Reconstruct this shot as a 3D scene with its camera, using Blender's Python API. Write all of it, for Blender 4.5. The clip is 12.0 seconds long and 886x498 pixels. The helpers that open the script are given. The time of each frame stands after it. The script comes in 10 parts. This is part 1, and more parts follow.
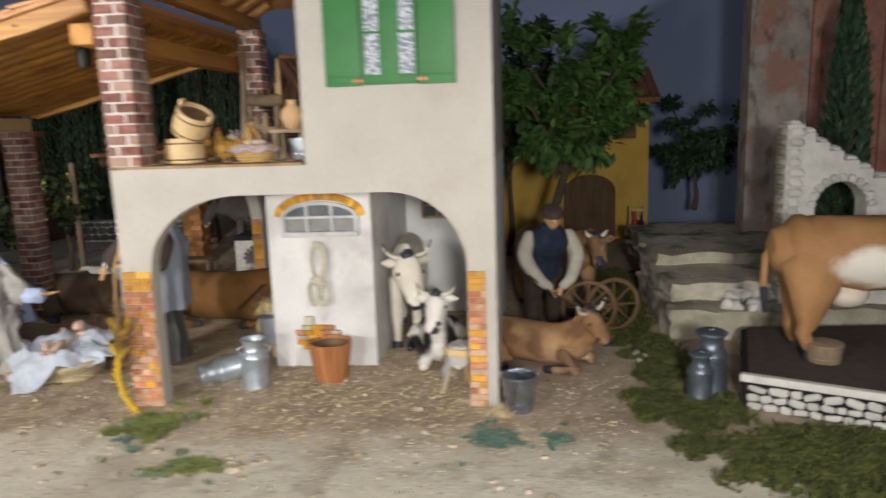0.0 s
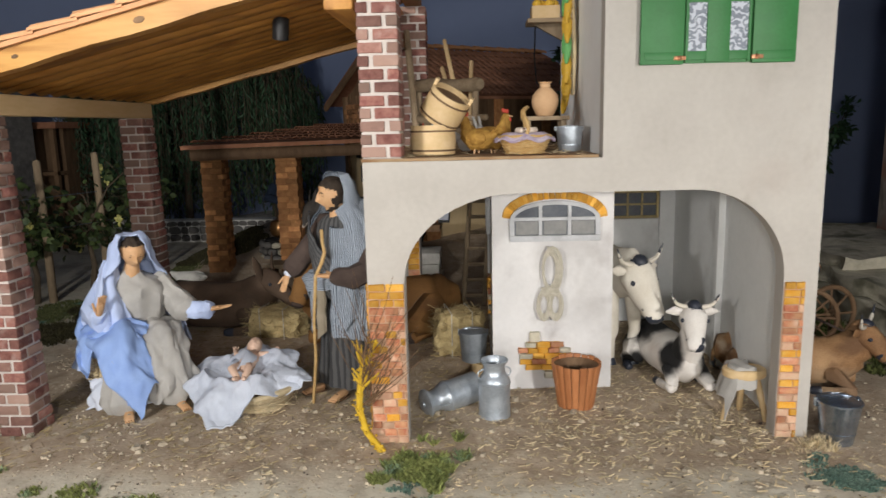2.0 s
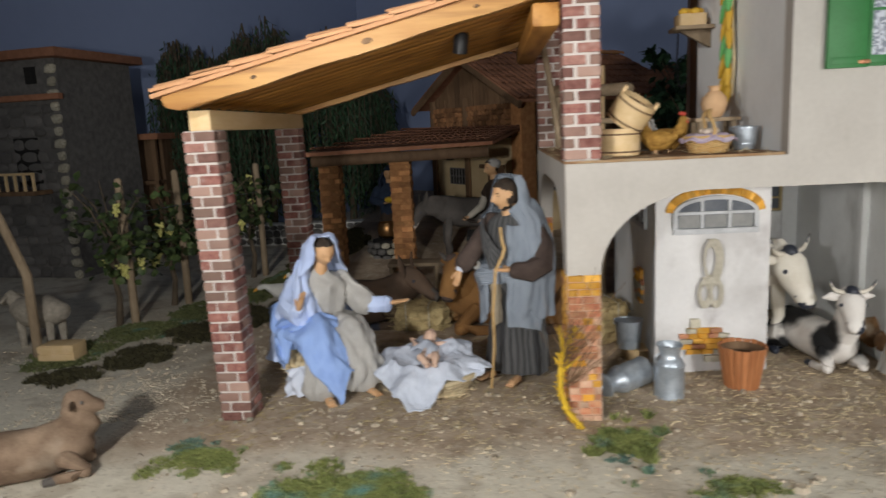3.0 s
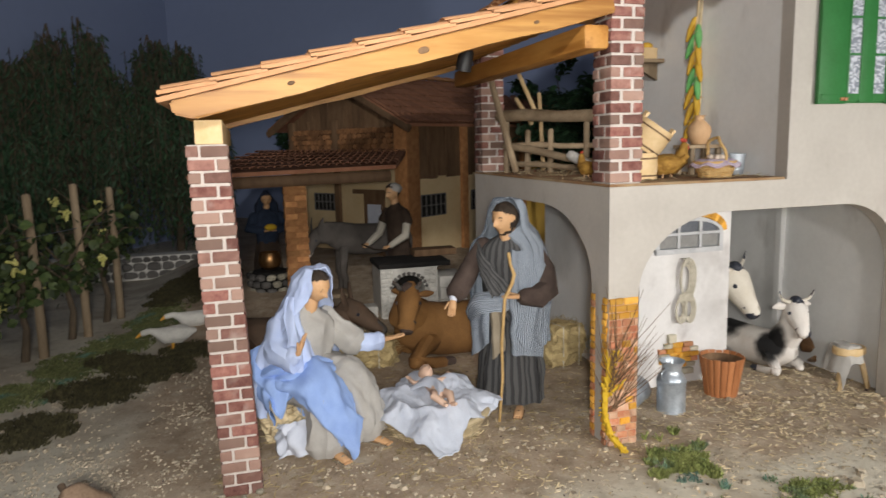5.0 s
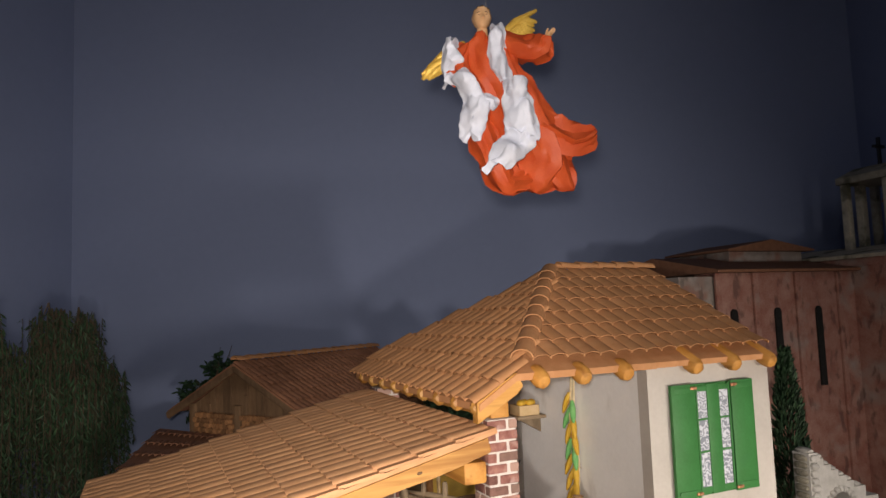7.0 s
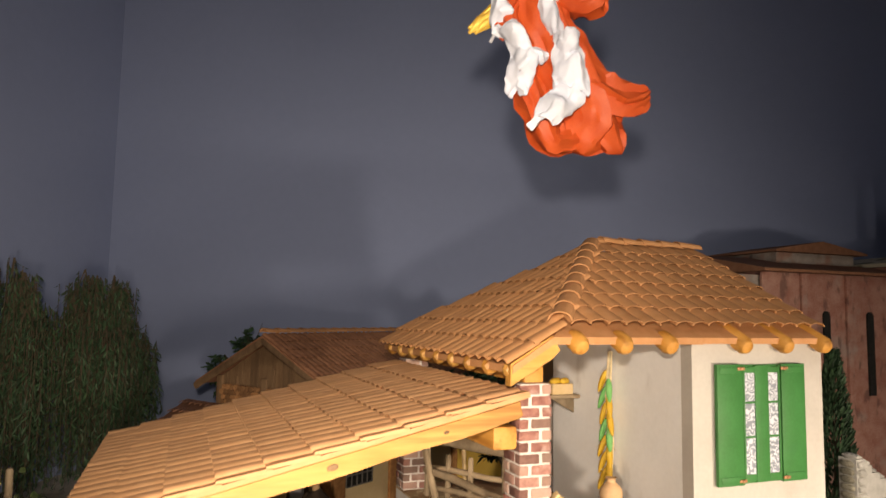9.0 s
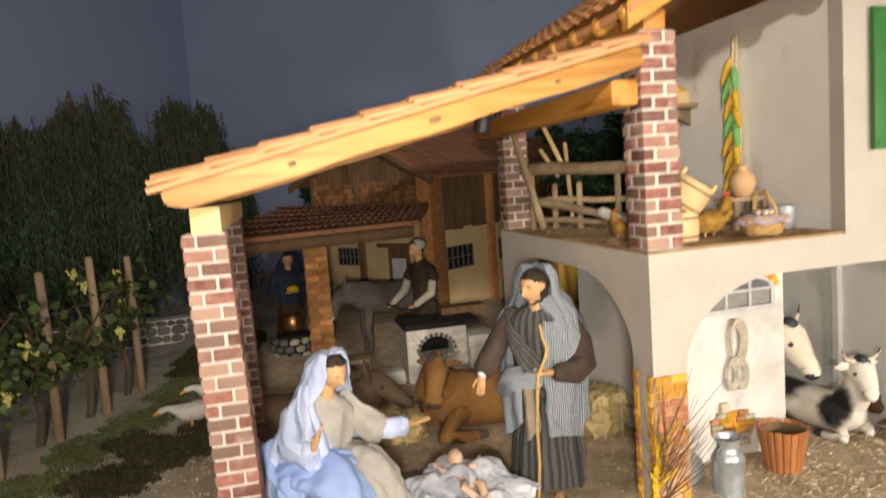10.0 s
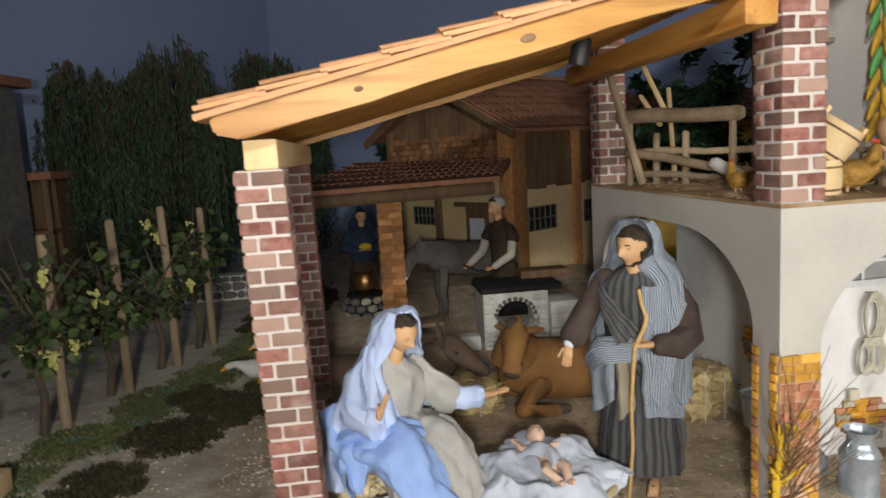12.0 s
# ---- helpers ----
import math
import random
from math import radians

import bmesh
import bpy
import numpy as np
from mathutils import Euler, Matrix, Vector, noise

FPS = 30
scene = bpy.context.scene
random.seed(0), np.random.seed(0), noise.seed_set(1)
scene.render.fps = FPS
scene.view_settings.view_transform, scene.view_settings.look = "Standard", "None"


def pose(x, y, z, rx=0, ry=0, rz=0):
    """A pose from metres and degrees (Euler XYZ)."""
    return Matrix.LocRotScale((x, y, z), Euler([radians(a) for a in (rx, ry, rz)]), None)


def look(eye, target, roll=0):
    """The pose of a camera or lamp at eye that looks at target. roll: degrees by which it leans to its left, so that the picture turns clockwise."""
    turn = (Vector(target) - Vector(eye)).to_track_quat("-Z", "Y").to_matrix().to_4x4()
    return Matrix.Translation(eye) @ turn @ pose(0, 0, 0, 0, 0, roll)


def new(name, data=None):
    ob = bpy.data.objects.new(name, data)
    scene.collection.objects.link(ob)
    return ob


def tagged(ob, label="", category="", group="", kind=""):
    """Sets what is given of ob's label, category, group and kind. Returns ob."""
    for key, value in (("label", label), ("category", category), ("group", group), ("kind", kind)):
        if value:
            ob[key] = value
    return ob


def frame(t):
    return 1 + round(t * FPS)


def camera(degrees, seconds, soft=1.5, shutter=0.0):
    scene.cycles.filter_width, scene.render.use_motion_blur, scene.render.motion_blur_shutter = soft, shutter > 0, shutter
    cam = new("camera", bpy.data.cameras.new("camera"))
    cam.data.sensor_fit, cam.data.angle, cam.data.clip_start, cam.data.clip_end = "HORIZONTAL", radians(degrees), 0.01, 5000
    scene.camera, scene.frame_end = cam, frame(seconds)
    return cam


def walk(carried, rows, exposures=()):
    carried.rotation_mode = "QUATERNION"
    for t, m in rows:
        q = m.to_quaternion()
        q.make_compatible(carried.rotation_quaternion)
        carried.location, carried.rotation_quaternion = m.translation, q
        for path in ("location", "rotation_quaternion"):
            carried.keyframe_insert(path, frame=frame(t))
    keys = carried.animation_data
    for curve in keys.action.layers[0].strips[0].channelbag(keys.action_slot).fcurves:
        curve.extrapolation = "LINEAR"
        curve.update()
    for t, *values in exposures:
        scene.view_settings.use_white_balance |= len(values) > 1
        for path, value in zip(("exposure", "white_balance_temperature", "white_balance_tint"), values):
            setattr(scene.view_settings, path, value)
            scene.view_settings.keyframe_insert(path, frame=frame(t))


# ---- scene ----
cam = camera(65.1, 12.0, shutter=0.5)
PATH = [
    (0, (-0.011, 0.026, 0.366), (-0.235, 1.984, 0.022), -1.9),
    (0.5, (-0.187, -0.036, 0.384), (-0.407, 1.923, 0.045), -2.1),
    (1, (-0.302, -0.036, 0.378), (-0.527, 1.922, 0.041), -1.8),
    (1.5, (-0.375, 0.065, 0.368), (-0.494, 2.033, 0.033), -1.8),
    (2, (-0.422, 0.131, 0.363), (-0.515, 2.098, 0.012), -1.3),
    (2.5, (-0.493, 0.115, 0.376), (-0.632, 2.079, 0.025), -1.8),
    (3, (-0.628, 0.045, 0.377), (-0.782, 2.009, 0.029), -2.8),
    (5, (-0.958, 0.144, 0.38), (-0.425, 2.048, 0.083), -1.4),
    (5.5, (-0.967, 0.121, 0.448), (-0.313, 1.992, 0.18), -3.0),
    (6, (-0.943, 0.117, 0.514), (-0.181, 1.958, 0.343), -2.6),
    (6.5, (-0.943, 0.115, 0.613), (-0.153, 1.952, 0.623), -2.5),
    (7, (-0.938, 0.079, 0.702), (-0.158, 1.912, 0.879), -2.1),
    (9, (-0.925, 0.124, 0.642), (-0.237, 1.992, 0.832), 1.0),
    (9.5, (-0.934, 0.141, 0.523), (-0.375, 2.061, 0.487), -0.3),
    (10, (-0.925, 0.214, 0.42), (-0.473, 2.152, 0.224), -4.1),
    (10.5, (-0.926, 0.27, 0.359), (-0.526, 2.217, 0.133), -1.9),
    (11, (-0.921, 0.303, 0.356), (-0.619, 2.262, 0.083), -2.1),
    (11.5, (-0.879, 0.316, 0.367), (-0.639, 2.281, 0.084), -2.6),
    (12, (-0.914, 0.31, 0.392), (-0.685, 2.278, 0.116), -3.3),
]
EXPOSURES = [
    (0.0, 0.1, 6500, 10), (0.5, 0.0, 6500, 10), (1.0, -0.08, 6500, 10), (1.5, 0.0, 6500, 10), (2.5, -0.08, 6300, 10), (3.0, -0.16, 6300, 9), (5.0, 0.04, 6500, 10), (6.0, 0.0, 6400, 12),
    (6.5, 0.15, 6500, 13), (7.0, 0.18, 7200, 17), (9.0, 0.72, 8500, 16), (9.5, 0.46, 8200, 16), (10.0, 0.48, 7800, 12), (10.5, 0.38, 7400, 11), (11.5, 0.2, 6700, 9), (12.0, 0.1, 6500, 8),
]
walk(cam, [(t, look(eye, target, roll)) for t, eye, target, roll in PATH], EXPOSURES)

# ---- light ----
def path_light(at, towards, watts, spread, radius):
    """A fixed soft wide spot standing in for the light carried with the camera."""
    data = bpy.data.lights.new("visitor_torch", "SPOT")
    data.energy, data.color, data.shadow_soft_size = watts, (1.0, 0.96, 0.90), radius
    data.spot_size, data.spot_blend = radians(spread), 1.0
    new("visitor_torch", data).matrix_basis = look(at, towards)


# four fixed stand-ins for the single phone light that moves with the camera
path_light((0.10, -0.22, 0.40), (0.14, 0.9, 0.0), 40.0, 100, 0.05)
path_light((-0.42, -0.16, 0.38), (-0.36, 0.9, 0.0), 16.0, 116, 0.05)
path_light((-0.97, 0.06, 0.40), (-1.00, 1.15, 0.06), 28.0, 114, 0.03)
path_light((-0.96, 0.055, 0.725), (-0.74, 1.6, 1.0), 41.0, 90, 0.02)
# added fill for ground, roofs and back wall; no such lamp is known
added_fill = bpy.data.lights.new("hall_lamp", "AREA")
added_fill.shape, added_fill.size, added_fill.size_y, added_fill.energy, added_fill.color = "RECTANGLE", 1.6, 0.8, 3.4, (0.92, 0.96, 1.0)
new("hall_lamp", added_fill).matrix_basis = look((-0.5, -0.25, 1.76), (-0.45, 1.2, 0.2))
world = bpy.data.worlds.new("room_air")
world.use_nodes = True
world.node_tree.nodes["Background"].inputs[0].default_value = (0.55, 0.65, 1.0, 1)
world.node_tree.nodes["Background"].inputs[1].default_value = 0.02
scene.world = world


# ---- materials ----
def surf(name, c1, c2, scale=60, rough=0.8, bump=0.25, fine=400, metal=0.0, rand=0.0, stain=None, stain_at=0.6, stretch=None, spec=0.4, alt=None, isle=0.0):
    """A surface of two colours in uneven patches, with fine grain and relief, and stains of a third colour."""
    m = bpy.data.materials.new(name)
    m.use_nodes = True
    nt = m.node_tree
    n, l = nt.nodes, nt.links
    b = n["Principled BSDF"]
    b.inputs["Roughness"].default_value = rough
    b.inputs["Metallic"].default_value = metal
    b.inputs["Specular IOR Level"].default_value = spec
    tc = n.new("ShaderNodeTexCoord")
    mp = n.new("ShaderNodeMapping")
    l.new(tc.outputs["Object"], mp.inputs[0])
    if stretch:
        mp.inputs["Scale"].default_value = stretch
    vec = mp.outputs[0]
    info = None
    if rand:
        info = n.new("ShaderNodeObjectInfo")
        off = n.new("ShaderNodeVectorMath")
        off.operation = "ADD"
        l.new(vec, off.inputs[0])
        l.new(info.outputs["Random"], off.inputs[1])
        vec = off.outputs[0]

    def noise_node(s, detail=4.0):
        k = n.new("ShaderNodeTexNoise")
        k.inputs["Scale"].default_value, k.inputs["Detail"].default_value = s, detail
        l.new(vec, k.inputs["Vector"])
        return k.outputs[0]

    big, small = noise_node(scale), noise_node(fine)
    add = n.new("ShaderNodeMath")
    add.operation = "MULTIPLY_ADD"
    l.new(small, add.inputs[0])
    add.inputs[1].default_value = 0.45
    l.new(big, add.inputs[2])
    ramp = n.new("ShaderNodeMapRange")
    ramp.inputs["From Min"].default_value, ramp.inputs["From Max"].default_value = 0.52, 0.95
    l.new(add.outputs[0], ramp.inputs[0])
    mix = n.new("ShaderNodeMix")
    mix.data_type = "RGBA"
    mix.inputs[6].default_value, mix.inputs[7].default_value = (*c1, 1), (*c2, 1)
    l.new(ramp.outputs[0], mix.inputs[0])
    out = mix.outputs[2]
    if stain:
        r2 = n.new("ShaderNodeMapRange")
        r2.inputs["From Min"].default_value, r2.inputs["From Max"].default_value = stain_at, stain_at + 0.18
        l.new(noise_node(scale * 0.35, 6.0), r2.inputs[0])
        m2 = n.new("ShaderNodeMix")
        m2.data_type = "RGBA"
        l.new(r2.outputs[0], m2.inputs[0])
        l.new(out, m2.inputs[6])
        m2.inputs[7].default_value = (*stain, 1)
        out = m2.outputs[2]
    if alt:
        sc = n.new("ShaderNodeMath")
        sc.operation = "MULTIPLY"
        sc.inputs[1].default_value = 7.31
        l.new(info.outputs["Random"], sc.inputs[0])
        frc = n.new("ShaderNodeMath")
        frc.operation = "FRACT"
        l.new(sc.outputs[0], frc.inputs[0])
        r4 = n.new("ShaderNodeMapRange")
        r4.inputs["From Min"].default_value, r4.inputs["From Max"].default_value, r4.inputs["To Max"].default_value = 0.35, 0.75, 0.85
        l.new(frc.outputs[0], r4.inputs[0])
        m3 = n.new("ShaderNodeMix")
        m3.data_type = "RGBA"
        l.new(r4.outputs[0], m3.inputs[0])
        l.new(out, m3.inputs[6])
        m3.inputs[7].default_value = (*alt, 1)
        out = m3.outputs[2]
    if rand:
        hsv = n.new("ShaderNodeHueSaturation")
        r3 = n.new("ShaderNodeMapRange")
        r3.inputs["To Min"].default_value, r3.inputs["To Max"].default_value = 1 - rand, 1 + rand
        l.new(info.outputs["Random"], r3.inputs[0])
        l.new(r3.outputs[0], hsv.inputs["Value"])
        l.new(out, hsv.inputs["Color"])
        out = hsv.outputs[0]
    if isle:
        geo = n.new("ShaderNodeNewGeometry")
        h2 = n.new("ShaderNodeHueSaturation")
        r5 = n.new("ShaderNodeMapRange")
        r5.inputs["To Min"].default_value, r5.inputs["To Max"].default_value = 1 - isle, 1 + isle
        l.new(geo.outputs["Random Per Island"], r5.inputs[0])
        l.new(r5.outputs[0], h2.inputs["Value"])
        l.new(out, h2.inputs["Color"])
        out = h2.outputs[0]
    l.new(out, b.inputs["Base Color"])
    if bump:
        bp = n.new("ShaderNodeBump")
        bp.inputs["Strength"].default_value, bp.inputs["Distance"].default_value = bump, 0.002
        l.new(add.outputs[0], bp.inputs["Height"])
        l.new(bp.outputs[0], b.inputs["Normal"])
    return m


def striped(name, c1, c2, per_metre, rough=0.9, axis=0, duty=0.5, wobble=1.0):
    """Woven cloth with stripes along one axis of the thing."""
    m = surf(name, c1, c1, 60, rough, 0.2, 900)
    nt = m.node_tree
    n, l = nt.nodes, nt.links
    b = n["Principled BSDF"]
    tc = n.new("ShaderNodeTexCoord")
    sep = n.new("ShaderNodeSeparateXYZ")
    l.new(tc.outputs["UV"], sep.inputs[0])
    mul = n.new("ShaderNodeMath")
    mul.operation = "MULTIPLY"
    mul.inputs[1].default_value = per_metre
    l.new(sep.outputs[axis], mul.inputs[0])
    fr = n.new("ShaderNodeMath")
    fr.operation = "FRACT"
    l.new(mul.outputs[0], fr.inputs[0])
    gt = n.new("ShaderNodeMapRange")
    gt.inputs["From Min"].default_value, gt.inputs["From Max"].default_value = duty - 0.08, duty + 0.08
    l.new(fr.outputs[0], gt.inputs[0])
    mix = n.new("ShaderNodeMix")
    mix.data_type = "RGBA"
    mix.inputs[6].default_value, mix.inputs[7].default_value = (*c1, 1), (*c2, 1)
    l.new(gt.outputs[0], mix.inputs[0])
    l.new(mix.outputs[2], b.inputs["Base Color"])
    return m


M = {}
# outer wall plaster, base lowered to offset the strong frontal light on it
M["plaster"] = surf("white_plaster", (0.45, 0.42, 0.385), (0.52, 0.49, 0.45), 14, 0.9, 0.12, 160, stain=(0.39, 0.35, 0.315), stain_at=0.57)
M["plaster_dirty"] = surf("stained_plaster", (0.64, 0.63, 0.63), (0.73, 0.72, 0.72), 16, 0.9, 0.2, 160, stain=(0.40, 0.38, 0.37), stain_at=0.57)
# white plaster, base raised to make up for weak light under the arches
M["plaster_grey"] = surf("lifted_plaster", (0.78, 0.79, 0.79), (0.86, 0.87, 0.87), 12, 0.9, 0.15, 150, stain=(0.50, 0.51, 0.50), stain_at=0.6)
M["mortar"] = surf("pale_mortar", (0.52, 0.465, 0.43), (0.62, 0.57, 0.53), 90, 0.95, 0.4, 600)
M["brick"] = surf("red_brick", (0.17, 0.062, 0.052), (0.32, 0.155, 0.125), 110, 0.85, 0.5, 700, rand=0.4, stain=(0.44, 0.32, 0.28), stain_at=0.58, alt=(0.30, 0.20, 0.16))
M["brick_paint"] = surf("painted_brick", (0.42, 0.13, 0.07), (0.55, 0.30, 0.16), 90, 0.85, 0.5, 600, rand=0.3, stain=(0.62, 0.42, 0.30), stain_at=0.56)
M["brick_ochre"] = surf("ochre_brick", (0.60, 0.27, 0.02), (0.66, 0.38, 0.08), 90, 0.85, 0.5, 600, rand=0.3)
M["brick_pink"] = surf("pink_brick", (0.58, 0.33, 0.22), (0.62, 0.44, 0.30), 90, 0.85, 0.5, 600, rand=0.25)
M["brick_dark"] = surf("old_dark_brick", (0.30, 0.13, 0.05), (0.46, 0.23, 0.09), 80, 0.9, 0.5, 500, rand=0.4)
M["tile"] = surf("roof_tile", (0.44, 0.205, 0.085), (0.52, 0.26, 0.12), 60, 0.8, 0.3, 500, rand=0.10, stain=(0.38, 0.17, 0.08), stain_at=0.66)
M["tile_shed"] = surf("pale_roof_tile", (0.50, 0.255, 0.12), (0.57, 0.31, 0.16), 60, 0.8, 0.3, 500, rand=0.10, stain=(0.42, 0.2, 0.1), stain_at=0.66)
M["tile_dark"] = surf("old_roof_tile", (0.22, 0.095, 0.05), (0.30, 0.14, 0.08), 60, 0.9, 0.4, 400, rand=0.15)
M["pine"] = surf("varnished_pine", (0.43, 0.205, 0.046), (0.55, 0.30, 0.085), 50, 0.5, 0.3, 260, stain=(0.32, 0.13, 0.025), stain_at=0.58, stretch=(0.12, 1, 1), rand=0.12)
# same pine as the beams, base darkened for the shade under the roof
M["pine_plank"] = surf("shaded_pine_plank", (0.34, 0.145, 0.026), (0.48, 0.235, 0.052), 50, 0.5, 0.3, 260, stain=(0.24, 0.09, 0.015), stain_at=0.6, stretch=(0.12, 1, 1), rand=0.15)
M["pine_y"] = surf("varnished_pine_log", (0.46, 0.20, 0.04), (0.56, 0.28, 0.07), 50, 0.55, 0.2, 260, stretch=(1, 0.15, 1), rand=0.12)
M["pine_pale"] = surf("pale_pine", (0.62, 0.44, 0.22), (0.70, 0.52, 0.30), 60, 0.7, 0.2, 300, stretch=(1, 0.2, 1), rand=0.1)
M["oldwood"] = surf("grey_old_wood", (0.22, 0.16, 0.10), (0.34, 0.26, 0.17), 70, 0.85, 0.4, 400, stretch=(1, 1, 0.25), rand=0.2)
M["oldwood_x"] = surf("old_wood_rail", (0.22, 0.16, 0.10), (0.34, 0.26, 0.17), 70, 0.85, 0.4, 400, stretch=(0.25, 1, 1), rand=0.2)
M["log"] = surf("sawn_log", (0.19, 0.085, 0.035), (0.30, 0.15, 0.065), 120, 0.9, 0.5, 600, rand=0.4)
M["darkwood"] = surf("dark_wood", (0.11, 0.062, 0.032), (0.19, 0.115, 0.062), 60, 0.8, 0.4, 400, stretch=(1, 1, 0.2), rand=0.2)
M["bark"] = surf("bark", (0.06, 0.045, 0.03), (0.12, 0.09, 0.06), 80, 0.95, 0.8, 300, stretch=(1, 1, 0.3))
M["floorwood"] = surf("loft_floor", (0.22, 0.12, 0.06), (0.36, 0.22, 0.11), 40, 0.9, 0.4, 300, stain=(0.40, 0.30, 0.18), stain_at=0.5)
M["green"] = surf("green_paint", (0.024, 0.15, 0.034), (0.034, 0.195, 0.05), 26, 0.5, 0.1, 300, stain=(0.025, 0.14, 0.045), stain_at=0.6)
M["rust"] = surf("copper_hinge", (0.45, 0.20, 0.10), (0.55, 0.28, 0.16), 200, 0.5, 0.2, 800, metal=0.6)
M["lace"] = surf("lace_curtain", (0.20, 0.22, 0.27), (0.28, 0.31, 0.36), 85, 0.9, 0.2, 300)
M["glass"] = surf("dark_pane", (0.10, 0.11, 0.13), (0.17, 0.18, 0.20), 30, 0.12, 0.02, 200, spec=0.6)
M["pane_grey"] = surf("grey_pane", (0.22, 0.22, 0.22), (0.30, 0.30, 0.29), 30, 0.2, 0.02, 200, spec=0.6)
M["frame_grey"] = surf("grey_frame", (0.42, 0.43, 0.45), (0.55, 0.56, 0.58), 60, 0.7, 0.2, 400)
M["zinc"] = surf("galvanised_metal", (0.34, 0.38, 0.43), (0.52, 0.57, 0.62), 70, 0.38, 0.12, 400, metal=0.55, stain=(0.20, 0.22, 0.25), stain_at=0.6)
M["zinc_dark"] = surf("dark_metal", (0.13, 0.15, 0.18), (0.22, 0.25, 0.30), 70, 0.4, 0.12, 400, metal=0.7)
M["zinc_blue"] = surf("shiny_zinc", (0.24, 0.28, 0.34), (0.46, 0.52, 0.60), 60, 0.25, 0.25, 300, metal=0.9)
M["bucket_wood"] = surf("orange_brown_stave", (0.34, 0.125, 0.045), (0.48, 0.20, 0.08), 60, 0.55, 0.2, 400, stretch=(1, 1, 0.2), rand=0.08)
M["clay"] = surf("pale_clay", (0.52, 0.32, 0.17), (0.60, 0.39, 0.22), 60, 0.75, 0.1, 400)
M["straw"] = surf("straw", (0.52, 0.41, 0.24), (0.66, 0.56, 0.37), 120, 0.8, 0.3, 700, isle=0.45)
M["straw_dull"] = surf("dull_straw", (0.28, 0.21, 0.10), (0.44, 0.35, 0.18), 90, 0.9, 0.6, 600, isle=0.4)
M["rope"] = surf("rope", (0.44, 0.41, 0.33), (0.58, 0.54, 0.46), 150, 0.9, 0.6, 900)
M["moss"] = surf("moss", (0.085, 0.10, 0.035), (0.15, 0.16, 0.065), 60, 0.95, 0.3, 500, stain=(0.09, 0.20, 0.17), stain_at=0.57, isle=0.5)
M["moss_teal"] = surf("teal_moss", (0.085, 0.15, 0.12), (0.17, 0.24, 0.19), 60, 0.95, 0.3, 500, stain=(0.14, 0.15, 0.05), stain_at=0.6, isle=0.5)
M["moss_deep"] = surf("deep_moss", (0.050, 0.062, 0.016), (0.105, 0.115, 0.032), 50, 0.95, 0.3, 500, stain=(0.14, 0.15, 0.04), stain_at=0.6, isle=0.5)
M["moss_bright"] = surf("bright_moss", (0.14, 0.17, 0.05), (0.26, 0.28, 0.09), 60, 0.95, 0.3, 500, stain=(0.13, 0.27, 0.25), stain_at=0.53, isle=0.5)
M["moss_dark"] = surf("dark_moss", (0.036, 0.032, 0.015), (0.068, 0.060, 0.026), 70, 0.95, 0.3, 500, isle=0.5)
M["leaf"] = surf("leaf", (0.035, 0.085, 0.022), (0.075, 0.145, 0.04), 60, 0.5, 0.1, 300, isle=0.5)
M["leaf_dark"] = surf("dark_leaf", (0.018, 0.050, 0.024), (0.042, 0.088, 0.040), 60, 0.6, 0.1, 300, isle=0.5)
M["leaf_vine"] = surf("vine_leaf", (0.020, 0.040, 0.012), (0.070, 0.092, 0.028), 60, 0.6, 0.1, 300, isle=0.6)
M["grape"] = surf("pale_grape", (0.46, 0.45, 0.13), (0.60, 0.56, 0.20), 120, 0.4, 0.1, 300)
M["stone"] = surf("grey_stone", (0.36, 0.33, 0.26), (0.52, 0.48, 0.38), 50, 0.9, 0.6, 300, rand=0.25, stain=(0.16, 0.17, 0.11), stain_at=0.6)
M["stone_white"] = surf("white_stone", (0.55, 0.54, 0.50), (0.70, 0.68, 0.64), 60, 0.9, 0.5, 300, rand=0.15)
M["stone_dark"] = surf("dark_stone", (0.10, 0.095, 0.09), (0.17, 0.16, 0.15), 60, 0.9, 0.6, 300, rand=0.3)
M["pebble"] = surf("pebble", (0.36, 0.30, 0.22), (0.50, 0.43, 0.33), 90, 0.9, 0.4, 400, isle=0.4)
M["church"] = surf("old_church_brick", (0.30, 0.12, 0.09), (0.44, 0.25, 0.20), 22, 0.9, 0.6, 220, stain=(0.36, 0.32, 0.29), stain_at=0.56)
M["church_grey"] = surf("old_church_stone", (0.24, 0.21, 0.19), (0.40, 0.34, 0.30), 26, 0.9, 0.7, 240, stain=(0.28, 0.17, 0.14), stain_at=0.6)
M["ochre"] = surf("ochre_plaster", (0.60, 0.37, 0.07), (0.68, 0.45, 0.10), 14, 0.9, 0.2, 160, stain=(0.34, 0.20, 0.06), stain_at=0.62)
M["cream"] = surf("cream_plaster", (0.62, 0.46, 0.25), (0.70, 0.55, 0.33), 14, 0.9, 0.2, 160, stain=(0.36, 0.24, 0.12), stain_at=0.6)
M["black"] = surf("black_metal", (0.012, 0.012, 0.013), (0.025, 0.025, 0.027), 90, 0.45, 0.1, 400)
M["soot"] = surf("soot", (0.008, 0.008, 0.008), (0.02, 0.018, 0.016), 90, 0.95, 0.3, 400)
M["skin"] = surf("painted_skin", (0.56, 0.32, 0.155), (0.64, 0.39, 0.21), 60, 0.6, 0.05, 300)
M["skin_pale"] = surf("pale_painted_skin", (0.62, 0.42, 0.31), (0.68, 0.48, 0.37), 60, 0.6, 0.05, 300)
M["hair"] = surf("dark_hair", (0.02, 0.014, 0.01), (0.05, 0.035, 0.024), 120, 0.8, 0.6, 700)
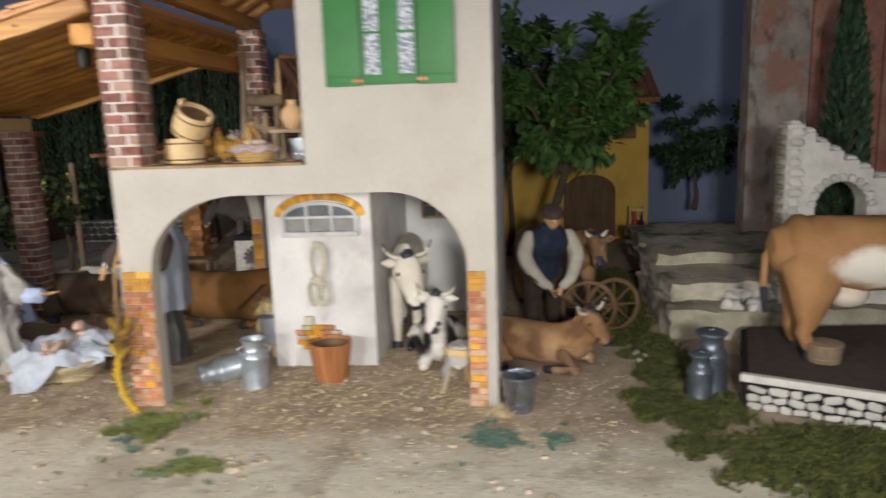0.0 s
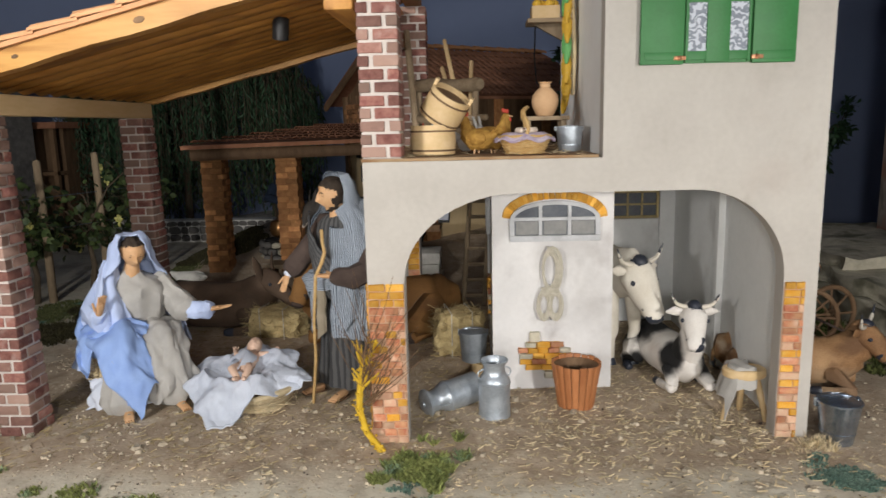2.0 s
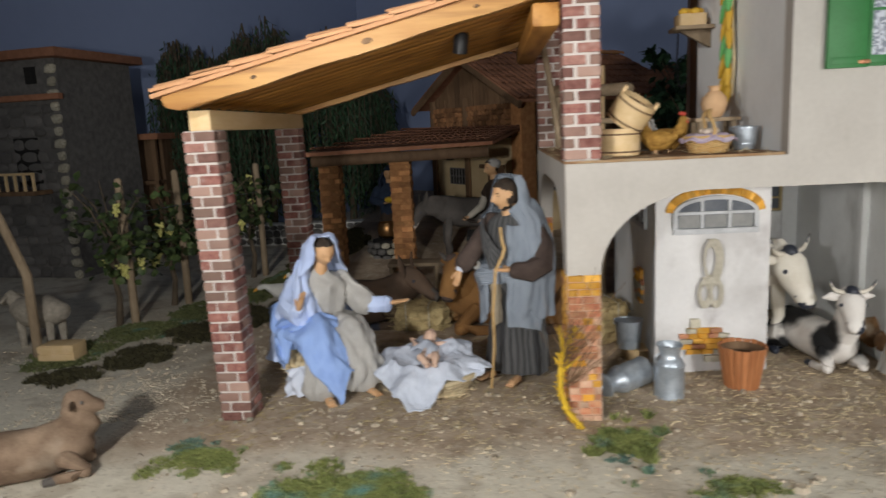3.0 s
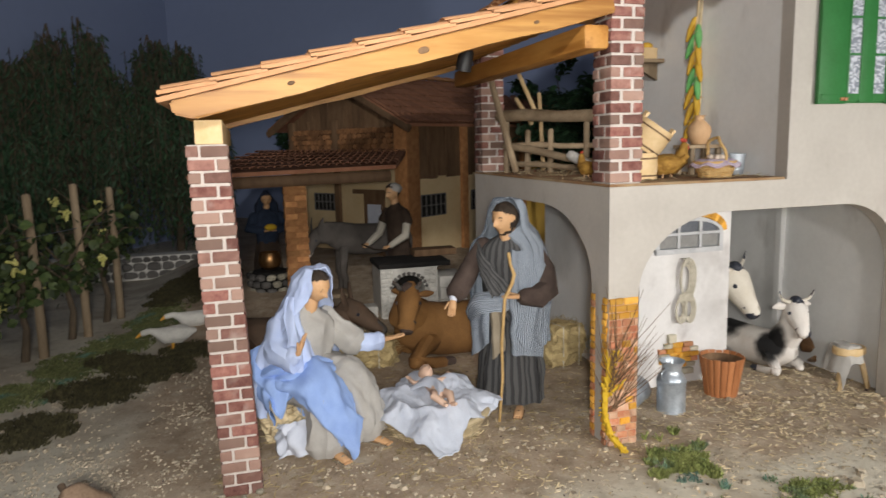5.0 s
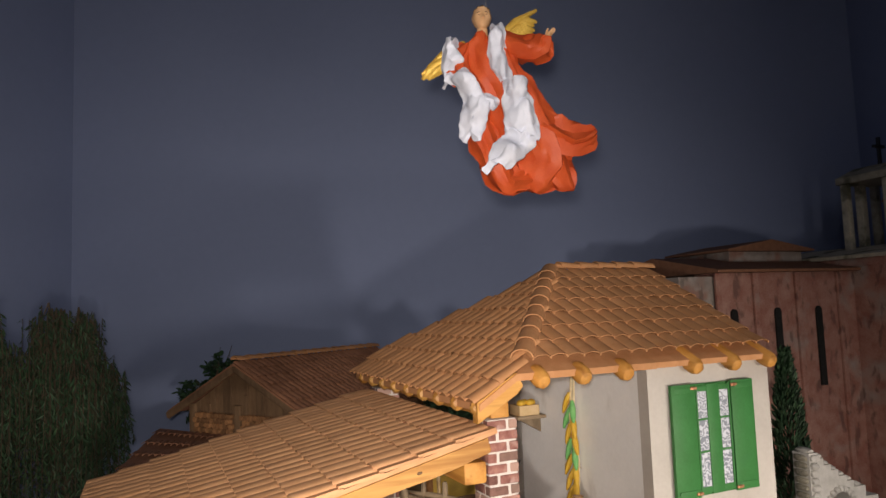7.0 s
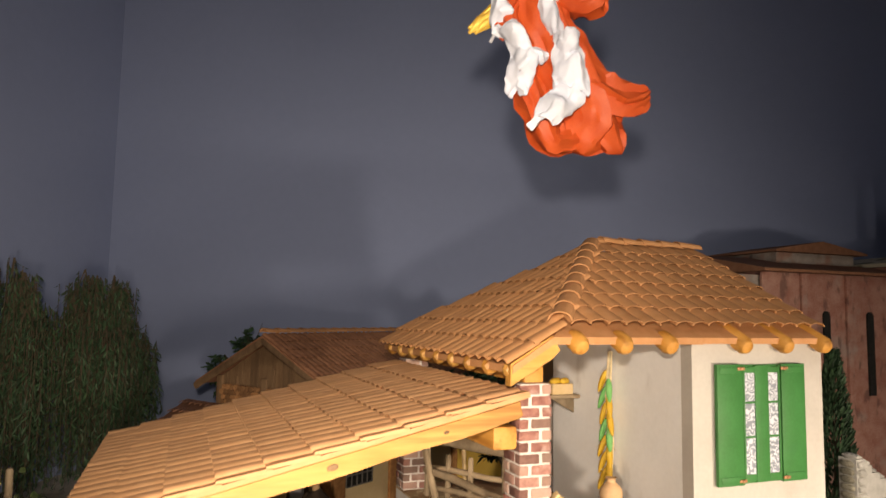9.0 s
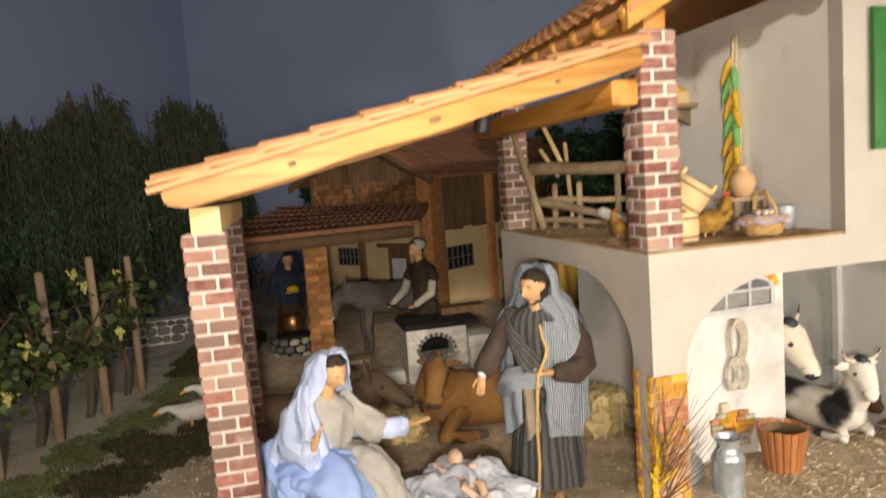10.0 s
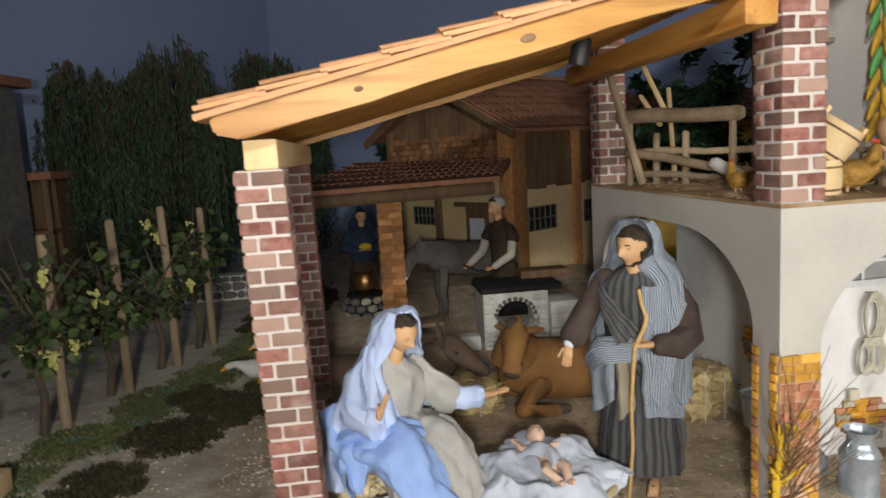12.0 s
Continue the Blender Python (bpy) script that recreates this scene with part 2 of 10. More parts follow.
M["blue"] = surf("light_blue_cloth", (0.24, 0.36, 0.70), (0.32, 0.46, 0.80), 40, 0.9, 0.25, 900)
M["veil"] = surf("pale_veil", (0.42, 0.51, 0.76), (0.52, 0.61, 0.84), 40, 0.9, 0.2, 900)
M["greycloth"] = surf("grey_cloth", (0.37, 0.355, 0.335), (0.46, 0.445, 0.42), 50, 0.9, 0.3, 900)
M["whitecloth"] = surf("white_cloth", (0.56, 0.60, 0.70), (0.64, 0.68, 0.78), 50, 0.9, 0.25, 900)
M["cribcloth"] = surf("bluish_white_cloth", (0.48, 0.52, 0.61), (0.56, 0.60, 0.69), 40, 0.95, 0.35, 700)
M["browncloth"] = surf("dark_brown_cloth", (0.055, 0.038, 0.032), (0.085, 0.06, 0.05), 60, 0.95, 0.3, 900)
M["sash"] = surf("beige_sash", (0.26, 0.22, 0.16), (0.33, 0.28, 0.21), 60, 0.95, 0.3, 900)
M["darkstripe"] = striped("dark_striped_cloth", (0.045, 0.045, 0.048), (0.10, 0.10, 0.10), 1, duty=0.45)
M["shawl"] = striped("striped_shawl", (0.08, 0.10, 0.13), (0.40, 0.45, 0.52), 1, duty=0.46)
M["apron"] = surf("dark_apron", (0.035, 0.022, 0.015), (0.06, 0.04, 0.028), 60, 0.9, 0.2, 800)
M["navy"] = surf("navy_cloth", (0.012, 0.02, 0.04), (0.025, 0.04, 0.075), 60, 0.9, 0.2, 800)
M["shirt"] = surf("linen_shirt", (0.40, 0.37, 0.31), (0.50, 0.47, 0.40), 60, 0.9, 0.3, 800)
M["red"] = surf("orange_red_paint", (0.46, 0.058, 0.014), (0.56, 0.09, 0.022), 40, 0.55, 0.2, 500, stain=(0.40, 0.055, 0.018), stain_at=0.55)
M["gold"] = surf("gold_paint", (0.62, 0.38, 0.06), (0.72, 0.48, 0.10), 160, 0.45, 0.5, 500, metal=0.35)
M["cow_white"] = surf("cream_hide", (0.60, 0.55, 0.46), (0.78, 0.74, 0.66), 26, 0.75, 0.4, 600, stain=(0.46, 0.36, 0.26), stain_at=0.6)
M["cow_bw"] = surf("white_piebald_hide", (0.66, 0.62, 0.58), (0.82, 0.79, 0.75), 26, 0.7, 0.4, 600, stain=(0.50, 0.42, 0.36), stain_at=0.62)
M["cow_brown"] = surf("tan_hide", (0.24, 0.12, 0.05), (0.46, 0.28, 0.14), 22, 0.8, 0.5, 600, stain=(0.50, 0.37, 0.24), stain_at=0.55)
M["cow_pied"] = surf("tan_and_white_hide", (0.27, 0.135, 0.052), (0.42, 0.23, 0.10), 16, 0.8, 0.5, 600, stain=(0.20, 0.09, 0.035), stain_at=0.58)
M["ox_brown"] = surf("ox_hide", (0.16, 0.075, 0.024), (0.29, 0.145, 0.045), 18, 0.85, 0.5, 500)
M["donkey"] = surf("donkey_hide", (0.065, 0.058, 0.052), (0.12, 0.105, 0.095), 26, 0.85, 0.5, 500)
M["donkey_brown"] = surf("brown_donkey_hide", (0.07, 0.045, 0.03), (0.11, 0.07, 0.045), 30, 0.85, 0.3, 400)
M["goat"] = surf("goat_hide", (0.13, 0.085, 0.055), (0.27, 0.19, 0.13), 40, 0.9, 0.6, 500, stain=(0.36, 0.30, 0.23), stain_at=0.58)
M["wool"] = surf("wool", (0.24, 0.21, 0.17), (0.36, 0.32, 0.26), 120, 0.95, 0.9, 400)
M["hoof"] = surf("dark_hoof", (0.02, 0.025, 0.04), (0.04, 0.045, 0.06), 90, 0.4, 0.1, 400)
M["horn"] = surf("pale_horn", (0.60, 0.55, 0.46), (0.68, 0.63, 0.55), 90, 0.5, 0.1, 400)
M["muzzle"] = surf("pale_muzzle", (0.60, 0.52, 0.43), (0.66, 0.58, 0.50), 90, 0.6, 0.1, 400)
M["hen"] = surf("hen_feather", (0.24, 0.12, 0.02), (0.44, 0.25, 0.05), 130, 0.8, 0.8, 400)
M["comb"] = surf("red_comb", (0.42, 0.04, 0.02), (0.5, 0.07, 0.04), 150, 0.6, 0.2, 500)
M["corn"] = surf("corn_cob", (0.62, 0.36, 0.03), (0.70, 0.45, 0.06), 160, 0.6, 0.9, 300)
M["cornleaf"] = surf("green_husk", (0.12, 0.42, 0.12), (0.20, 0.50, 0.18), 90, 0.7, 0.3, 400)
M["yellow"] = surf("yellow_lichen", (0.58, 0.36, 0.02), (0.68, 0.46, 0.04), 160, 0.9, 0.6, 500)
M["copper"] = surf("copper", (0.30, 0.15, 0.06), (0.42, 0.24, 0.10), 60, 0.35, 0.1, 300, metal=0.9)
M["sky"] = surf("blue_wall", (0.24, 0.295, 0.455), (0.255, 0.312, 0.48), 1.2, 0.95, 0.05, 30, spec=0.1)
M["ceiling"] = surf("grey_blue_ceiling", (0.16, 0.18, 0.25), (0.18, 0.20, 0.28), 1.2, 0.95, 0.05, 30, spec=0.1)
M["egg"] = surf("egg_shell", (0.62, 0.50, 0.40), (0.70, 0.60, 0.50), 60, 0.6, 0.1, 300)
M["purplecloth"] = surf("checked_cloth", (0.40, 0.30, 0.42), (0.62, 0.55, 0.62), 200, 0.9, 0.3, 700)
M["wicker"] = surf("wicker", (0.46, 0.28, 0.10), (0.58, 0.40, 0.18), 160, 0.7, 0.6, 600)


def ground_material():
    """Trodden earth near the house, pale dust on the path in front and out to the vineyard."""
    m = surf("earth", (0.35, 0.265, 0.185), (0.52, 0.42, 0.315), 30, 0.97, 1.0, 260, stain=(0.48, 0.40, 0.30), stain_at=0.56)
    nt = m.node_tree
    n, l = nt.nodes, nt.links
    b = n["Principled BSDF"]
    src = b.inputs["Base Color"].links[0].from_socket
    tc = n.new("ShaderNodeTexCoord")
    sep = n.new("ShaderNodeSeparateXYZ")
    l.new(tc.outputs["Object"], sep.inputs[0])
    k = n.new("ShaderNodeTexNoise")
    k.inputs["Scale"].default_value, k.inputs["Detail"].default_value = 9.0, 5.0
    l.new(tc.outputs["Object"], k.inputs["Vector"])

    def ramp_of(sock, a, b2, wob):
        mad = n.new("ShaderNodeMath")
        mad.operation = "MULTIPLY_ADD"
        l.new(k.outputs[0], mad.inputs[0])
        mad.inputs[1].default_value = wob
        l.new(sock, mad.inputs[2])
        r = n.new("ShaderNodeMapRange")
        r.interpolation_type = "SMOOTHSTEP"
        r.inputs["From Min"].default_value, r.inputs["From Max"].default_value = a, b2
        l.new(mad.outputs[0], r.inputs[0])
        return r.outputs[0]

    front = ramp_of(sep.outputs[1], 0.92, 0.84, 0.16)
    left = ramp_of(sep.outputs[0], -1.03, -1.10, 0.14)
    mx = n.new("ShaderNodeMath")
    mx.operation = "MAXIMUM"
    l.new(front, mx.inputs[0])
    l.new(left, mx.inputs[1])
    k2 = n.new("ShaderNodeTexNoise")
    k2.inputs["Scale"].default_value, k2.inputs["Detail"].default_value = 45.0, 8.0
    l.new(tc.outputs["Object"], k2.inputs["Vector"])
    dust = n.new("ShaderNodeMix")
    dust.data_type = "RGBA"
    dust.inputs[6].default_value, dust.inputs[7].default_value = (0.48, 0.44, 0.35, 1), (0.72, 0.67, 0.56, 1)
    l.new(k2.outputs[0], dust.inputs[0])
    mix = n.new("ShaderNodeMix")
    mix.data_type = "RGBA"
    l.new(mx.outputs[0], mix.inputs[0])
    l.new(src, mix.inputs[6])
    l.new(dust.outputs[2], mix.inputs[7])
    l.new(mix.outputs[2], b.inputs["Base Color"])
    return m


M["ground"] = ground_material()


def mixed(m, fac_of, colour, strength):
    """Lays a further colour over a surface where fac_of(nodes, links, coordinates) is high."""
    nt = m.node_tree
    n, l = nt.nodes, nt.links
    b = n["Principled BSDF"]
    src = b.inputs["Base Color"].links[0].from_socket
    tc = n.new("ShaderNodeTexCoord")
    fac = fac_of(n, l, tc.outputs["Object"])
    mul = n.new("ShaderNodeMath")
    mul.operation = "MULTIPLY"
    mul.inputs[1].default_value = strength
    l.new(fac, mul.inputs[0])
    mix = n.new("ShaderNodeMix")
    mix.data_type = "RGBA"
    l.new(mul.outputs[0], mix.inputs[0])
    l.new(src, mix.inputs[6])
    mix.inputs[7].default_value = (*colour, 1)
    l.new(mix.outputs[2], b.inputs["Base Color"])


def spots(scale, lo, hi, stretch=(1, 1, 1), off=0.0, detail=6.0):
    def make(n, l, co):
        mp = n.new("ShaderNodeMapping")
        mp.inputs["Scale"].default_value = stretch
        mp.inputs["Location"].default_value = (off, off * 0.7, off * 1.3)
        l.new(co, mp.inputs[0])
        k = n.new("ShaderNodeTexNoise")
        k.inputs["Scale"].default_value, k.inputs["Detail"].default_value = scale, detail
        l.new(mp.outputs[0], k.inputs["Vector"])
        r = n.new("ShaderNodeMapRange")
        r.interpolation_type = "SMOOTHSTEP"
        r.inputs["From Min"].default_value, r.inputs["From Max"].default_value = lo, hi
        l.new(k.outputs[0], r.inputs[0])
        return r.outputs[0]
    return make


# grime running down the plaster, soot blotches on the chamber wall, mottled earth
mixed(M["plaster"], spots(26, 0.60, 0.80, (1, 1, 0.28), 3.0), (0.30, 0.25, 0.20), 0.7)
mixed(M["plaster"], spots(9, 0.60, 0.85, (1, 1, 1), 8.0), (0.40, 0.33, 0.29), 0.55)
mixed(M["plaster_dirty"], spots(18, 0.55, 0.75, (1, 1, 0.8), 5.0), (0.30, 0.27, 0.27), 0.55)
mixed(M["plaster_grey"], spots(16, 0.58, 0.78, (1, 1, 0.6), 2.0), (0.36, 0.34, 0.32), 0.45)
mixed(M["ground"], spots(7, 0.48, 0.66, (1, 1, 1), 14.0), (0.30, 0.23, 0.16), 0.5)
mixed(M["ground"], spots(20, 0.52, 0.66, (1, 1, 1), 4.0), (0.20, 0.145, 0.095), 0.4)
mixed(M["ground"], spots(34, 0.56, 0.70, (1, 1, 1), 9.0), (0.60, 0.53, 0.42), 0.45)
mixed(M["ground"], spots(130, 0.58, 0.70, (1, 1, 1), 6.0), (0.16, 0.115, 0.075), 0.45)
mixed(M["ground"], spots(170, 0.60, 0.70, (1, 1, 1), 12.0), (0.62, 0.55, 0.44), 0.6)
mixed(M["pine"], spots(70, 0.50, 0.70, (0.06, 1, 1), 2.0), (0.24, 0.09, 0.015), 0.75)
mixed(M["pine_plank"], spots(70, 0.50, 0.70, (0.06, 1, 1), 5.0), (0.14, 0.05, 0.01), 0.7)
mixed(M["pine_y"], spots(60, 0.50, 0.70, (1, 0.08, 1), 5.0), (0.24, 0.09, 0.015), 0.7)
mixed(M["cow_brown"], spots(18, 0.48, 0.64, (1, 1, 1), 7.0), (0.11, 0.055, 0.028), 0.7)
mixed(M["cow_brown"], spots(14, 0.58, 0.68, (1, 1, 1), 3.0), (0.60, 0.50, 0.38), 0.8)
def hide_patch(centre, half):
    """An uneven patch of another colour on a hide, round a place on the body."""
    def make(n, l, co):
        mp = n.new("ShaderNodeMapping")
        mp.inputs["Location"].default_value, mp.inputs["Scale"].default_value = [-c / h for c, h in zip(centre, half)], [1 / h for h in half]
        l.new(co, mp.inputs[0])
        ln = n.new("ShaderNodeVectorMath")
        ln.operation = "LENGTH"
        l.new(mp.outputs[0], ln.inputs[0])
        k = n.new("ShaderNodeTexNoise")
        k.inputs["Scale"].default_value, k.inputs["Detail"].default_value = 26.0, 4.0
        l.new(co, k.inputs["Vector"])
        add = n.new("ShaderNodeMath")
        add.operation = "MULTIPLY_ADD"
        l.new(k.outputs[0], add.inputs[0])
        add.inputs[1].default_value = 0.9
        l.new(ln.outputs["Value"], add.inputs[2])
        r = n.new("ShaderNodeMapRange")
        r.interpolation_type = "SMOOTHSTEP"
        r.inputs["From Min"].default_value, r.inputs["From Max"].default_value = 1.62, 1.22
        l.new(add.outputs[0], r.inputs[0])
        return r.outputs[0]
    return make


mixed(M["cow_pied"], hide_patch((0.475, 0.985, 0.172), (0.08, 0.5, 0.030)), (0.74, 0.70, 0.64), 0.95)
for at, half in (((-0.166, 1.045, 0.056), (0.022, 0.034, 0.036)), ((-0.110, 1.052, 0.056), (0.028, 0.040, 0.042)), ((-0.162, 1.168, 0.060), (0.06, 0.055, 0.038)), ((-0.190, 1.13, 0.010), (0.016, 0.03, 0.02))):
    mixed(M["cow_bw"], hide_patch(at, half), (0.012, 0.012, 0.013), 1.0)
mixed(M["stone"], spots(12, 0.50, 0.66, (1, 1, 1), 3.0), (0.06, 0.065, 0.03), 0.8)
mixed(M["church_grey"], spots(10, 0.50, 0.60, (1, 1, 1), 3.0), (0.30, 0.13, 0.09), 0.7)
mixed(M["church_grey"], spots(30, 0.55, 0.68, (1, 1, 0.5), 6.0), (0.09, 0.08, 0.07), 0.7)
mixed(M["church"], spots(34, 0.54, 0.68, (1, 1, 0.5), 6.0), (0.12, 0.06, 0.05), 0.7)
mixed(M["ox_brown"], spots(14, 0.54, 0.7, (1, 1, 1), 7.0), (0.09, 0.042, 0.016), 0.6)
mixed(M["donkey"], spots(20, 0.54, 0.7, (1, 1, 1), 7.0), (0.05, 0.045, 0.04), 0.6)


def lace_pattern(n, l, co):
    """Curling bands of thread."""
    w = n.new("ShaderNodeTexWave")
    w.wave_type = "RINGS"
    w.inputs["Scale"].default_value, w.inputs["Distortion"].default_value, w.inputs["Detail"].default_value, w.inputs["Detail Scale"].default_value = 60, 16, 1.0, 1.6
    l.new(co, w.inputs["Vector"])
    r = n.new("ShaderNodeMapRange")
    r.inputs["From Min"].default_value, r.inputs["From Max"].default_value = 0.42, 0.62
    l.new(w.outputs["Fac"], r.inputs[0])
    return r.outputs[0]


mixed(M["lace"], lace_pattern, (0.62, 0.65, 0.72), 0.9)


# ---- building blocks ----
def world_of(ob):
    m = ob.matrix_basis.copy()
    return world_of(ob.parent) @ ob.matrix_parent_inverse @ m if ob.parent else m


def finish(bm, name, mats, smooth=True):
    me = bpy.data.meshes.new(name)
    bmesh.ops.recalc_face_normals(bm, faces=bm.faces)
    bm.to_mesh(me)
    bm.free()
    for m in mats if isinstance(mats, (list, tuple)) else [mats]:
        me.materials.append(M[m])
    if smooth:
        me.polygons.foreach_set("use_smooth", [True] * len(me.polygons))
        me.set_sharp_from_angle(angle=radians(38))
    return me


def part(name, bm, mats, parent, label="", smooth=True):
    """One mesh under a thing or a part, built in the world's own measures."""
    ob = new(name, finish(bm, name, mats, smooth))
    ob.parent = parent
    ob.matrix_parent_inverse = world_of(parent).inverted()
    return tagged(ob, label) if label else ob


def solid(name, bm, mats, label, category, group="", kind="", smooth=True):
    """A top-level thing of one mesh."""
    return tagged(new(name, finish(bm, name, mats, smooth)), label, category, group, kind)


def thing(name, at, label, category, group="", kind=""):
    """A top-level Empty at the base of a thing."""
    ob = new(name)
    ob.empty_display_size = 0.02
    ob.matrix_basis = pose(*at)
    return tagged(ob, label, category, group, kind)


def piece(name, mesh, parent, m):
    """One of many alike pieces, sharing a mesh."""
    ob = new(name, mesh)
    ob.parent = parent
    ob.matrix_parent_inverse = world_of(parent).inverted()
    ob.matrix_basis = m
    return ob


def box(bm, x0, x1, y0, y1, z0, z1, mat=0, bev=0.0, m=None):
    r = bmesh.ops.create_cube(bm, size=1.0)
    t = Matrix.Translation(((x0 + x1) / 2, (y0 + y1) / 2, (z0 + z1) / 2)) @ Matrix.Diagonal((x1 - x0, y1 - y0, z1 - z0, 1))
    bmesh.ops.transform(bm, matrix=(m @ t if m else t), verts=r["verts"])
    faces = {f for v in r["verts"] for f in v.link_faces}
    for f in faces:
        f.material_index = mat
    if bev:
        es = {e for f in faces for e in f.edges}
        out = bmesh.ops.bevel(bm, geom=list(es), offset=bev, segments=2, profile=0.6, affect="EDGES")
        for f in out["faces"]:
            f.material_index = mat
    return bm


def prism(bm, pts, axis, a, b, mat=0):
    """A flat outline of 2D points pushed from a to b along an axis (the other two axes keep their order)."""
    def at(p, v):
        return {"x": (v, p[0], p[1]), "y": (p[0], v, p[1]), "z": (p[0], p[1], v)}[axis]
    lo = [bm.verts.new(at(p, a)) for p in pts]
    hi = [bm.verts.new(at(p, b)) for p in pts]
    n = len(pts)
    fs = [bm.faces.new(lo), bm.faces.new(hi[::-1])]
    for i in range(n):
        fs.append(bm.faces.new((lo[i], hi[i], hi[(i + 1) % n], lo[(i + 1) % n])))
    for f in fs:
        f.material_index = mat
    return bm


def axes_along(d, up=(0, 0, 1)):
    d = d.normalized()
    u = Vector(up)
    s = d.cross(u)
    if s.length < 0.05:
        s = d.cross(Vector((0, 1, 0)))
    s.normalize()
    return s, s.cross(d).normalized()


def along(path, t):
    """A place on a smooth line through the given places, t from 0 to 1."""
    n = len(path) - 1
    i = min(int(t * n), n - 1)
    f = t * n - i
    a, b, c, d = (Vector(path[max(0, min(n, k))]) for k in (i - 1, i, i + 1, i + 2))
    return 0.5 * ((2 * b) + (c - a) * f + (2 * a - 5 * b + 4 * c - d) * f * f + (3 * b - a - 3 * c + d) * f ** 3)


def tube(bm, pts, radii, n=10, mat=0, up=(0, 0, 1), fold=None, close=True, round_ends=True, us=1.0):
    """A body along a path. radii: a number or a pair (across, along up) for each point. fold(i, angle) scales the radius."""
    pts = [Vector(p) for p in pts]
    radii = [r if isinstance(r, tuple) else (r, r) for r in radii]
    if fold and n >= 18 and len(pts) < 12:
        many, soft_r, turn = 4 * (len(pts) - 1), [(a, b, 0) for a, b in radii], fold
        fold = lambda i, a: turn(i / 4, a)
        pts, radii = [along(pts, i / many) for i in range(many + 1)], [tuple(along(soft_r, i / many))[:2] for i in range(many + 1)]
    if round_ends:
        for end in (0, -1):
            a, b = pts[end], pts[1 if end == 0 else -2]
            r = radii[end]
            out = (a - b).normalized() * min(r) * 0.7
            if end == 0:
                pts = [a + out, a + out * 0.75] + pts
                radii = [(r[0] * 0.25, r[1] * 0.25), (r[0] * 0.72, r[1] * 0.72)] + radii
            else:
                pts = pts + [a + out * 0.75, a + out]
                radii = radii + [(r[0] * 0.72, r[1] * 0.72), (r[0] * 0.25, r[1] * 0.25)]
    uv = bm.loops.layers.uv.verify()
    rings = []
    for i, p in enumerate(pts):
        d = pts[min(i + 1, len(pts) - 1)] - pts[max(i - 1, 0)]
        if i == 0 or d.length < 1e-9:
            s, u = axes_along(d, up)
        else:
            dn = d.normalized()
            u = (u - dn * u.dot(dn)).normalized()
            s = dn.cross(u)
        ring = []
        for k in range(n):
            a = 2 * math.pi * k / n
            f = fold(i, a) if fold else 1.0
            ring.append(bm.verts.new(p + s * (math.cos(a) * radii[i][0] * f) + u * (math.sin(a) * radii[i][1] * f)))
        rings.append(ring)
    for i in range(len(rings) - 1):
        for k in range(n):
            f = bm.faces.new((rings[i][k], rings[i][(k + 1) % n], rings[i + 1][(k + 1) % n], rings[i + 1][k]))
            f.material_index = mat
            for lo, (uu, vv) in zip(f.loops, ((k, i), (k + 1, i), (k + 1, i + 1), (k, i + 1))):
                lo[uv].uv = (us * uu / n, vv / len(rings))
    if close:
        for ring in (rings[0], rings[-1]):
            f = bm.faces.new(ring)
            f.material_index = mat
    return bm


def ball(bm, c, r, mat=0, m=None, seg=14):
    r = r if isinstance(r, tuple) else (r, r, r)
    t = Matrix.Translation(c) @ (m if m else Matrix.Identity(4)) @ Matrix.Diagonal((*r, 1))
    out = bmesh.ops.create_uvsphere(bm, u_segments=seg, v_segments=max(6, seg // 2), radius=1.0, matrix=t)
    for f in {f for v in out["verts"] for f in v.link_faces}:
        f.material_index = mat
    return bm


def lathe(bm, profile, n=20, m=None, mat=0, wave=None):
    """A turned form: profile of (radius, height), closed at both ends."""
    m = m or Matrix.Identity(4)
    rings = []
    for r, z in profile:
        rings.append([bm.verts.new(m @ Vector((r * (wave(2 * math.pi * k / n) if wave else 1) * math.cos(2 * math.pi * k / n), r * (wave(2 * math.pi * k / n) if wave else 1) * math.sin(2 * math.pi * k / n), z))) for k in range(n)])
    for a, b in zip(rings, rings[1:]):
        for k in range(n):
            bm.faces.new((a[k], a[(k + 1) % n], b[(k + 1) % n], b[k])).material_index = mat
    for ring in (rings[0], rings[-1]):
        bm.faces.new(ring).material_index = mat
    return bm


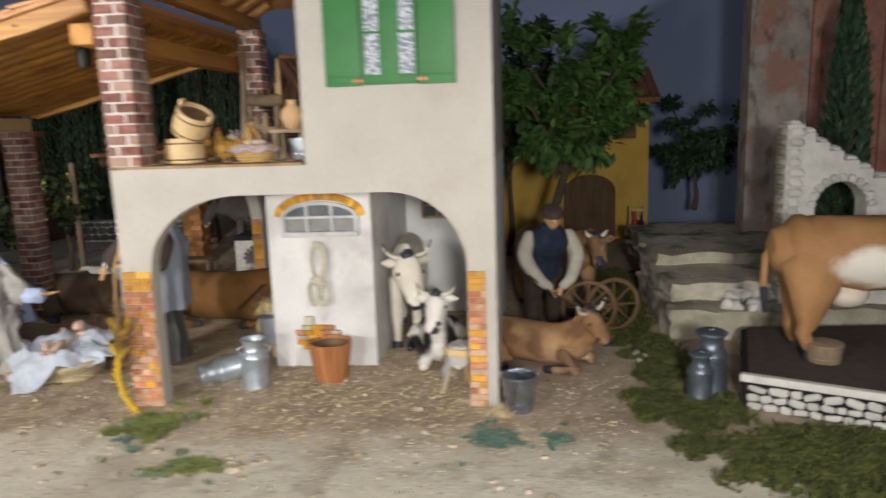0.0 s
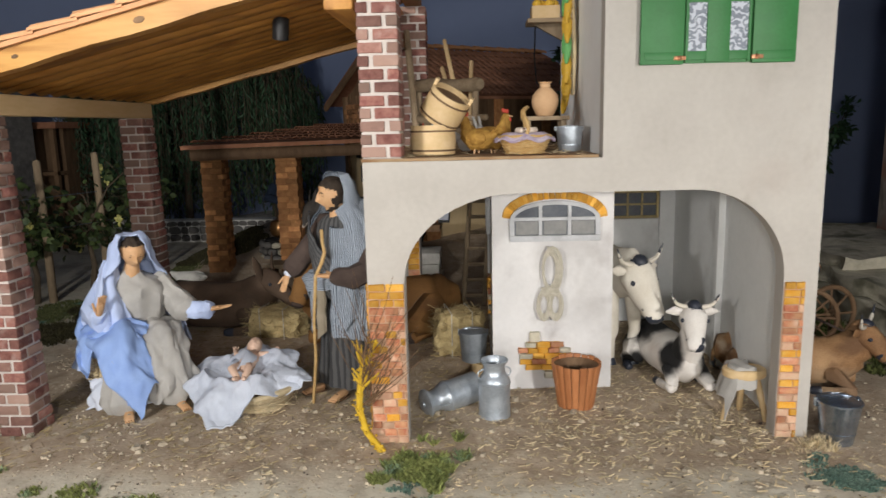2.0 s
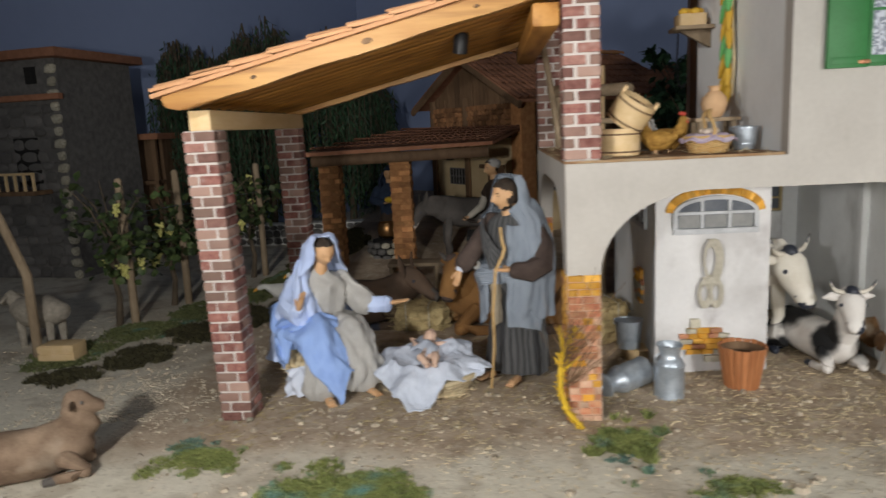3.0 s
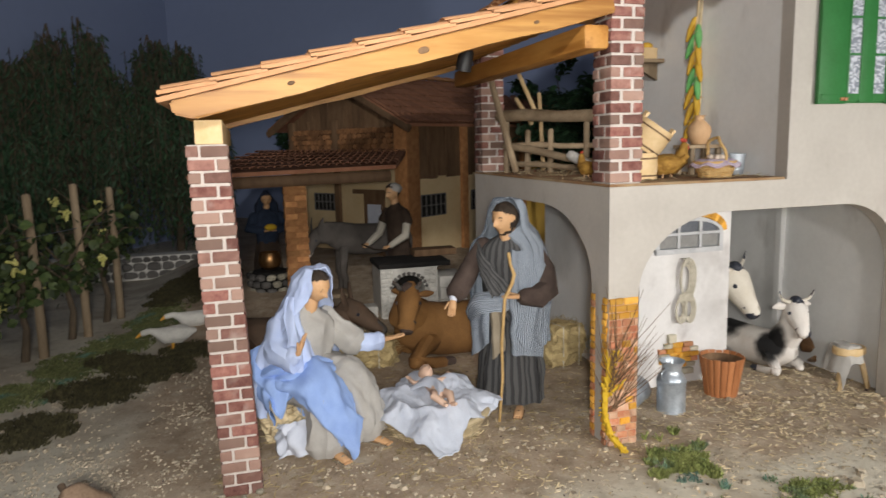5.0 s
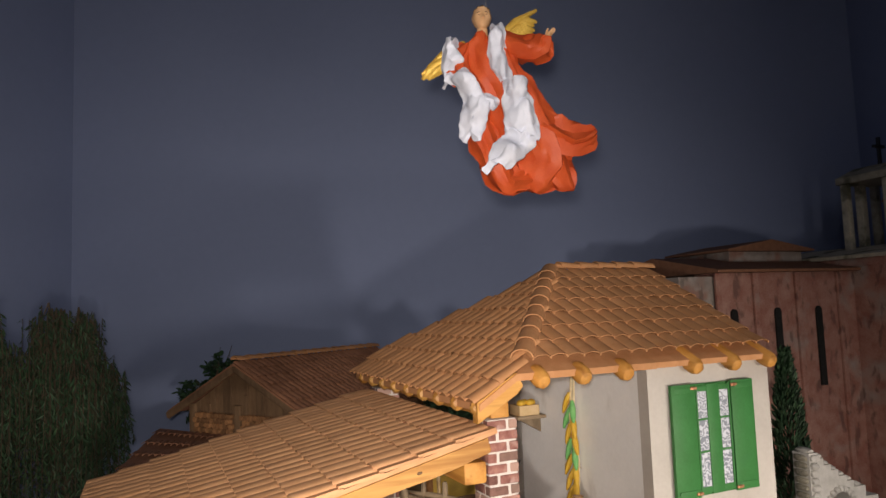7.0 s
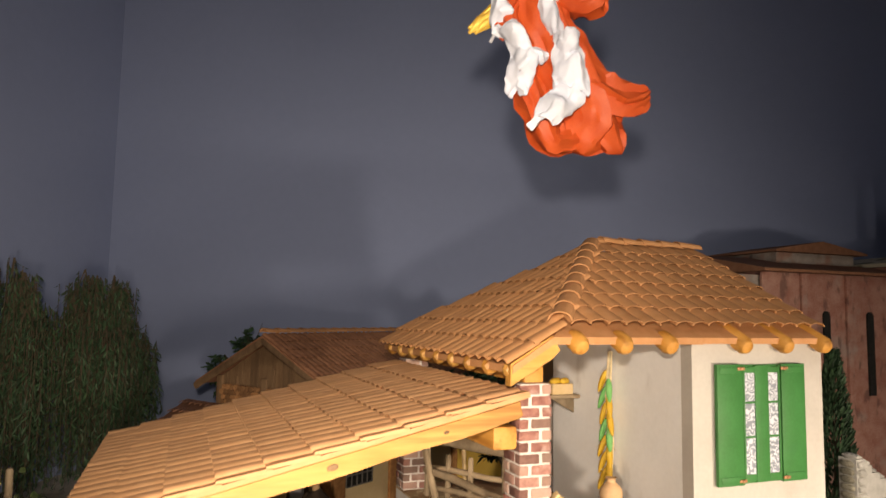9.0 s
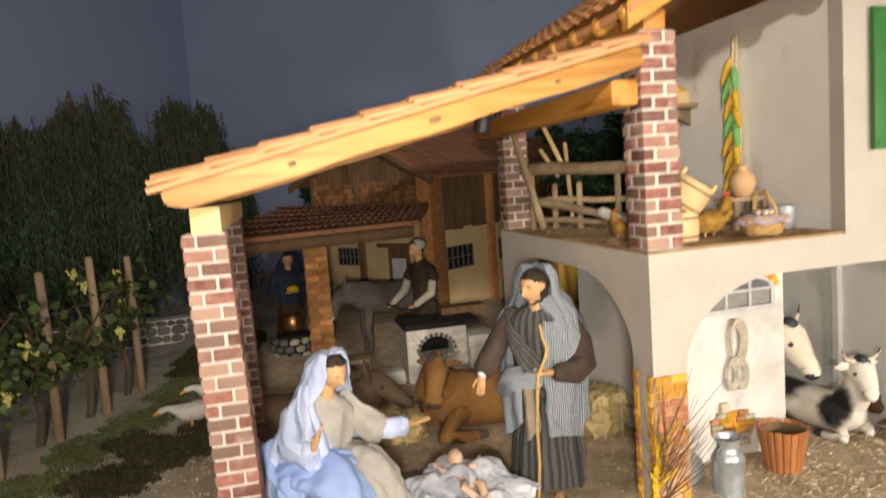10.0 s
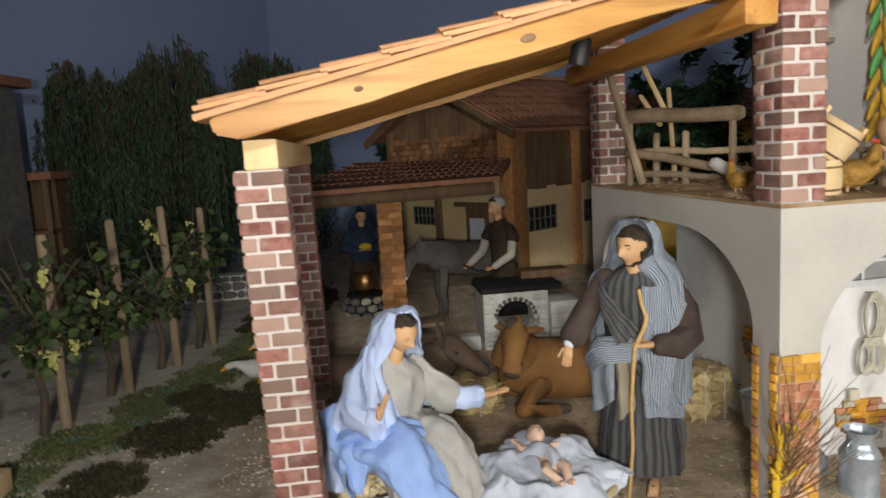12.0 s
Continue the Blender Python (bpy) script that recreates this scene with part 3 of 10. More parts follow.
def sheet(bm, fn, nu, nv, thick=0.0015, mat=0, us=1.0):
    """Cloth or bark: fn(u, v) gives the place; the sheet gets a thickness and closed rims."""
    uv = bm.loops.layers.uv.verify()
    g = [[Vector(fn(i / nu, j / nv)) for j in range(nv + 1)] for i in range(nu + 1)]
    top, low = [], []
    for i in range(nu + 1):
        rt, rl = [], []
        for j in range(nv + 1):
            du = g[min(i + 1, nu)][j] - g[max(i - 1, 0)][j]
            dv = g[i][min(j + 1, nv)] - g[i][max(j - 1, 0)]
            nn = du.cross(dv)
            nn = nn.normalized() if nn.length > 1e-12 else Vector((0, 0, 1))
            rt.append(bm.verts.new(g[i][j] + nn * thick / 2))
            rl.append(bm.verts.new(g[i][j] - nn * thick / 2))
        top.append(rt)
        low.append(rl)

    def face(vs, uvs):
        f = bm.faces.new(vs)
        f.material_index = mat
        for lo, c in zip(f.loops, uvs):
            lo[uv].uv = c
    for i in range(nu):
        for j in range(nv):
            c = [(us * i / nu, j / nv), (us * (i + 1) / nu, j / nv), (us * (i + 1) / nu, (j + 1) / nv), (us * i / nu, (j + 1) / nv)]
            face((top[i][j], top[i + 1][j], top[i + 1][j + 1], top[i][j + 1]), c)
            face((low[i][j], low[i][j + 1], low[i + 1][j + 1], low[i + 1][j]), [c[0], c[3], c[2], c[1]])
    for i in range(nu):
        for j in (0, nv):
            face((top[i][j], low[i][j], low[i + 1][j], top[i + 1][j]), [(i / nu, j / nv)] * 4)
    for j in range(nv):
        for i in (0, nu):
            face((top[i][j], top[i][j + 1], low[i][j + 1], low[i][j]), [(i / nu, j / nv)] * 4)
    return bm


def move(bm, m):
    bmesh.ops.transform(bm, matrix=m, verts=bm.verts)
    return bm


def arch_points(x0, x1, spring, top, rx0, rx1, n=14):
    """An opening with rounded shoulders, from its left foot over the crown to its right foot."""
    pts = [(x0, spring)]
    for k in range(1, n + 1):
        a = math.pi / 2 * k / n
        pts.append((x0 + rx0 * (1 - math.cos(a)), spring + (top - spring) * math.sin(a)))
    for k in range(n + 1):
        a = math.pi / 2 * (1 - k / n)
        pts.append((x1 - rx1 * (1 - math.cos(a)), spring + (top - spring) * math.sin(a)))
    return pts


def grain(x, y, s):
    return noise.noise(Vector((x * s, y * s, 3.7)))


# ---- setting: ground, walls and ceiling of the display room ----
CORNER_A, CORNER_B = Vector((-1.24, 3.39)), Vector((1.79, 2.02))
ALONG = (CORNER_B - CORNER_A).normalized()
INWARD = Vector((ALONG.y, -ALONG.x))
CEIL = 2.25


def ground_height(x, y):
    h = 0.004 * grain(x, y, 5) + 0.0015 * grain(x, y, 31)
    h += 0.085 * max(0.0, min(1.0, (y - 1.55) / 0.5)) * max(0.0, min(1.0, (x + 1.25) / 0.2)) * max(0.0, min(1.0, (-0.15 - x) / 0.2))
    return h


def make_ground():
    bm = bmesh.new()
    xs = np.linspace(-3.6, 2.6, 156)
    ys = np.linspace(-1.6, 3.9, 138)
    vs = [[bm.verts.new((x, y, ground_height(x, y))) for y in ys] for x in xs]
    for i in range(len(xs) - 1):
        for j in range(len(ys) - 1):
            bm.faces.new((vs[i][j], vs[i + 1][j], vs[i + 1][j + 1], vs[i][j + 1]))
    solid("ground", bm, "ground", "brown trodden earth and pale dusty path of the display", "ground", kind="structure")


def room_wall(name, p, q, material, label):
    d = (q - p).normalized()
    o = Vector((-d.y, d.x)) * 0.06
    bm = bmesh.new()
    prism(bm, [tuple(p), tuple(q), tuple(q + o), tuple(p + o)], "z", -0.02, CEIL, 0)
    solid(name, bm, material, label, "wall", kind="structure", smooth=False)


make_ground()
room_wall("wall_north", CORNER_A, CORNER_B, "sky", "plain dusk-blue painted back wall of the display")
FAR_A, FAR_B = Vector((-3.3, 0.2)), CORNER_B + INWARD * 3.9
room_wall("wall_west", FAR_A, CORNER_A, "sky", "plain dusk-blue painted side wall")
room_wall("wall_east", CORNER_B, FAR_B, "sky", "plain dusk-blue painted side wall")
room_wall("wall_south", FAR_B, FAR_A, "ceiling", "dim plain wall behind the visitors")
bm = bmesh.new()
prism(bm, [tuple(p) for p in (CORNER_A - INWARD * .06, CORNER_B - INWARD * .06, FAR_B + INWARD * .06, FAR_A + Vector((-.06, -.06)))], "z", CEIL + 0.002, CEIL + 0.06, 0)
solid("ceiling", bm, "ceiling", "grey-blue painted ceiling over the display", "ceiling", kind="structure", smooth=False)

# ---- farmhouse ----
FRONT, BACK, LEFT, RIGHT = 0.885, 1.39, -0.543, -0.049
FLOOR = 0.327
house = thing("farmhouse", (-0.3, 1.13, 0), "white plastered farmhouse with arches, open loft and tiled roof", "house")

bm = bmesh.new()
front = [(LEFT, 0), (LEFT, 0.325), (-0.286, 0.325), (-0.286, 0.617), (RIGHT, 0.617), (RIGHT, 0)] + [(-0.086, 0)] + arch_points(-0.502, -0.086, 0.19, 0.288, 0.125, 0.10)[::-1] + [(-0.502, 0)]
prism(bm, front, "y", FRONT, FRONT + 0.022)
part("front_wall", bm, "plaster", house, "white plaster wall with a wide arch")
bm = bmesh.new()
side = [(FRONT + 0.022, 0.0), (FRONT + 0.022, 0.325), (BACK, 0.325), (BACK, 0), (1.345, 0)] + arch_points(0.928, 1.345, 0.20, 0.292, 0.15, 0.15)[::-1] + [(0.928, 0)]
prism(bm, side, "x", LEFT, LEFT + 0.022)
part("side_wall", bm, "plaster", house, "white plaster side wall with an arch")
bm = bmesh.new()
prism(bm, [(FRONT + 0.022, 0), (FRONT + 0.022, 0.325), (BACK, 0.325), (BACK, 0)], "x", RIGHT - 0.02, RIGHT)
part("stable_side_wall", bm, "plaster_grey", house)
bm = bmesh.new()
WX0, WX1, WZ0, WZ1 = -0.210, -0.097, 0.190, 0.243
prism(bm, [(-0.24, 0), (-0.24, 0.3), (RIGHT - 0.02, 0.3), (RIGHT - 0.02, 0), (WX1 + 0.001, 0), (WX1 + 0.001, WZ1), (WX0, WZ1), (WX0, WZ0), (WX1, WZ0), (WX1, 0)], "y", BACK - 0.02, BACK - 0.001)
part("stable_back_wall", bm, "plaster_grey", house)
# loft floor with its ragged board edge
bm = bmesh.new()
box(bm, LEFT + 0.022, RIGHT - 0.02, FRONT + 0.022, BACK, 0.299, 0.325)
part("slab", bm, "plaster_grey", house)
bm = bmesh.new()
box(bm, LEFT - 0.001, -0.29, FRONT - 0.001, BACK + 0.001, 0.3253, 0.3285)
part("loft_floor", bm, "floorwood", house, "worn brown boards strewn with straw")
# upper room
bm = bmesh.new()
box(bm, -0.286, -0.268, FRONT + 0.022, 1.26, 0.3255, 0.622)
part("loft_wall", bm, "plaster_grey", house, "grey-white plaster wall of the loft")
bm = bmesh.new()
box(bm, RIGHT - 0.02, RIGHT, FRONT + 0.022, BACK, 0.3255, 0.617)
box(bm, -0.268, RIGHT - 0.02, BACK - 0.02, BACK, 0.3255, 0.617)
part("upper_rear_wall", bm, "plaster", house)
# inner chamber under the loft
bm = bmesh.new()
box(bm, -0.401, -0.241, 1.046, 1.064, 0.0, 0.2985)
part("chamber_wall", bm, "plaster_dirty", house, "stained white chamber wall with worn plaster")
bm = bmesh.new()
box(bm, -0.401, -0.385, 1.064, BACK - 0.001, 0.0, 0.2985)
part("chamber_side_wall", bm, "plaster_grey", house, "grey-blue chamber wall with worn plaster")
bm = bmesh.new()
box(bm, -0.257, -0.241, 1.064, BACK - 0.001, 0.0, 0.2985)
part("chamber_side_wall", bm, "plaster_dirty", house)
bm = bmesh.new()
box(bm, -0.245, RIGHT - 0.021, 0.93, 0.945, 0.289, 0.2988)
part("stable_beam", bm, "pine", house)
bm = bmesh.new()
box(bm, -0.078, -0.066, 1.12, 1.132, 0.0, 0.2988)
part("stable_post", bm, "plaster_grey", house)


def roof_plane(parent, name, origin, across, down, width, courses, pitch, n_across, mesh, keep):
    """Courses of barrel tiles, laid from the eave up; keep(a, d) says whether a tile's place is on the roof."""
    nrm = across.cross(down).normalized()
    if nrm.z < 0:
        nrm = -nrm
    basis = Matrix((across, down, nrm)).transposed().to_4x4()
    for j in range(courses):
        for i in range(n_across):
            a, d = (i + 0.5) * width / n_across, (j + 0.5) * pitch
            if keep(a, d):
                lift = 0.0045 + 0.0006 * random.uniform(-1, 1)
                tw = pose(0, 0, 0, 3.6 + random.uniform(-0.6, 0.6), 0, random.uniform(-0.8, 0.8))
                piece("roof_tile", mesh, parent, Matrix.Translation(origin + across * a + down * d + nrm * lift) @ basis @ tw)


def tile_mesh(length, radius, material, rise=0.6):
    """One half-round tile with a thickness, a little wider at its lower end."""
    bm = bmesh.new()
    n = 6
    rings = []
    for t, r in ((-0.5, radius * 0.9), (0.5, radius * 1.04)):
        for th in (0.0, 0.0018):
            rings.append([bm.verts.new(((r - th) * math.cos(math.pi * k / n), t * length, (r - th) * math.sin(math.pi * k / n) * rise)) for k in range(n + 1)])
    o0, i0, o1, i1 = rings
    for k in range(n):
        bm.faces.new((o0[k], o0[k + 1], o1[k + 1], o1[k]))
        bm.faces.new((i0[k], i1[k], i1[k + 1], i0[k + 1]))
        bm.faces.new((o1[k], o1[k + 1], i1[k + 1], i1[k]))
        bm.faces.new((o0[k], i0[k], i0[k + 1], o0[k + 1]))
    for k in (0, n):
        bm.faces.new((o0[k], o1[k], i1[k], i0[k]))
    return finish(bm, "roof_tile", material)


# ---- main roof ----
RIDGE_Y, RIDGE_Z, RIDGE_X = 1.14, 0.762, -0.28
EAVE_Y, EAVE_Z = 0.860, 0.622
WEST_X, WEST_Z = -0.560, 0.588
EAST_X = -0.058
roof = part("roof", prism(bmesh.new(), [(RIDGE_Y, RIDGE_Z - 0.01), (EAVE_Y + 0.01, EAVE_Z - 0.004), (EAVE_Y + 0.01, EAVE_Z - 0.012), (RIDGE_Y, RIDGE_Z - 0.02), (1.43, EAVE_Z - 0.012), (1.43, EAVE_Z - 0.004)], "x", RIDGE_X, EAST_X - 0.004), "tile", house, "orange-brown barrel tiles on timber rafters", smooth=False)


def hip_shell():
    """The part of the deck left of the ridge: front, hip and rear slopes."""
    bm = bmesh.new()
    k = (RIDGE_Z - EAVE_Z) / (RIDGE_Y - EAVE_Y)
    hx = RIDGE_X - (RIDGE_Z - EAVE_Z) / ((RIDGE_Z - WEST_Z) / (RIDGE_X - WEST_X))
    for dz in (-0.004, -0.013):
        p = [Vector(v) + Vector((0, 0, dz)) for v in ((RIDGE_X, RIDGE_Y, RIDGE_Z), (RIDGE_X, EAVE_Y + 0.01, EAVE_Z), (hx, EAVE_Y + 0.01, EAVE_Z), (WEST_X, EAVE_Y + 0.01, WEST_Z), (WEST_X, 1.43, WEST_Z), (hx, 1.43, EAVE_Z), (RIDGE_X, 1.43, EAVE_Z))]
        v = [bm.verts.new(q) for q in p]
        bm.faces.new((v[0], v[1], v[2]))
        bm.faces.new((v[0], v[2], v[3], v[4], v[5]))
        bm.faces.new((v[0], v[5], v[6]))
    bm.verts.ensure_lookup_table()
    for a, b in ((1, 2), (2, 3), (3, 4), (4, 5), (5, 6)):
        bm.faces.new((bm.verts[a], bm.verts[b], bm.verts[b + 7], bm.verts[a + 7]))
    return bm


hip = part("hip_deck", hip_shell(), "tile", house, smooth=False)
TILE = tile_mesh(0.050, 0.0145, "tile", 0.45)
HX = RIDGE_X - (RIDGE_Z - EAVE_Z) / ((RIDGE_Z - WEST_Z) / (RIDGE_X - WEST_X))
slope = Vector((0, EAVE_Y - RIDGE_Y, EAVE_Z - RIDGE_Z))
slen = slope.length
roof_plane(roof, "front", Vector((HX, RIDGE_Y, RIDGE_Z)), Vector((1, 0, 0)), slope.normalized(), EAST_X - HX, int(slen / 0.042) + 1, 0.042, 17, TILE,
           lambda a, d: d < slen and a > (RIDGE_X - HX) * (1 - d / slen) - 0.004)
slope_w = Vector((WEST_X - RIDGE_X, 0, WEST_Z - RIDGE_Z))
wlen = slope_w.length
drop = (RIDGE_Z - EAVE_Z) / (RIDGE_Z - WEST_Z) * wlen


def west_keep(a, d):
    y = 1.43 - a
    lo = RIDGE_Y - (RIDGE_Y - EAVE_Y) * min(1.0, d / drop)
    hi = RIDGE_Y + (1.43 - RIDGE_Y) * min(1.0, d / drop)
    return d < wlen + 0.01 and lo - 0.004 < y < hi + 0.004


roof_plane(roof, "west", Vector((RIDGE_X, 1.43, RIDGE_Z)), Vector((0, -1, 0)), slope_w.normalized(), 1.43 - EAVE_Y, int(wlen / 0.042) + 1, 0.042, 20, TILE, west_keep)
# ridge and hip caps
CAP = tile_mesh(0.05, 0.015, "tile", 0.75)


def caps(parent, p, q, step=0.04):
    p, q = Vector(p), Vector(q)
    d = q - p
    s, u = axes_along(d)
    if u.z < 0:
        s, u = -s, -u
    b = Matrix((s, d.normalized(), u)).transposed()
    if b.determinant() < 0:
        b = Matrix((-s, d.normalized(), u)).transposed()
    for i in range(int(d.length / step)):
        piece("ridge_tile", CAP, parent, Matrix.Translation(p + d.normalized() * (i + 0.5) * step + u * 0.008) @ b.to_4x4() @ pose(0, 0, 0, 3))


caps(roof, (EAST_X, RIDGE_Y, RIDGE_Z), (RIDGE_X, RIDGE_Y, RIDGE_Z))
caps(roof, (RIDGE_X, RIDGE_Y, RIDGE_Z), (HX, EAVE_Y, EAVE_Z))
# rafters of the front and left eaves
for i, x in enumerate((-0.062, -0.135, -0.21, -0.335, -0.405, -0.47)):
    bm = bmesh.new()
    y1 = 1.1 if x > -0.3 else 0.884
    tube(bm, [(x, 0.868, 0.608), (x, y1, 0.608 + (y1 - 0.868) * 0.5)], [0.0125, 0.0125], 12, 0)
    part("rafter", bm, "pine_y", house)
for i in range(9):
    y = 0.885 + i * 0.063
    bm = bmesh.new()
    x1 = min(-0.42, -0.557 + (0.45 * min(y - 0.86, 1.43 - y) + 0.018) / 0.62)
    tube(bm, [(-0.557, y, 0.577), (x1, y, 0.577 + (x1 + 0.557) * 0.611)], [0.011, 0.011], 8, 0)
    part("rafter", bm, "pine", house)
bm = bmesh.new()
prism(bm, [(WEST_X - 0.002, WEST_Z - 0.028), (WEST_X - 0.002, WEST_Z - 0.002), (HX, EAVE_Z - 0.002), (HX + 0.01, EAVE_Z - 0.02), (HX, EAVE_Z - 0.03)], "y", EAVE_Y + 0.012, EAVE_Y + 0.026)
part("verge_board", bm, "pine", house)
bm = bmesh.new()
box(bm, LEFT + 0.008, LEFT + 0.034, FRONT + 0.004, BACK, 0.562, 0.584, bev=0.002)
part("wall_plate", bm, "pine_y", house)


# ---- brick pillars ----
def brick_mesh(lx, ly, lz, material, rough=0.0006):
    bm = bmesh.new()
    box(bm, -lx / 2, lx / 2, -ly / 2, ly / 2, -lz / 2, lz / 2)
    bmesh.ops.bevel(bm, geom=list(bm.edges), offset=0.0008, segments=1, affect="EDGES")
    for v in bm.verts:
        v.co += Vector((random.uniform(-1, 1), random.uniform(-1, 1), random.uniform(-1, 1))) * rough * 0.5
    return finish(bm, "brick", material)


BRICKS = [brick_mesh(0.0268, 0.0125, 0.0112, "brick") for _ in range(4)]


def pillar_into(parent, cx, cy, z0, z1, w, course=0.0136, foot=(0.0, 0.0)):
    """A square pillar: a mortar core, and four bricks turning round it in each course. foot: how far its base stands off the plumb line."""
    bm = bmesh.new()
    box(bm, cx - w / 2 + 0.001, cx + w / 2 - 0.001, cy - w / 2 + 0.001, cy + w / 2 - 0.001, z0, z1, bev=0.001)
    for v in bm.verts:
        v.co += Vector((*foot, 0)) * ((z1 - v.co.z) / (z1 - z0))
    part("mortar_core", bm, "mortar", parent)
    n = int(round((z1 - z0) / course))
    h = (z1 - z0) / n
    k = w / 2 - 0.0125 / 2 + 0.0006
    s = (w - 0.0268) / 2 + 0.0004
    for j in range(n):
        z = z0 + (j + 0.5) * h
        flip = 1 if j % 2 else -1
        for q in range(4):
            m = Matrix.Translation(Vector((cx, cy, z)) + Vector((*foot, 0)) * ((z1 - z) / (z1 - z0))) @ pose(0, 0, 0, 0, 0, 90 * q) @ pose(flip * s + random.uniform(-4e-4, 4e-4), -k + random.uniform(-3e-4, 3e-4), random.uniform(-3e-4, 3e-4), 0, 0, random.uniform(-1, 1)) @ Matrix.Diagonal((1, 1, (h - 0.0026) / 0.0112, 1))
            piece("brick", random.choice(BRICKS), parent, m)


for cx, cy in ((LEFT + 0.021, FRONT + 0.021), (LEFT + 0.021, BACK - 0.023)):
    pillar = part("loft_pillar", box(bmesh.new(), cx - 0.0212, cx + 0.0212, cy - 0.0212, cy + 0.0212, 0.3286, 0.3290), "mortar", house, "red brick pillar with pale joints")
    pillar_into(pillar, cx, cy, 0.3292, 0.561, 0.0425)

# ---- lean-to shelter ----
shed = thing("shelter", (-0.8, 1.1, 0), "lean-to shelter of varnished pine with pale tiles", "shelter")
SH0, SH1 = Vector((-1.025, 0, 0.427)), Vector((-0.548, 0, 0.543))
SY0, SY1 = 0.873, 1.405
sdir = (SH1 - SH0).normalized()
snrm = Vector((-sdir.z, 0, sdir.x))
tilt = math.degrees(math.atan2(sdir.z, sdir.x))
slen2 = (SH1 - SH0).length
PLANKS = 14
for i in range(PLANKS):
    y0 = SY0 + 0.018 + i * (SY1 - SY0 - 0.036) / PLANKS
    w = (SY1 - SY0 - 0.036) / PLANKS
    bm = bmesh.new()
    pts = [(y0 + 0.001 + (w - 0.002) * k / 8, -0.006 - 0.008 * math.sin(math.pi * k / 8) ** 0.6) for k in range(9)] + [(y0 + w - 0.001, 0.0), (y0 + 0.001, 0.0)]
    prism(bm, pts, "x", 0.004 + 0.004 * random.random(), slen2 - 0.004)
    move(bm, Matrix.Translation(SH0) @ pose(0, 0, 0, 0, -tilt, 0))
    part("roof_plank", bm, "pine_plank", shed)
for y0, y1 in ((SY0, SY0 + 0.017), (SY1 - 0.017, SY1)):
    bm = bmesh.new()
    pts = [(0, 0.001), (0.0, -0.012), (0.018, -0.021)] + [(slen2 * k / 12, -0.021 + 0.0012 * math.sin(k * 1.7)) for k in range(2, 13)] + [(slen2, 0.001)]
    prism(bm, pts, "y", y0, y1)
    bmesh.ops.bevel(bm, geom=[e for e in bm.edges], offset=0.002, segments=2, affect="EDGES")
    move(bm, Matrix.Translation(SH0) @ pose(0, 0, 0, 0, -tilt, 0))
    part("edge_beam", bm, "pine", shed, "long orange pine beam with a knot")
for f, w in ((0.53, 0.0065), (0.24, 0.004), (0.80, 0.0035)):
    bm = bmesh.new()
    ball(bm, (slen2 * f, SY0 - 0.0002, -0.010), (w, 0.0012, w * 0.55), 0, seg=16)
    move(bm, Matrix.Translation(SH0) @ pose(0, 0, 0, 0, -tilt, 0))
    part("knot", bm, "darkwood", shed, "dark knot in the beam")
TILE_S = tile_mesh(0.056, 0.0135, "tile_shed", 0.32)
deck = bmesh.new()
box(deck, -0.01, slen2 + 0.012, SY0 - 0.004, SY1 + 0.004, 0.0015, 0.0065)
move(deck, Matrix.Translation(SH0) @ pose(0, 0, 0, 0, -tilt, 0))
shed_roof = part("roof", deck, "tile_shed", shed, "pale terracotta barrel tiles")
course_n = 10
for j in range(course_n):
    # each course is a stepped edge board of tile along the slope
    a0 = -0.008 + j * (slen2 + 0.012) / course_n
    a1 = a0 + (slen2 + 0.012) / course_n + 0.006
    bm = bmesh.new()
    box(bm, a0, a1, SY0 - 0.006, SY1 + 0.006, 0.0066, 0.0105, m=Matrix.Translation(SH0) @ pose(0, 0, 0, 0, -tilt, 0) @ Matrix.Translation(((a0 + a1) / 2, 0, 0)) @ pose(0, 0, 0, 0, 3.2, 0) @ Matrix.Translation((-(a0 + a1) / 2, 0, 0.0005)))
    part("tile_course", bm, "tile_shed", shed)
roof_plane(shed_roof, "shed", SH1 + Vector((0, SY1, 0)) + snrm * 0.008, Vector((0, -1, 0)), -sdir, SY1 - SY0, course_n, slen2 / course_n, 19, TILE_S, lambda a, d: True)
bm = bmesh.new()
box(bm, -0.578, -0.546, 0.884, 1.40, 0.484, 0.512, bev=0.005)
part("purlin", bm, "pine_y", shed, "squared pine beam")
bm = bmesh.new()
box(bm, -1.006, -0.978, 0.902, 1.335, 0.386, 0.411, bev=0.002)
part("tie_beam", bm, "pine_pale", shed)
for cx, cy, foot in ((-0.995, 0.921, (0.013, 0.0)), (-1.002, 1.322, (0.008, 0.0))):
    post = part("brick_post", box(bmesh.new(), cx + foot[0] - 0.021, cx + foot[0] + 0.021, cy - 0.021, cy + 0.021, -0.004, 0.0), "mortar", shed, "red brick post with pale joints")
    pillar_into(post, cx, cy, 0.0, 0.386, 0.041, foot=foot)


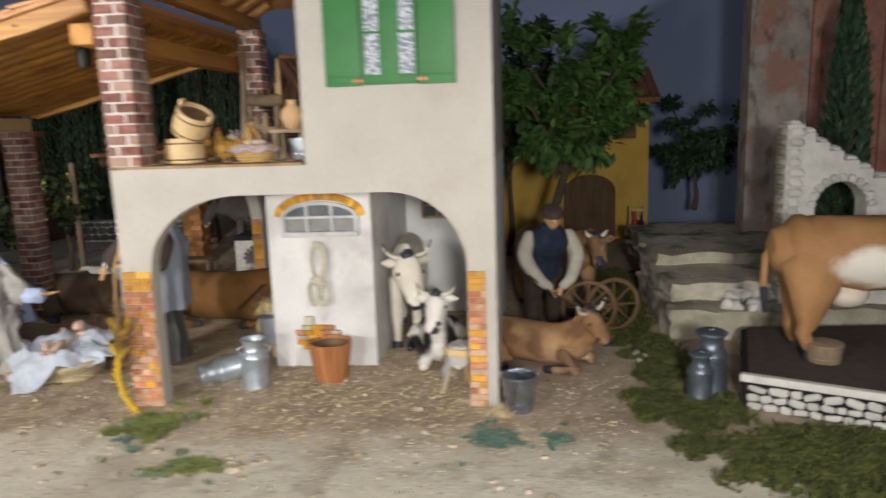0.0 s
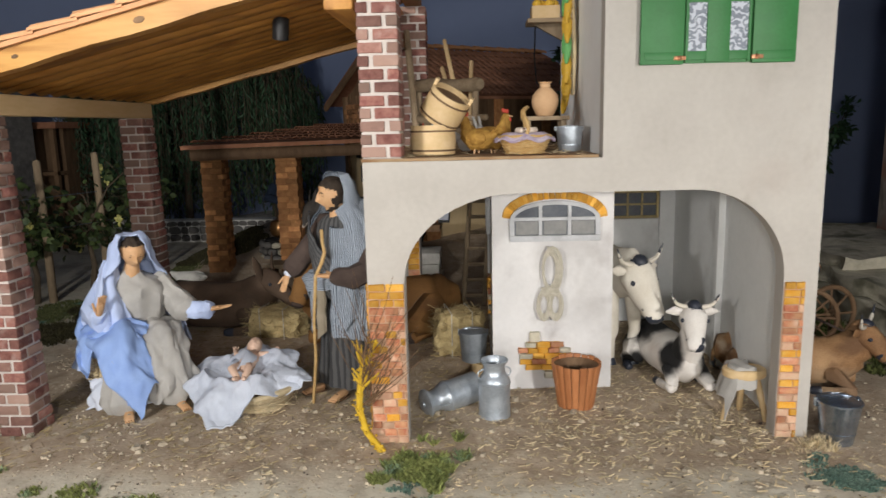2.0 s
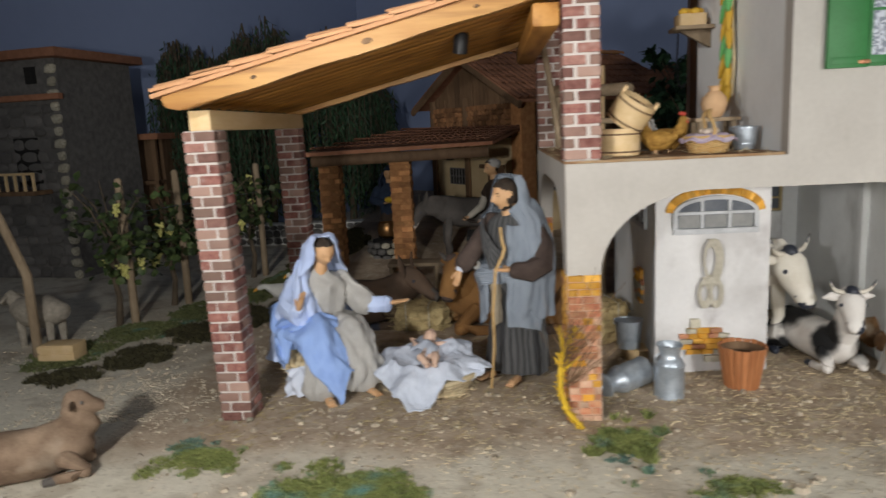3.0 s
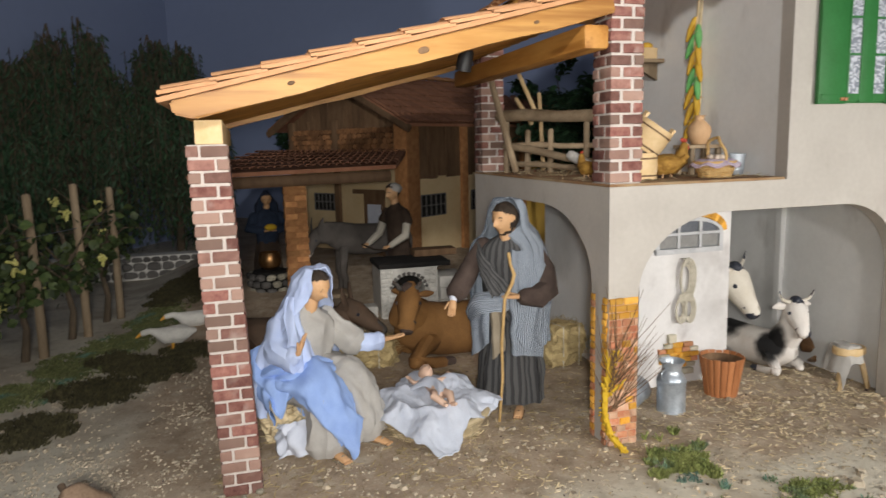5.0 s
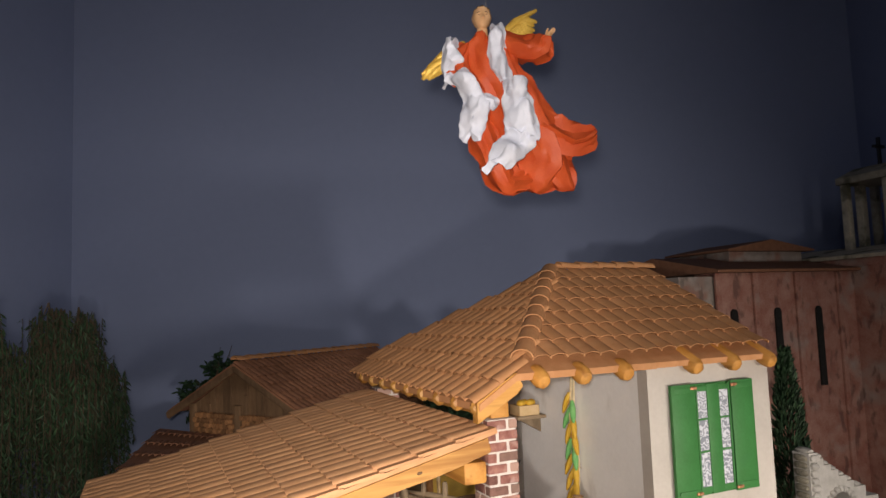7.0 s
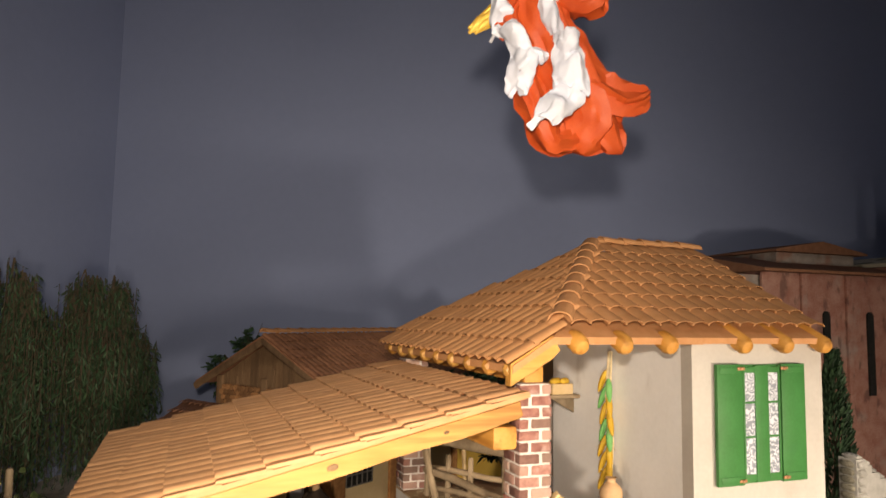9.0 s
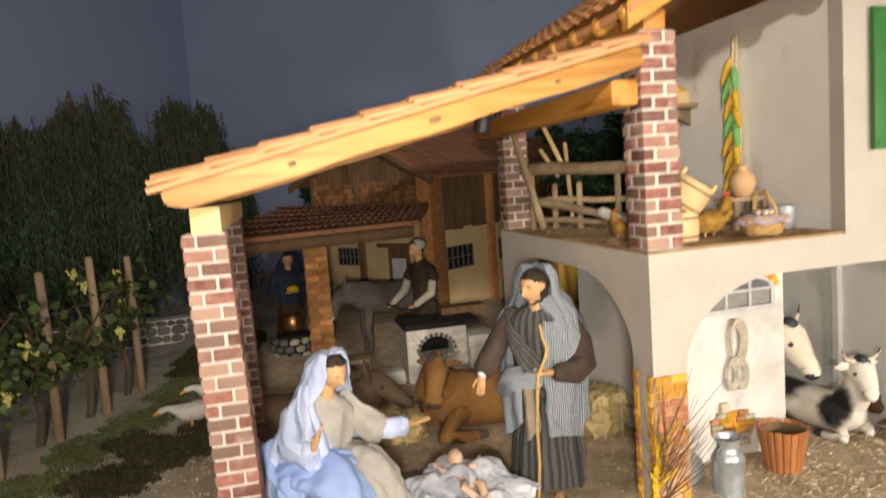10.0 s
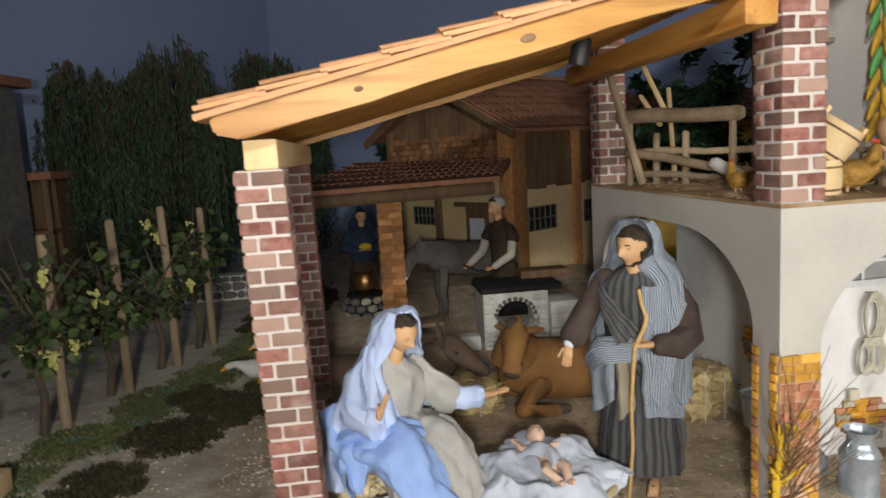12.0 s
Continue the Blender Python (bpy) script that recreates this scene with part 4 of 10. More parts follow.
# ---- house details ----
def shutters():
    """The green window of the upper room: two opened leaves, a casement and six curtained panes."""
    x0, x1, z0, z1, y = -0.2512, -0.0925, 0.420, 0.582, FRONT
    win = part("window_shutters", box(bmesh.new(), x0 + 0.046, x1 - 0.046, y - 0.0045, y - 0.0005, z0 + 0.001, z1 - 0.001), "green", house, "green shuttered window with lace curtains")
    for a, b in ((x0, x0 + 0.0445), (x1 - 0.0445, x1)):
        bm = bmesh.new()
        box(bm, a, b, y - 0.009, y - 0.003, z0, z1, bev=0.0008)
        box(bm, a + 0.004, b - 0.004, y - 0.0102, y - 0.0088, z1 - 0.012, z1 - 0.004, bev=0.0004)
        box(bm, a + 0.004, b - 0.004, y - 0.0102, y - 0.0088, z0 + 0.004, z0 + 0.012, bev=0.0004)
        part("shutter_leaf", bm, "green", win)
    px = ((x0 + 0.049, x0 + 0.0705), (x1 - 0.0705, x1 - 0.049))
    bm = bmesh.new()
    zs = [z0 + 0.004, z0 + 0.013, z0 + 0.0615, z0 + 0.0645, z0 + 0.108, z0 + 0.111, z1 - 0.012, z1 - 0.004]
    for a, b in ((x0 + 0.046, px[0][0]), (px[0][1] - 0.003, px[1][0] + 0.003), (px[1][1], x1 - 0.046)):
        box(bm, a, b, y - 0.008, y - 0.0046, z0 + 0.002, z1 - 0.002, bev=0.0005)
    for k in range(0, 8, 2):
        for a, b in px:
            box(bm, a - 0.001, b + 0.001, y - 0.0076, y - 0.0047, zs[k], zs[k + 1], bev=0.0004)
    part("casement", bm, "green", win)
    for k in range(1, 7, 2):
        for a, b in px:
            bm = bmesh.new()
            box(bm, a, b, y - 0.0062, y - 0.0050, zs[k], zs[k + 1])
            part("pane", bm, "lace", win, "pane with a white lace curtain")
    for x in (x0 + 0.040, x1 - 0.040):
        for z in (z0 + 0.006, z1 - 0.006):
            bm = bmesh.new()
            box(bm, x - 0.006, x + 0.006, y - 0.0115, y - 0.0092, z - 0.002, z + 0.002, bev=0.0006)
            ball(bm, (x, y - 0.011, z), 0.0026, 0, seg=8)
            part("hinge", bm, "rust", win)


shutters()


def painted_corner(x0, x1, z1, name, side=False, n=21):
    """Worn bricks showing through the plaster at the foot of a pier."""
    base = part(name, box(bmesh.new(), x0, x1, FRONT - 0.0012, FRONT - 0.0002, 0.0, z1 - 0.004), "brick_pink", house, "worn red and ochre bricks bared under the plaster")
    h = z1 / n
    meshes = {m: [brick_mesh(0.019, 0.003, h - 0.0012, m, 0.001) for _ in range(3)] for m in ("brick_paint", "brick_ochre", "brick_pink")}
    for j in range(n):
        x = x0
        z = (j + 0.5) * h
        while x < x1 - 0.004:
            w = random.uniform(0.011, 0.024)
            w = min(w, x1 - x)
            kind = "brick_ochre" if (j > n - 4 or random.random() < 0.22) else ("brick_paint" if random.random() < (0.75 if j > n * 0.45 else 0.35) else "brick_pink")
            piece("brick", random.choice(meshes[kind]), base, pose(x + w / 2, FRONT - 0.0014, z, 0, 0, random.uniform(-1, 1)) @ Matrix.Diagonal(((w - 0.0012) / 0.019, 1, 1, 1)))
            x += w
    if side:
        for j in range(n):
            z = (j + 0.5) * h
            for y, w in ((FRONT + 0.006 + 0.002 * (j % 2), 0.010), (FRONT + 0.037, 0.009)):
                kind = "brick_ochre" if random.random() < 0.6 else "brick_paint"
                piece("brick", random.choice(meshes[kind]), base, pose(LEFT - 0.0010, y, z, 0, 0, 90) @ Matrix.Diagonal((w / 0.019, 1, 1, 1)))


painted_corner(LEFT, -0.5025, 0.190, "bared_brickwork", True)
painted_corner(-0.0855, -0.0625, 0.184, "bared_brickwork")
# the same bricks on the rear pier of the side arch
rear = part("bared_brickwork", box(bmesh.new(), LEFT + 0.001, LEFT + 0.0215, 1.3432, 1.3447, 0, 0.2), "brick_pink", house)
rear_bricks = [brick_mesh(0.0195, 0.003, 0.0088, m, 0.001) for m in ("brick_ochre", "brick_paint", "brick_ochre")]
for j in range(20):
    piece("brick", rear_bricks[j % 3 if random.random() < 0.7 else 0], rear, pose(LEFT + 0.0112, 1.3430, 0.005 + j * 0.01))


def chamber_window():
    """A low window with a flat arch of ochre bricks over it."""
    cx, w, z0, zs, zt = -0.3185, 0.118, 0.213, 0.238, 0.262
    y = 1.046
    n = 16

    def arc(hw, zb, rise, k):
        a = math.pi * k / n
        return (cx - hw * math.cos(a), zb + rise * math.sin(a))
    win = part("chamber_window", prism(bmesh.new(), [(cx - w / 2, z0)] + [arc(w / 2, zs, zt - zs, k) for k in range(n + 1)] + [(cx + w / 2, z0)], "y", y - 0.002, y - 0.0002), "glass", house, "arched window with grey bars and ochre brick lintel")
    bm = bmesh.new()
    for k in range(n):
        p = [arc(w / 2, zs, zt - zs, k), arc(w / 2, zs, zt - zs, k + 1), arc(w / 2 - 0.006, zs, zt - zs - 0.005, k + 1), arc(w / 2 - 0.006, zs, zt - zs - 0.005, k)]
        prism(bm, p, "y", y - 0.0065, y - 0.002)
    box(bm, cx - w / 2, cx - w / 2 + 0.006, y - 0.0065, y - 0.002, z0, zs)
    box(bm, cx + w / 2 - 0.006, cx + w / 2, y - 0.0065, y - 0.002, z0, zs)
    box(bm, cx - w / 2, cx + w / 2, y - 0.008, y - 0.002, z0 - 0.005, z0 + 0.003, bev=0.001)
    part("window_frame", bm, "frame_grey", win)
    bm = bmesh.new()
    box(bm, cx - w / 2 + 0.005, cx + w / 2 - 0.005, y - 0.006, y - 0.002, zs - 0.002, zs + 0.002)
    part("window_bar", bm, "frame_grey", win)
    for x in (cx - 0.019, cx + 0.019):
        bm = bmesh.new()
        box(bm, x - 0.0022, x + 0.0022, y - 0.0059, y - 0.0021, z0 + 0.002, zt - 0.004)
        part("window_bar", bm, "frame_grey", win)
    for i in range(3):
        a = cx - w / 2 + 0.006 + i * 0.0365
        bm = bmesh.new()
        box(bm, a + 0.002, a + 0.032, y - 0.0032, y - 0.0022, z0 + 0.004, zs - 0.003)
        part("pane", bm, "pane_grey", win)
    for k in range(26):
        a = math.pi * (k + 0.5) / 26
        hw, rise = w / 2 + 0.004, zt - zs + 0.005
        p = Vector((cx - hw * math.cos(a), y - 0.0015, zs + rise * math.sin(a) + 0.003))
        ang = math.degrees(math.atan2(rise * math.cos(a), hw * math.sin(a)))
        piece("brick", LINTEL, win, Matrix.Translation(p) @ pose(0, 0, 0, 0, -ang, 0))


LINTEL = brick_mesh(0.0066, 0.004, 0.012, "brick_ochre", 0.0006)
chamber_window()


def small_window(x0, x1, z0, z1, y, bars, parent, frame="frame_grey", name="barred_window"):
    win = part(name, box(bmesh.new(), x0, x1, y, y + 0.002, z0, z1), "glass", parent, "small barred window")
    bm = bmesh.new()
    t = (z1 - z0) * 0.1
    box(bm, x0 - t, x1 + t, y - 0.004, y + 0.003, z0 - t, z0)
    box(bm, x0 - t, x1 + t, y - 0.004, y + 0.003, z1, z1 + t)
    box(bm, x0 - t, x0, y - 0.004, y + 0.003, z0, z1)
    box(bm, x1, x1 + t, y - 0.004, y + 0.003, z0, z1)
    part("window_frame", bm, frame, win)
    for i in range(1, bars):
        bm = bmesh.new()
        x = x0 + (x1 - x0) * i / bars
        box(bm, x - t * 0.4, x + t * 0.4, y - 0.003, y - 0.0005, z0, z1)
        part("bar", bm, frame, win)
    bm = bmesh.new()
    zm = (z0 + z1) / 2
    box(bm, x0, x1, y - 0.0025, y - 0.0006, zm - t * 0.4, zm + t * 0.4)
    part("bar", bm, frame, win)
    return win


small_window(-0.204, -0.103, 0.196, 0.237, BACK - 0.021, 4, house, "straw_dull")
# window and bared bricks on the chamber's side, seen through the side arch
bm = bmesh.new()
box(bm, -0.4035, -0.4015, 1.10, 1.20, 0.212, 0.258)
sidewin = part("barred_window", bm, "glass", house, "small barred window")
bm = bmesh.new()
for y in (1.10, 1.133, 1.167, 1.20):
    box(bm, -0.407, -0.402, y - 0.003, y + 0.003, 0.209, 0.261)
for z in (0.212, 0.236, 0.258):
    box(bm, -0.4065, -0.4025, 1.097, 1.203, z - 0.003, z + 0.003)
part("window_frame", bm, "frame_grey", sidewin)


def bared_patch(cx, z0, w, rows, y=None, x=None):
    """A patch of ochre bricks and grey stones where the plaster has fallen."""
    patch = part("bared_patch", box(bmesh.new(), cx - w * 0.3, cx + w * 0.3, 1.0448, 1.0458, z0, z0 + rows * 0.008) if y else box(bmesh.new(), -0.4022, -0.4012, cx - w * 0.3, cx + w * 0.3, z0, z0 + rows * 0.008), "brick_ochre", house, "ochre bricks bared under fallen plaster")
    ms = [brick_mesh(0.019, 0.005, 0.0072, k, 0.0016) for k in ("brick_ochre", "brick_ochre", "stone", "brick_paint")]
    for j in range(rows):
        half = w / 2 * (0.55 + 0.45 * math.sin(math.pi * (j + 0.6) / (rows + 0.4)))
        p = -half + random.uniform(0, 0.006)
        while p < half:
            l = random.uniform(0.012, 0.022)
            m = pose(cx + p + l / 2, 1.0438, z0 + (j + 0.5) * 0.008) if y else pose(-0.4034, cx + p + l / 2, z0 + (j + 0.5) * 0.008, 0, 0, 90)
            piece("brick", random.choice(ms), patch, m @ Matrix.Diagonal(((l - 0.001) / 0.019, 1, 1, 1)))
            p += l


bared_patch(-0.333, 0.028, 0.074, 5, y=True)
bared_patch(1.14, 0.085, 0.05, 7, x=True)
bm = bmesh.new()
box(bm, -0.352, -0.338, 1.038, 1.0458, 0.069, 0.083, bev=0.002)
part("bared_stone", bm, "stone", house)
bm = bmesh.new()
box(bm, -0.332, -0.306, 1.038, 1.0458, 0.017, 0.027, bev=0.002)
part("bared_stone", bm, "stone", house)


def rope_coil():
    """A coil of rope on a nail, bound in the middle."""
    bm = bmesh.new()
    cx, y = -0.325, 1.040
    for k in range(4):
        s = 0.72 + 0.11 * k
        pts = [(cx + 0.012 * s * math.sin(a) * (1 + 0.15 * math.cos(a)) + 0.001 * k, y - 0.0012 * k, 0.168 + 0.031 * s * math.cos(a)) for a in [2 * math.pi * i / 18 for i in range(19)]]
        tube(bm, pts, [0.0017] * 19, 6, 0, round_ends=False)
    for k in range(4):
        for sx in (-1, 1):
            s = 0.7 + 0.12 * k
            pts = [(cx + sx * (0.008 + 0.0085 * s * math.sin(a)), y - 0.0012 * k, 0.121 + 0.0195 * s * math.cos(a)) for a in [2 * math.pi * i / 14 for i in range(15)]]
            tube(bm, pts, [0.0016] * 15, 6, 0, round_ends=False)
    for k in range(4):
        tube(bm, [(cx - 0.011, y - 0.004, 0.137 + 0.0026 * k), (cx, y - 0.0075, 0.138 + 0.0026 * k), (cx + 0.011, y - 0.004, 0.137 + 0.0026 * k)], [0.0016] * 3, 6, 0)
    tube(bm, [(cx - 0.003, 1.046, 0.199), (cx - 0.003, 1.033, 0.201)], [0.0012, 0.0012], 6, 0)
    solid("rope_coil", bm, "rope", "coil of pale rope hung on the chamber wall", "rope")


rope_coil()


def bucket(name, at, r0, r1, h, material, label, category="bucket", tilt=(0, 0, 0), ring=True, handle=True, staves=0):
    """An open bucket: a tapered wall with thickness, rim, hoops and a wire handle."""
    t = thing(name, at, label, category)
    t.matrix_basis = pose(*at, *tilt)
    bm = bmesh.new()
    wave = (lambda a: 1 + 0.012 * abs(math.sin(a * staves / 2))) if staves else None
    lathe(bm, [(r0 * 0.96, 0.0005), (r0, 0.001), (r0 + (r1 - r0) * 0.5, h * 0.5), (r1, h), (r1 * 0.965, h), (r0 * 0.95, h * 0.12), (0.001, h * 0.11)], 48 if staves else 28, world_of(t), 0, wave)
    part("body", bm, material, t)
    if ring:
        for z in (h * 0.28, h * 0.97):
            bm = bmesh.new()
            r = r0 + (r1 - r0) * z / h
            lathe(bm, [(r * 0.99, z - h * 0.025), (r * 1.03, z - h * 0.018), (r * 1.03, z + h * 0.018), (r * 0.99, z + h * 0.025)], 28, world_of(t), 0)
            part("hoop", bm, material, t)
    if handle:
        bm = bmesh.new()
        tube(bm, [(r1 * 1.02 * math.cos(a), r1 * 0.25 + r1 * 0.8 * math.sin(a) * 0.4, h * 0.93 + r1 * 0.18 * math.sin(a)) for a in [math.pi * k / 10 for k in range(11)]], [r1 * 0.035] * 11, 6)
        move(bm, world_of(t))
        part("handle", bm, material, t)
        for s in (-1, 1):
            bm = bmesh.new()
            box(bm, s * r1 * 1.0 - r1 * 0.06, s * r1 * 1.0 + r1 * 0.06, r1 * 0.12, r1 * 0.36, h * 0.82, h * 1.02, bev=r1 * 0.02)
            move(bm, world_of(t))
            part("ear", bm, material, t)
    return t


def milk_can(name, m, h, label, lid=False, material="zinc"):
    """A milk can with shoulders, neck, flared mouth and side handles."""
    t = thing(name, (0, 0, 0), label, "milk can", "milk cans")
    t.matrix_basis = m
    r = h * 0.27
    bm = bmesh.new()
    lathe(bm, [(r * 0.95, 0), (r, h * 0.01), (r, h * 0.04), (r * 0.985, h * 0.05), (r * 0.985, h * 0.60), (r * 1.0, h * 0.62), (r * 0.97, h * 0.66), (r * 0.80, h * 0.74), (r * 0.68, h * 0.78), (r * 0.66, h * 0.90), (r * 0.84, h * 0.97), (r * 0.88, h * 1.0), (r * 0.83, h * 1.0), (r * 0.62, h * 0.90), (r * 0.60, h * 0.6), (0.0005, h * 0.55)], 30, m, 0)
    part("body", bm, material, t)
    bm = bmesh.new()
    lathe(bm, [(r * 0.98, h * 0.58), (r * 1.03, h * 0.59), (r * 1.03, h * 0.63), (r * 0.98, h * 0.64)], 30, m, 0)
    part("hoop", bm, material, t)
    for s in (-1, 1):
        bm = bmesh.new()
        tube(bm, [m @ Vector((s * r * (0.7 + 0.42 * math.sin(a)), 0, h * (0.70 + 0.09 * math.cos(a) + 0.06))) for a in [math.pi * k / 8 for k in range(9)]], [h * 0.012] * 9, 6)
        part("handle", bm, material, t)
    if lid:
        bm = bmesh.new()
        lathe(bm, [(r * 0.92, h * 0.985), (r * 0.92, h * 1.02), (r * 0.7, h * 1.05), (r * 0.2, h * 1.055), (r * 0.16, h * 1.08), (0.0005, h * 1.08)], 28, m, 0)
        part("lid", bm, material, t)
    return t


milk_can("milk_can", pose(-0.402, 0.957, 0.0, 0, 0, 20), 0.074, "upright dented grey zinc milk can on the earth")
milk_can("milk_can", pose(-0.425, 1.005, 0.021, 96, 0, -58), 0.075, "grey zinc milk can lying on its side", lid=True)


def plank_bucket(at, r0, r1, h, n=18):
    """A flaring bucket of separate staves."""
    t = thing("plank_bucket", at, "red-brown wooden bucket of flaring staves on the earth", "bucket")
    w = world_of(t)
    random.seed(33)
    bm = bmesh.new()
    lathe(bm, [(r0 * 0.94, 0.0005), (r0 * 0.95, 0.004), (r1 * 0.92, h * 0.93), (r1 * 0.89, h * 0.93), (r0 * 0.9, 0.008), (0.0005, 0.008)], 36, w)
    part("lining", bm, "darkwood", t)
    for k in range(n):
        a = 2 * math.pi * k / n
        g = random.uniform(-0.0012, 0.0012)
        bm = bmesh.new()
        rows = []
        for z, r in ((0.0004, r0), (h * 0.5, (r0 + r1) / 2), (h + g, r1)):
            da = math.pi / n * 0.90
            rows.append([Vector((rr * math.cos(a + s), rr * math.sin(a + s), z)) for rr, s in ((r * 0.955, -da), (r * 0.985, -da), (r * 1.012, -da * 0.6), (r * 1.02, 0), (r * 1.012, da * 0.6), (r * 0.985, da), (r * 0.955, da))])
        vs = [[bm.verts.new(w @ q) for q in row] for row in rows]
        for i in range(2):
            for j in range(7):
                bm.faces.new((vs[i][j], vs[i][(j + 1) % 7], vs[i + 1][(j + 1) % 7], vs[i + 1][j]))
        bm.faces.new(vs[0])
        bm.faces.new(vs[2])
        part("stave", bm, "bucket_wood", t, smooth=False)


plank_bucket((-0.297, 0.985, 0.0), 0.0225, 0.0315, 0.060)
bucket("zinc_pail", (-0.428, 1.105, 0.022), 0.017, 0.021, 0.045, "zinc", "zinc pail on a wooden tub")
bucket("wooden_tub", (-0.413, 1.105, 0.0), 0.019, 0.021, 0.022, "pine_pale", "low pale wooden tub under a pail", handle=False)
bucket("zinc_bucket", (-0.016, 0.886, 0.0), 0.0165, 0.0235, 0.050, "zinc_blue", "shiny zinc bucket by the house corner")


def milking_stool():
    t = thing("milking_stool", (-0.108, 0.945, 0), "pale wooden three-legged milking stool with grey cloth", "stool")
    bm = bmesh.new()
    lathe(bm, [(0.024, 0.052), (0.026, 0.054), (0.026, 0.061), (0.024, 0.063), (0.0005, 0.063)], 24, pose(-0.10, 0.945, 0.0) @ Matrix.Diagonal((1, 0.75, 1, 1)))
    part("seat", bm, "pine_pale", t)
    for dx, dy in ((-0.024, -0.012), (0.02, -0.014), (0.004, 0.018)):
        bm = bmesh.new()
        tube(bm, [(-0.10 + dx * 0.6, 0.945 + dy * 0.6, 0.053), (-0.10 + dx * 1.15, 0.945 + dy * 1.15, 0.001)], [0.0042, 0.0036], 8)
        part("leg", bm, "pine_pale", t)
    bm = bmesh.new()

    def cloth(u, v):
        x = -0.128 + 0.036 * u + 0.002 * math.sin(9 * v)
        y = 0.925 + 0.04 * v
        edge = max(0.0, 0.35 - u) * 0.11 + max(0.0, 0.2 - v) * 0.12
        return (x, y, 0.0655 - edge + 0.0012 * math.sin(14 * u + 5 * v))
    sheet(bm, cloth, 14, 14, 0.002)
    solid("cloth", bm, "greycloth", "grey cloth lying over the milking stool", "cloth")


milking_stool()


def hay_bale(name, at, size, label, rz=0, mat="straw_dull", blades=900):
    """A bound bundle of hay: a lumpy block with stalks standing off it and two cords."""
    t = thing(name, at, label, "hay bale", "hay bales")
    t.matrix_basis = pose(*at, 0, 0, rz)
    m = world_of(t)
    sx, sy, sz = size
    bm = bmesh.new()
    box(bm, -sx / 2, sx / 2, -sy / 2, sy / 2, 0, sz)
    bmesh.ops.subdivide_edges(bm, edges=list(bm.edges), cuts=7, use_grid_fill=True)
    for v in bm.verts:
        q = Vector((v.co.x / sx * 2, v.co.y / sy * 2, v.co.z / sz * 2 - 1))
        q = q.lerp(q.normalized() * 1.12, 0.42)
        v.co = Vector((q.x * sx / 2, q.y * sy / 2, max(0.0, (q.z + 1) * sz / 2)))
        v.co += Vector((grain(v.co.y * 3, v.co.z * 3, 22), grain(v.co.x * 3, v.co.z * 3, 22), 0.6 * grain(v.co.x * 3, v.co.y * 3, 22))) * 0.010
    body = [v.co.copy() for v in bm.verts]
    for _ in range(blades):
        p = random.choice(body) * 1.0
        d = Vector((random.gauss(0, 1), random.gauss(0, 1), random.gauss(0, 0.6))).normalized()
        l = random.uniform(0.007, 0.017)
        w = Vector((random.gauss(0, 1), random.gauss(0, 1), random.gauss(0, 1))).normalized() * 0.0006
        q = p + d * l
        bm.faces.new([bm.verts.new(p - w), bm.verts.new(p + w), bm.verts.new(q + w * 0.4 + Vector((0, 0, 0.0008))), bm.verts.new(q - w * 0.4)])
    move(bm, m)
    part("hay", bm, mat, t, smooth=False)
    for x in (-sx * 0.22, sx * 0.22):
        bm = bmesh.new()
        c = [(x, -sy / 2 - 0.003, 0.0), (x, -sy / 2 - 0.003, sz + 0.002), (x, sy / 2 + 0.003, sz + 0.002), (x, sy / 2 + 0.003, 0.0)]
        tube(bm, [m @ Vector(p) for p in c], [0.0009] * 4, 6)
        part("cord", bm, "rope", t)
    return t


hay_bale("hay_bale", (-0.452, 1.215, 0), (0.075, 0.06, 0.07), "bound hay bale inside the side arch", 12)
hay_bale("hay_bale", (-0.915, 1.055, 0), (0.085, 0.06, 0.06), "hay bale serving as a seat", 40, "straw")
hay_bale("hay_bale", (-0.775, 1.32, 0), (0.10, 0.06, 0.052), "tumbled hay bale before the animals", -8, "straw_dull", 1400)


# ---- things on the loft ----
Z = FLOOR + 0.0022


def half_barrel(name, m, r, h, label):
    t = thing(name, (0, 0, 0), label, "tub", "wooden tubs")
    t.matrix_basis = m
    bm = bmesh.new()
    lathe(bm, [(r * 0.9, 0), (r, h * 0.03), (r * 1.04, h * 0.5), (r, h), (r * 0.9, h), (r * 0.93, h * 0.5), (r * 0.85, h * 0.12), (0.0005, h * 0.11)], 36, m, 0, lambda a: 1 + 0.008 * abs(math.sin(a * 7)))
    part("tub_body", bm, "pine_pale", t)
    for z in (0.16, 0.80):
        bm = bmesh.new()
        lathe(bm, [(r * 1.0, h * (z - 0.035)), (r * 1.05, h * (z - 0.025)), (r * 1.05, h * (z + 0.025)), (r * 1.0, h * (z + 0.035))], 36, m, 0)
        part("hoop", bm, "darkwood", t)
    return t


half_barrel("wooden_tub", pose(-0.470, 0.947, Z), 0.0255, 0.034, "low pale wooden tub on the loft floor")
tub = half_barrel("wooden_tub", pose(-0.464, 0.949, Z + 0.040, 18, 32, 0), 0.024, 0.036, "tilted wooden tub with notched staves resting on another")
for s in (-1, 1):
    bm = bmesh.new()
    box(bm, s * 0.0225 - 0.002, s * 0.0225 + 0.002, -0.005, 0.005, 0.034, 0.043, bev=0.001)
    move(bm, world_of(tub))
    part("stave_ear", bm, "pine_pale", tub)


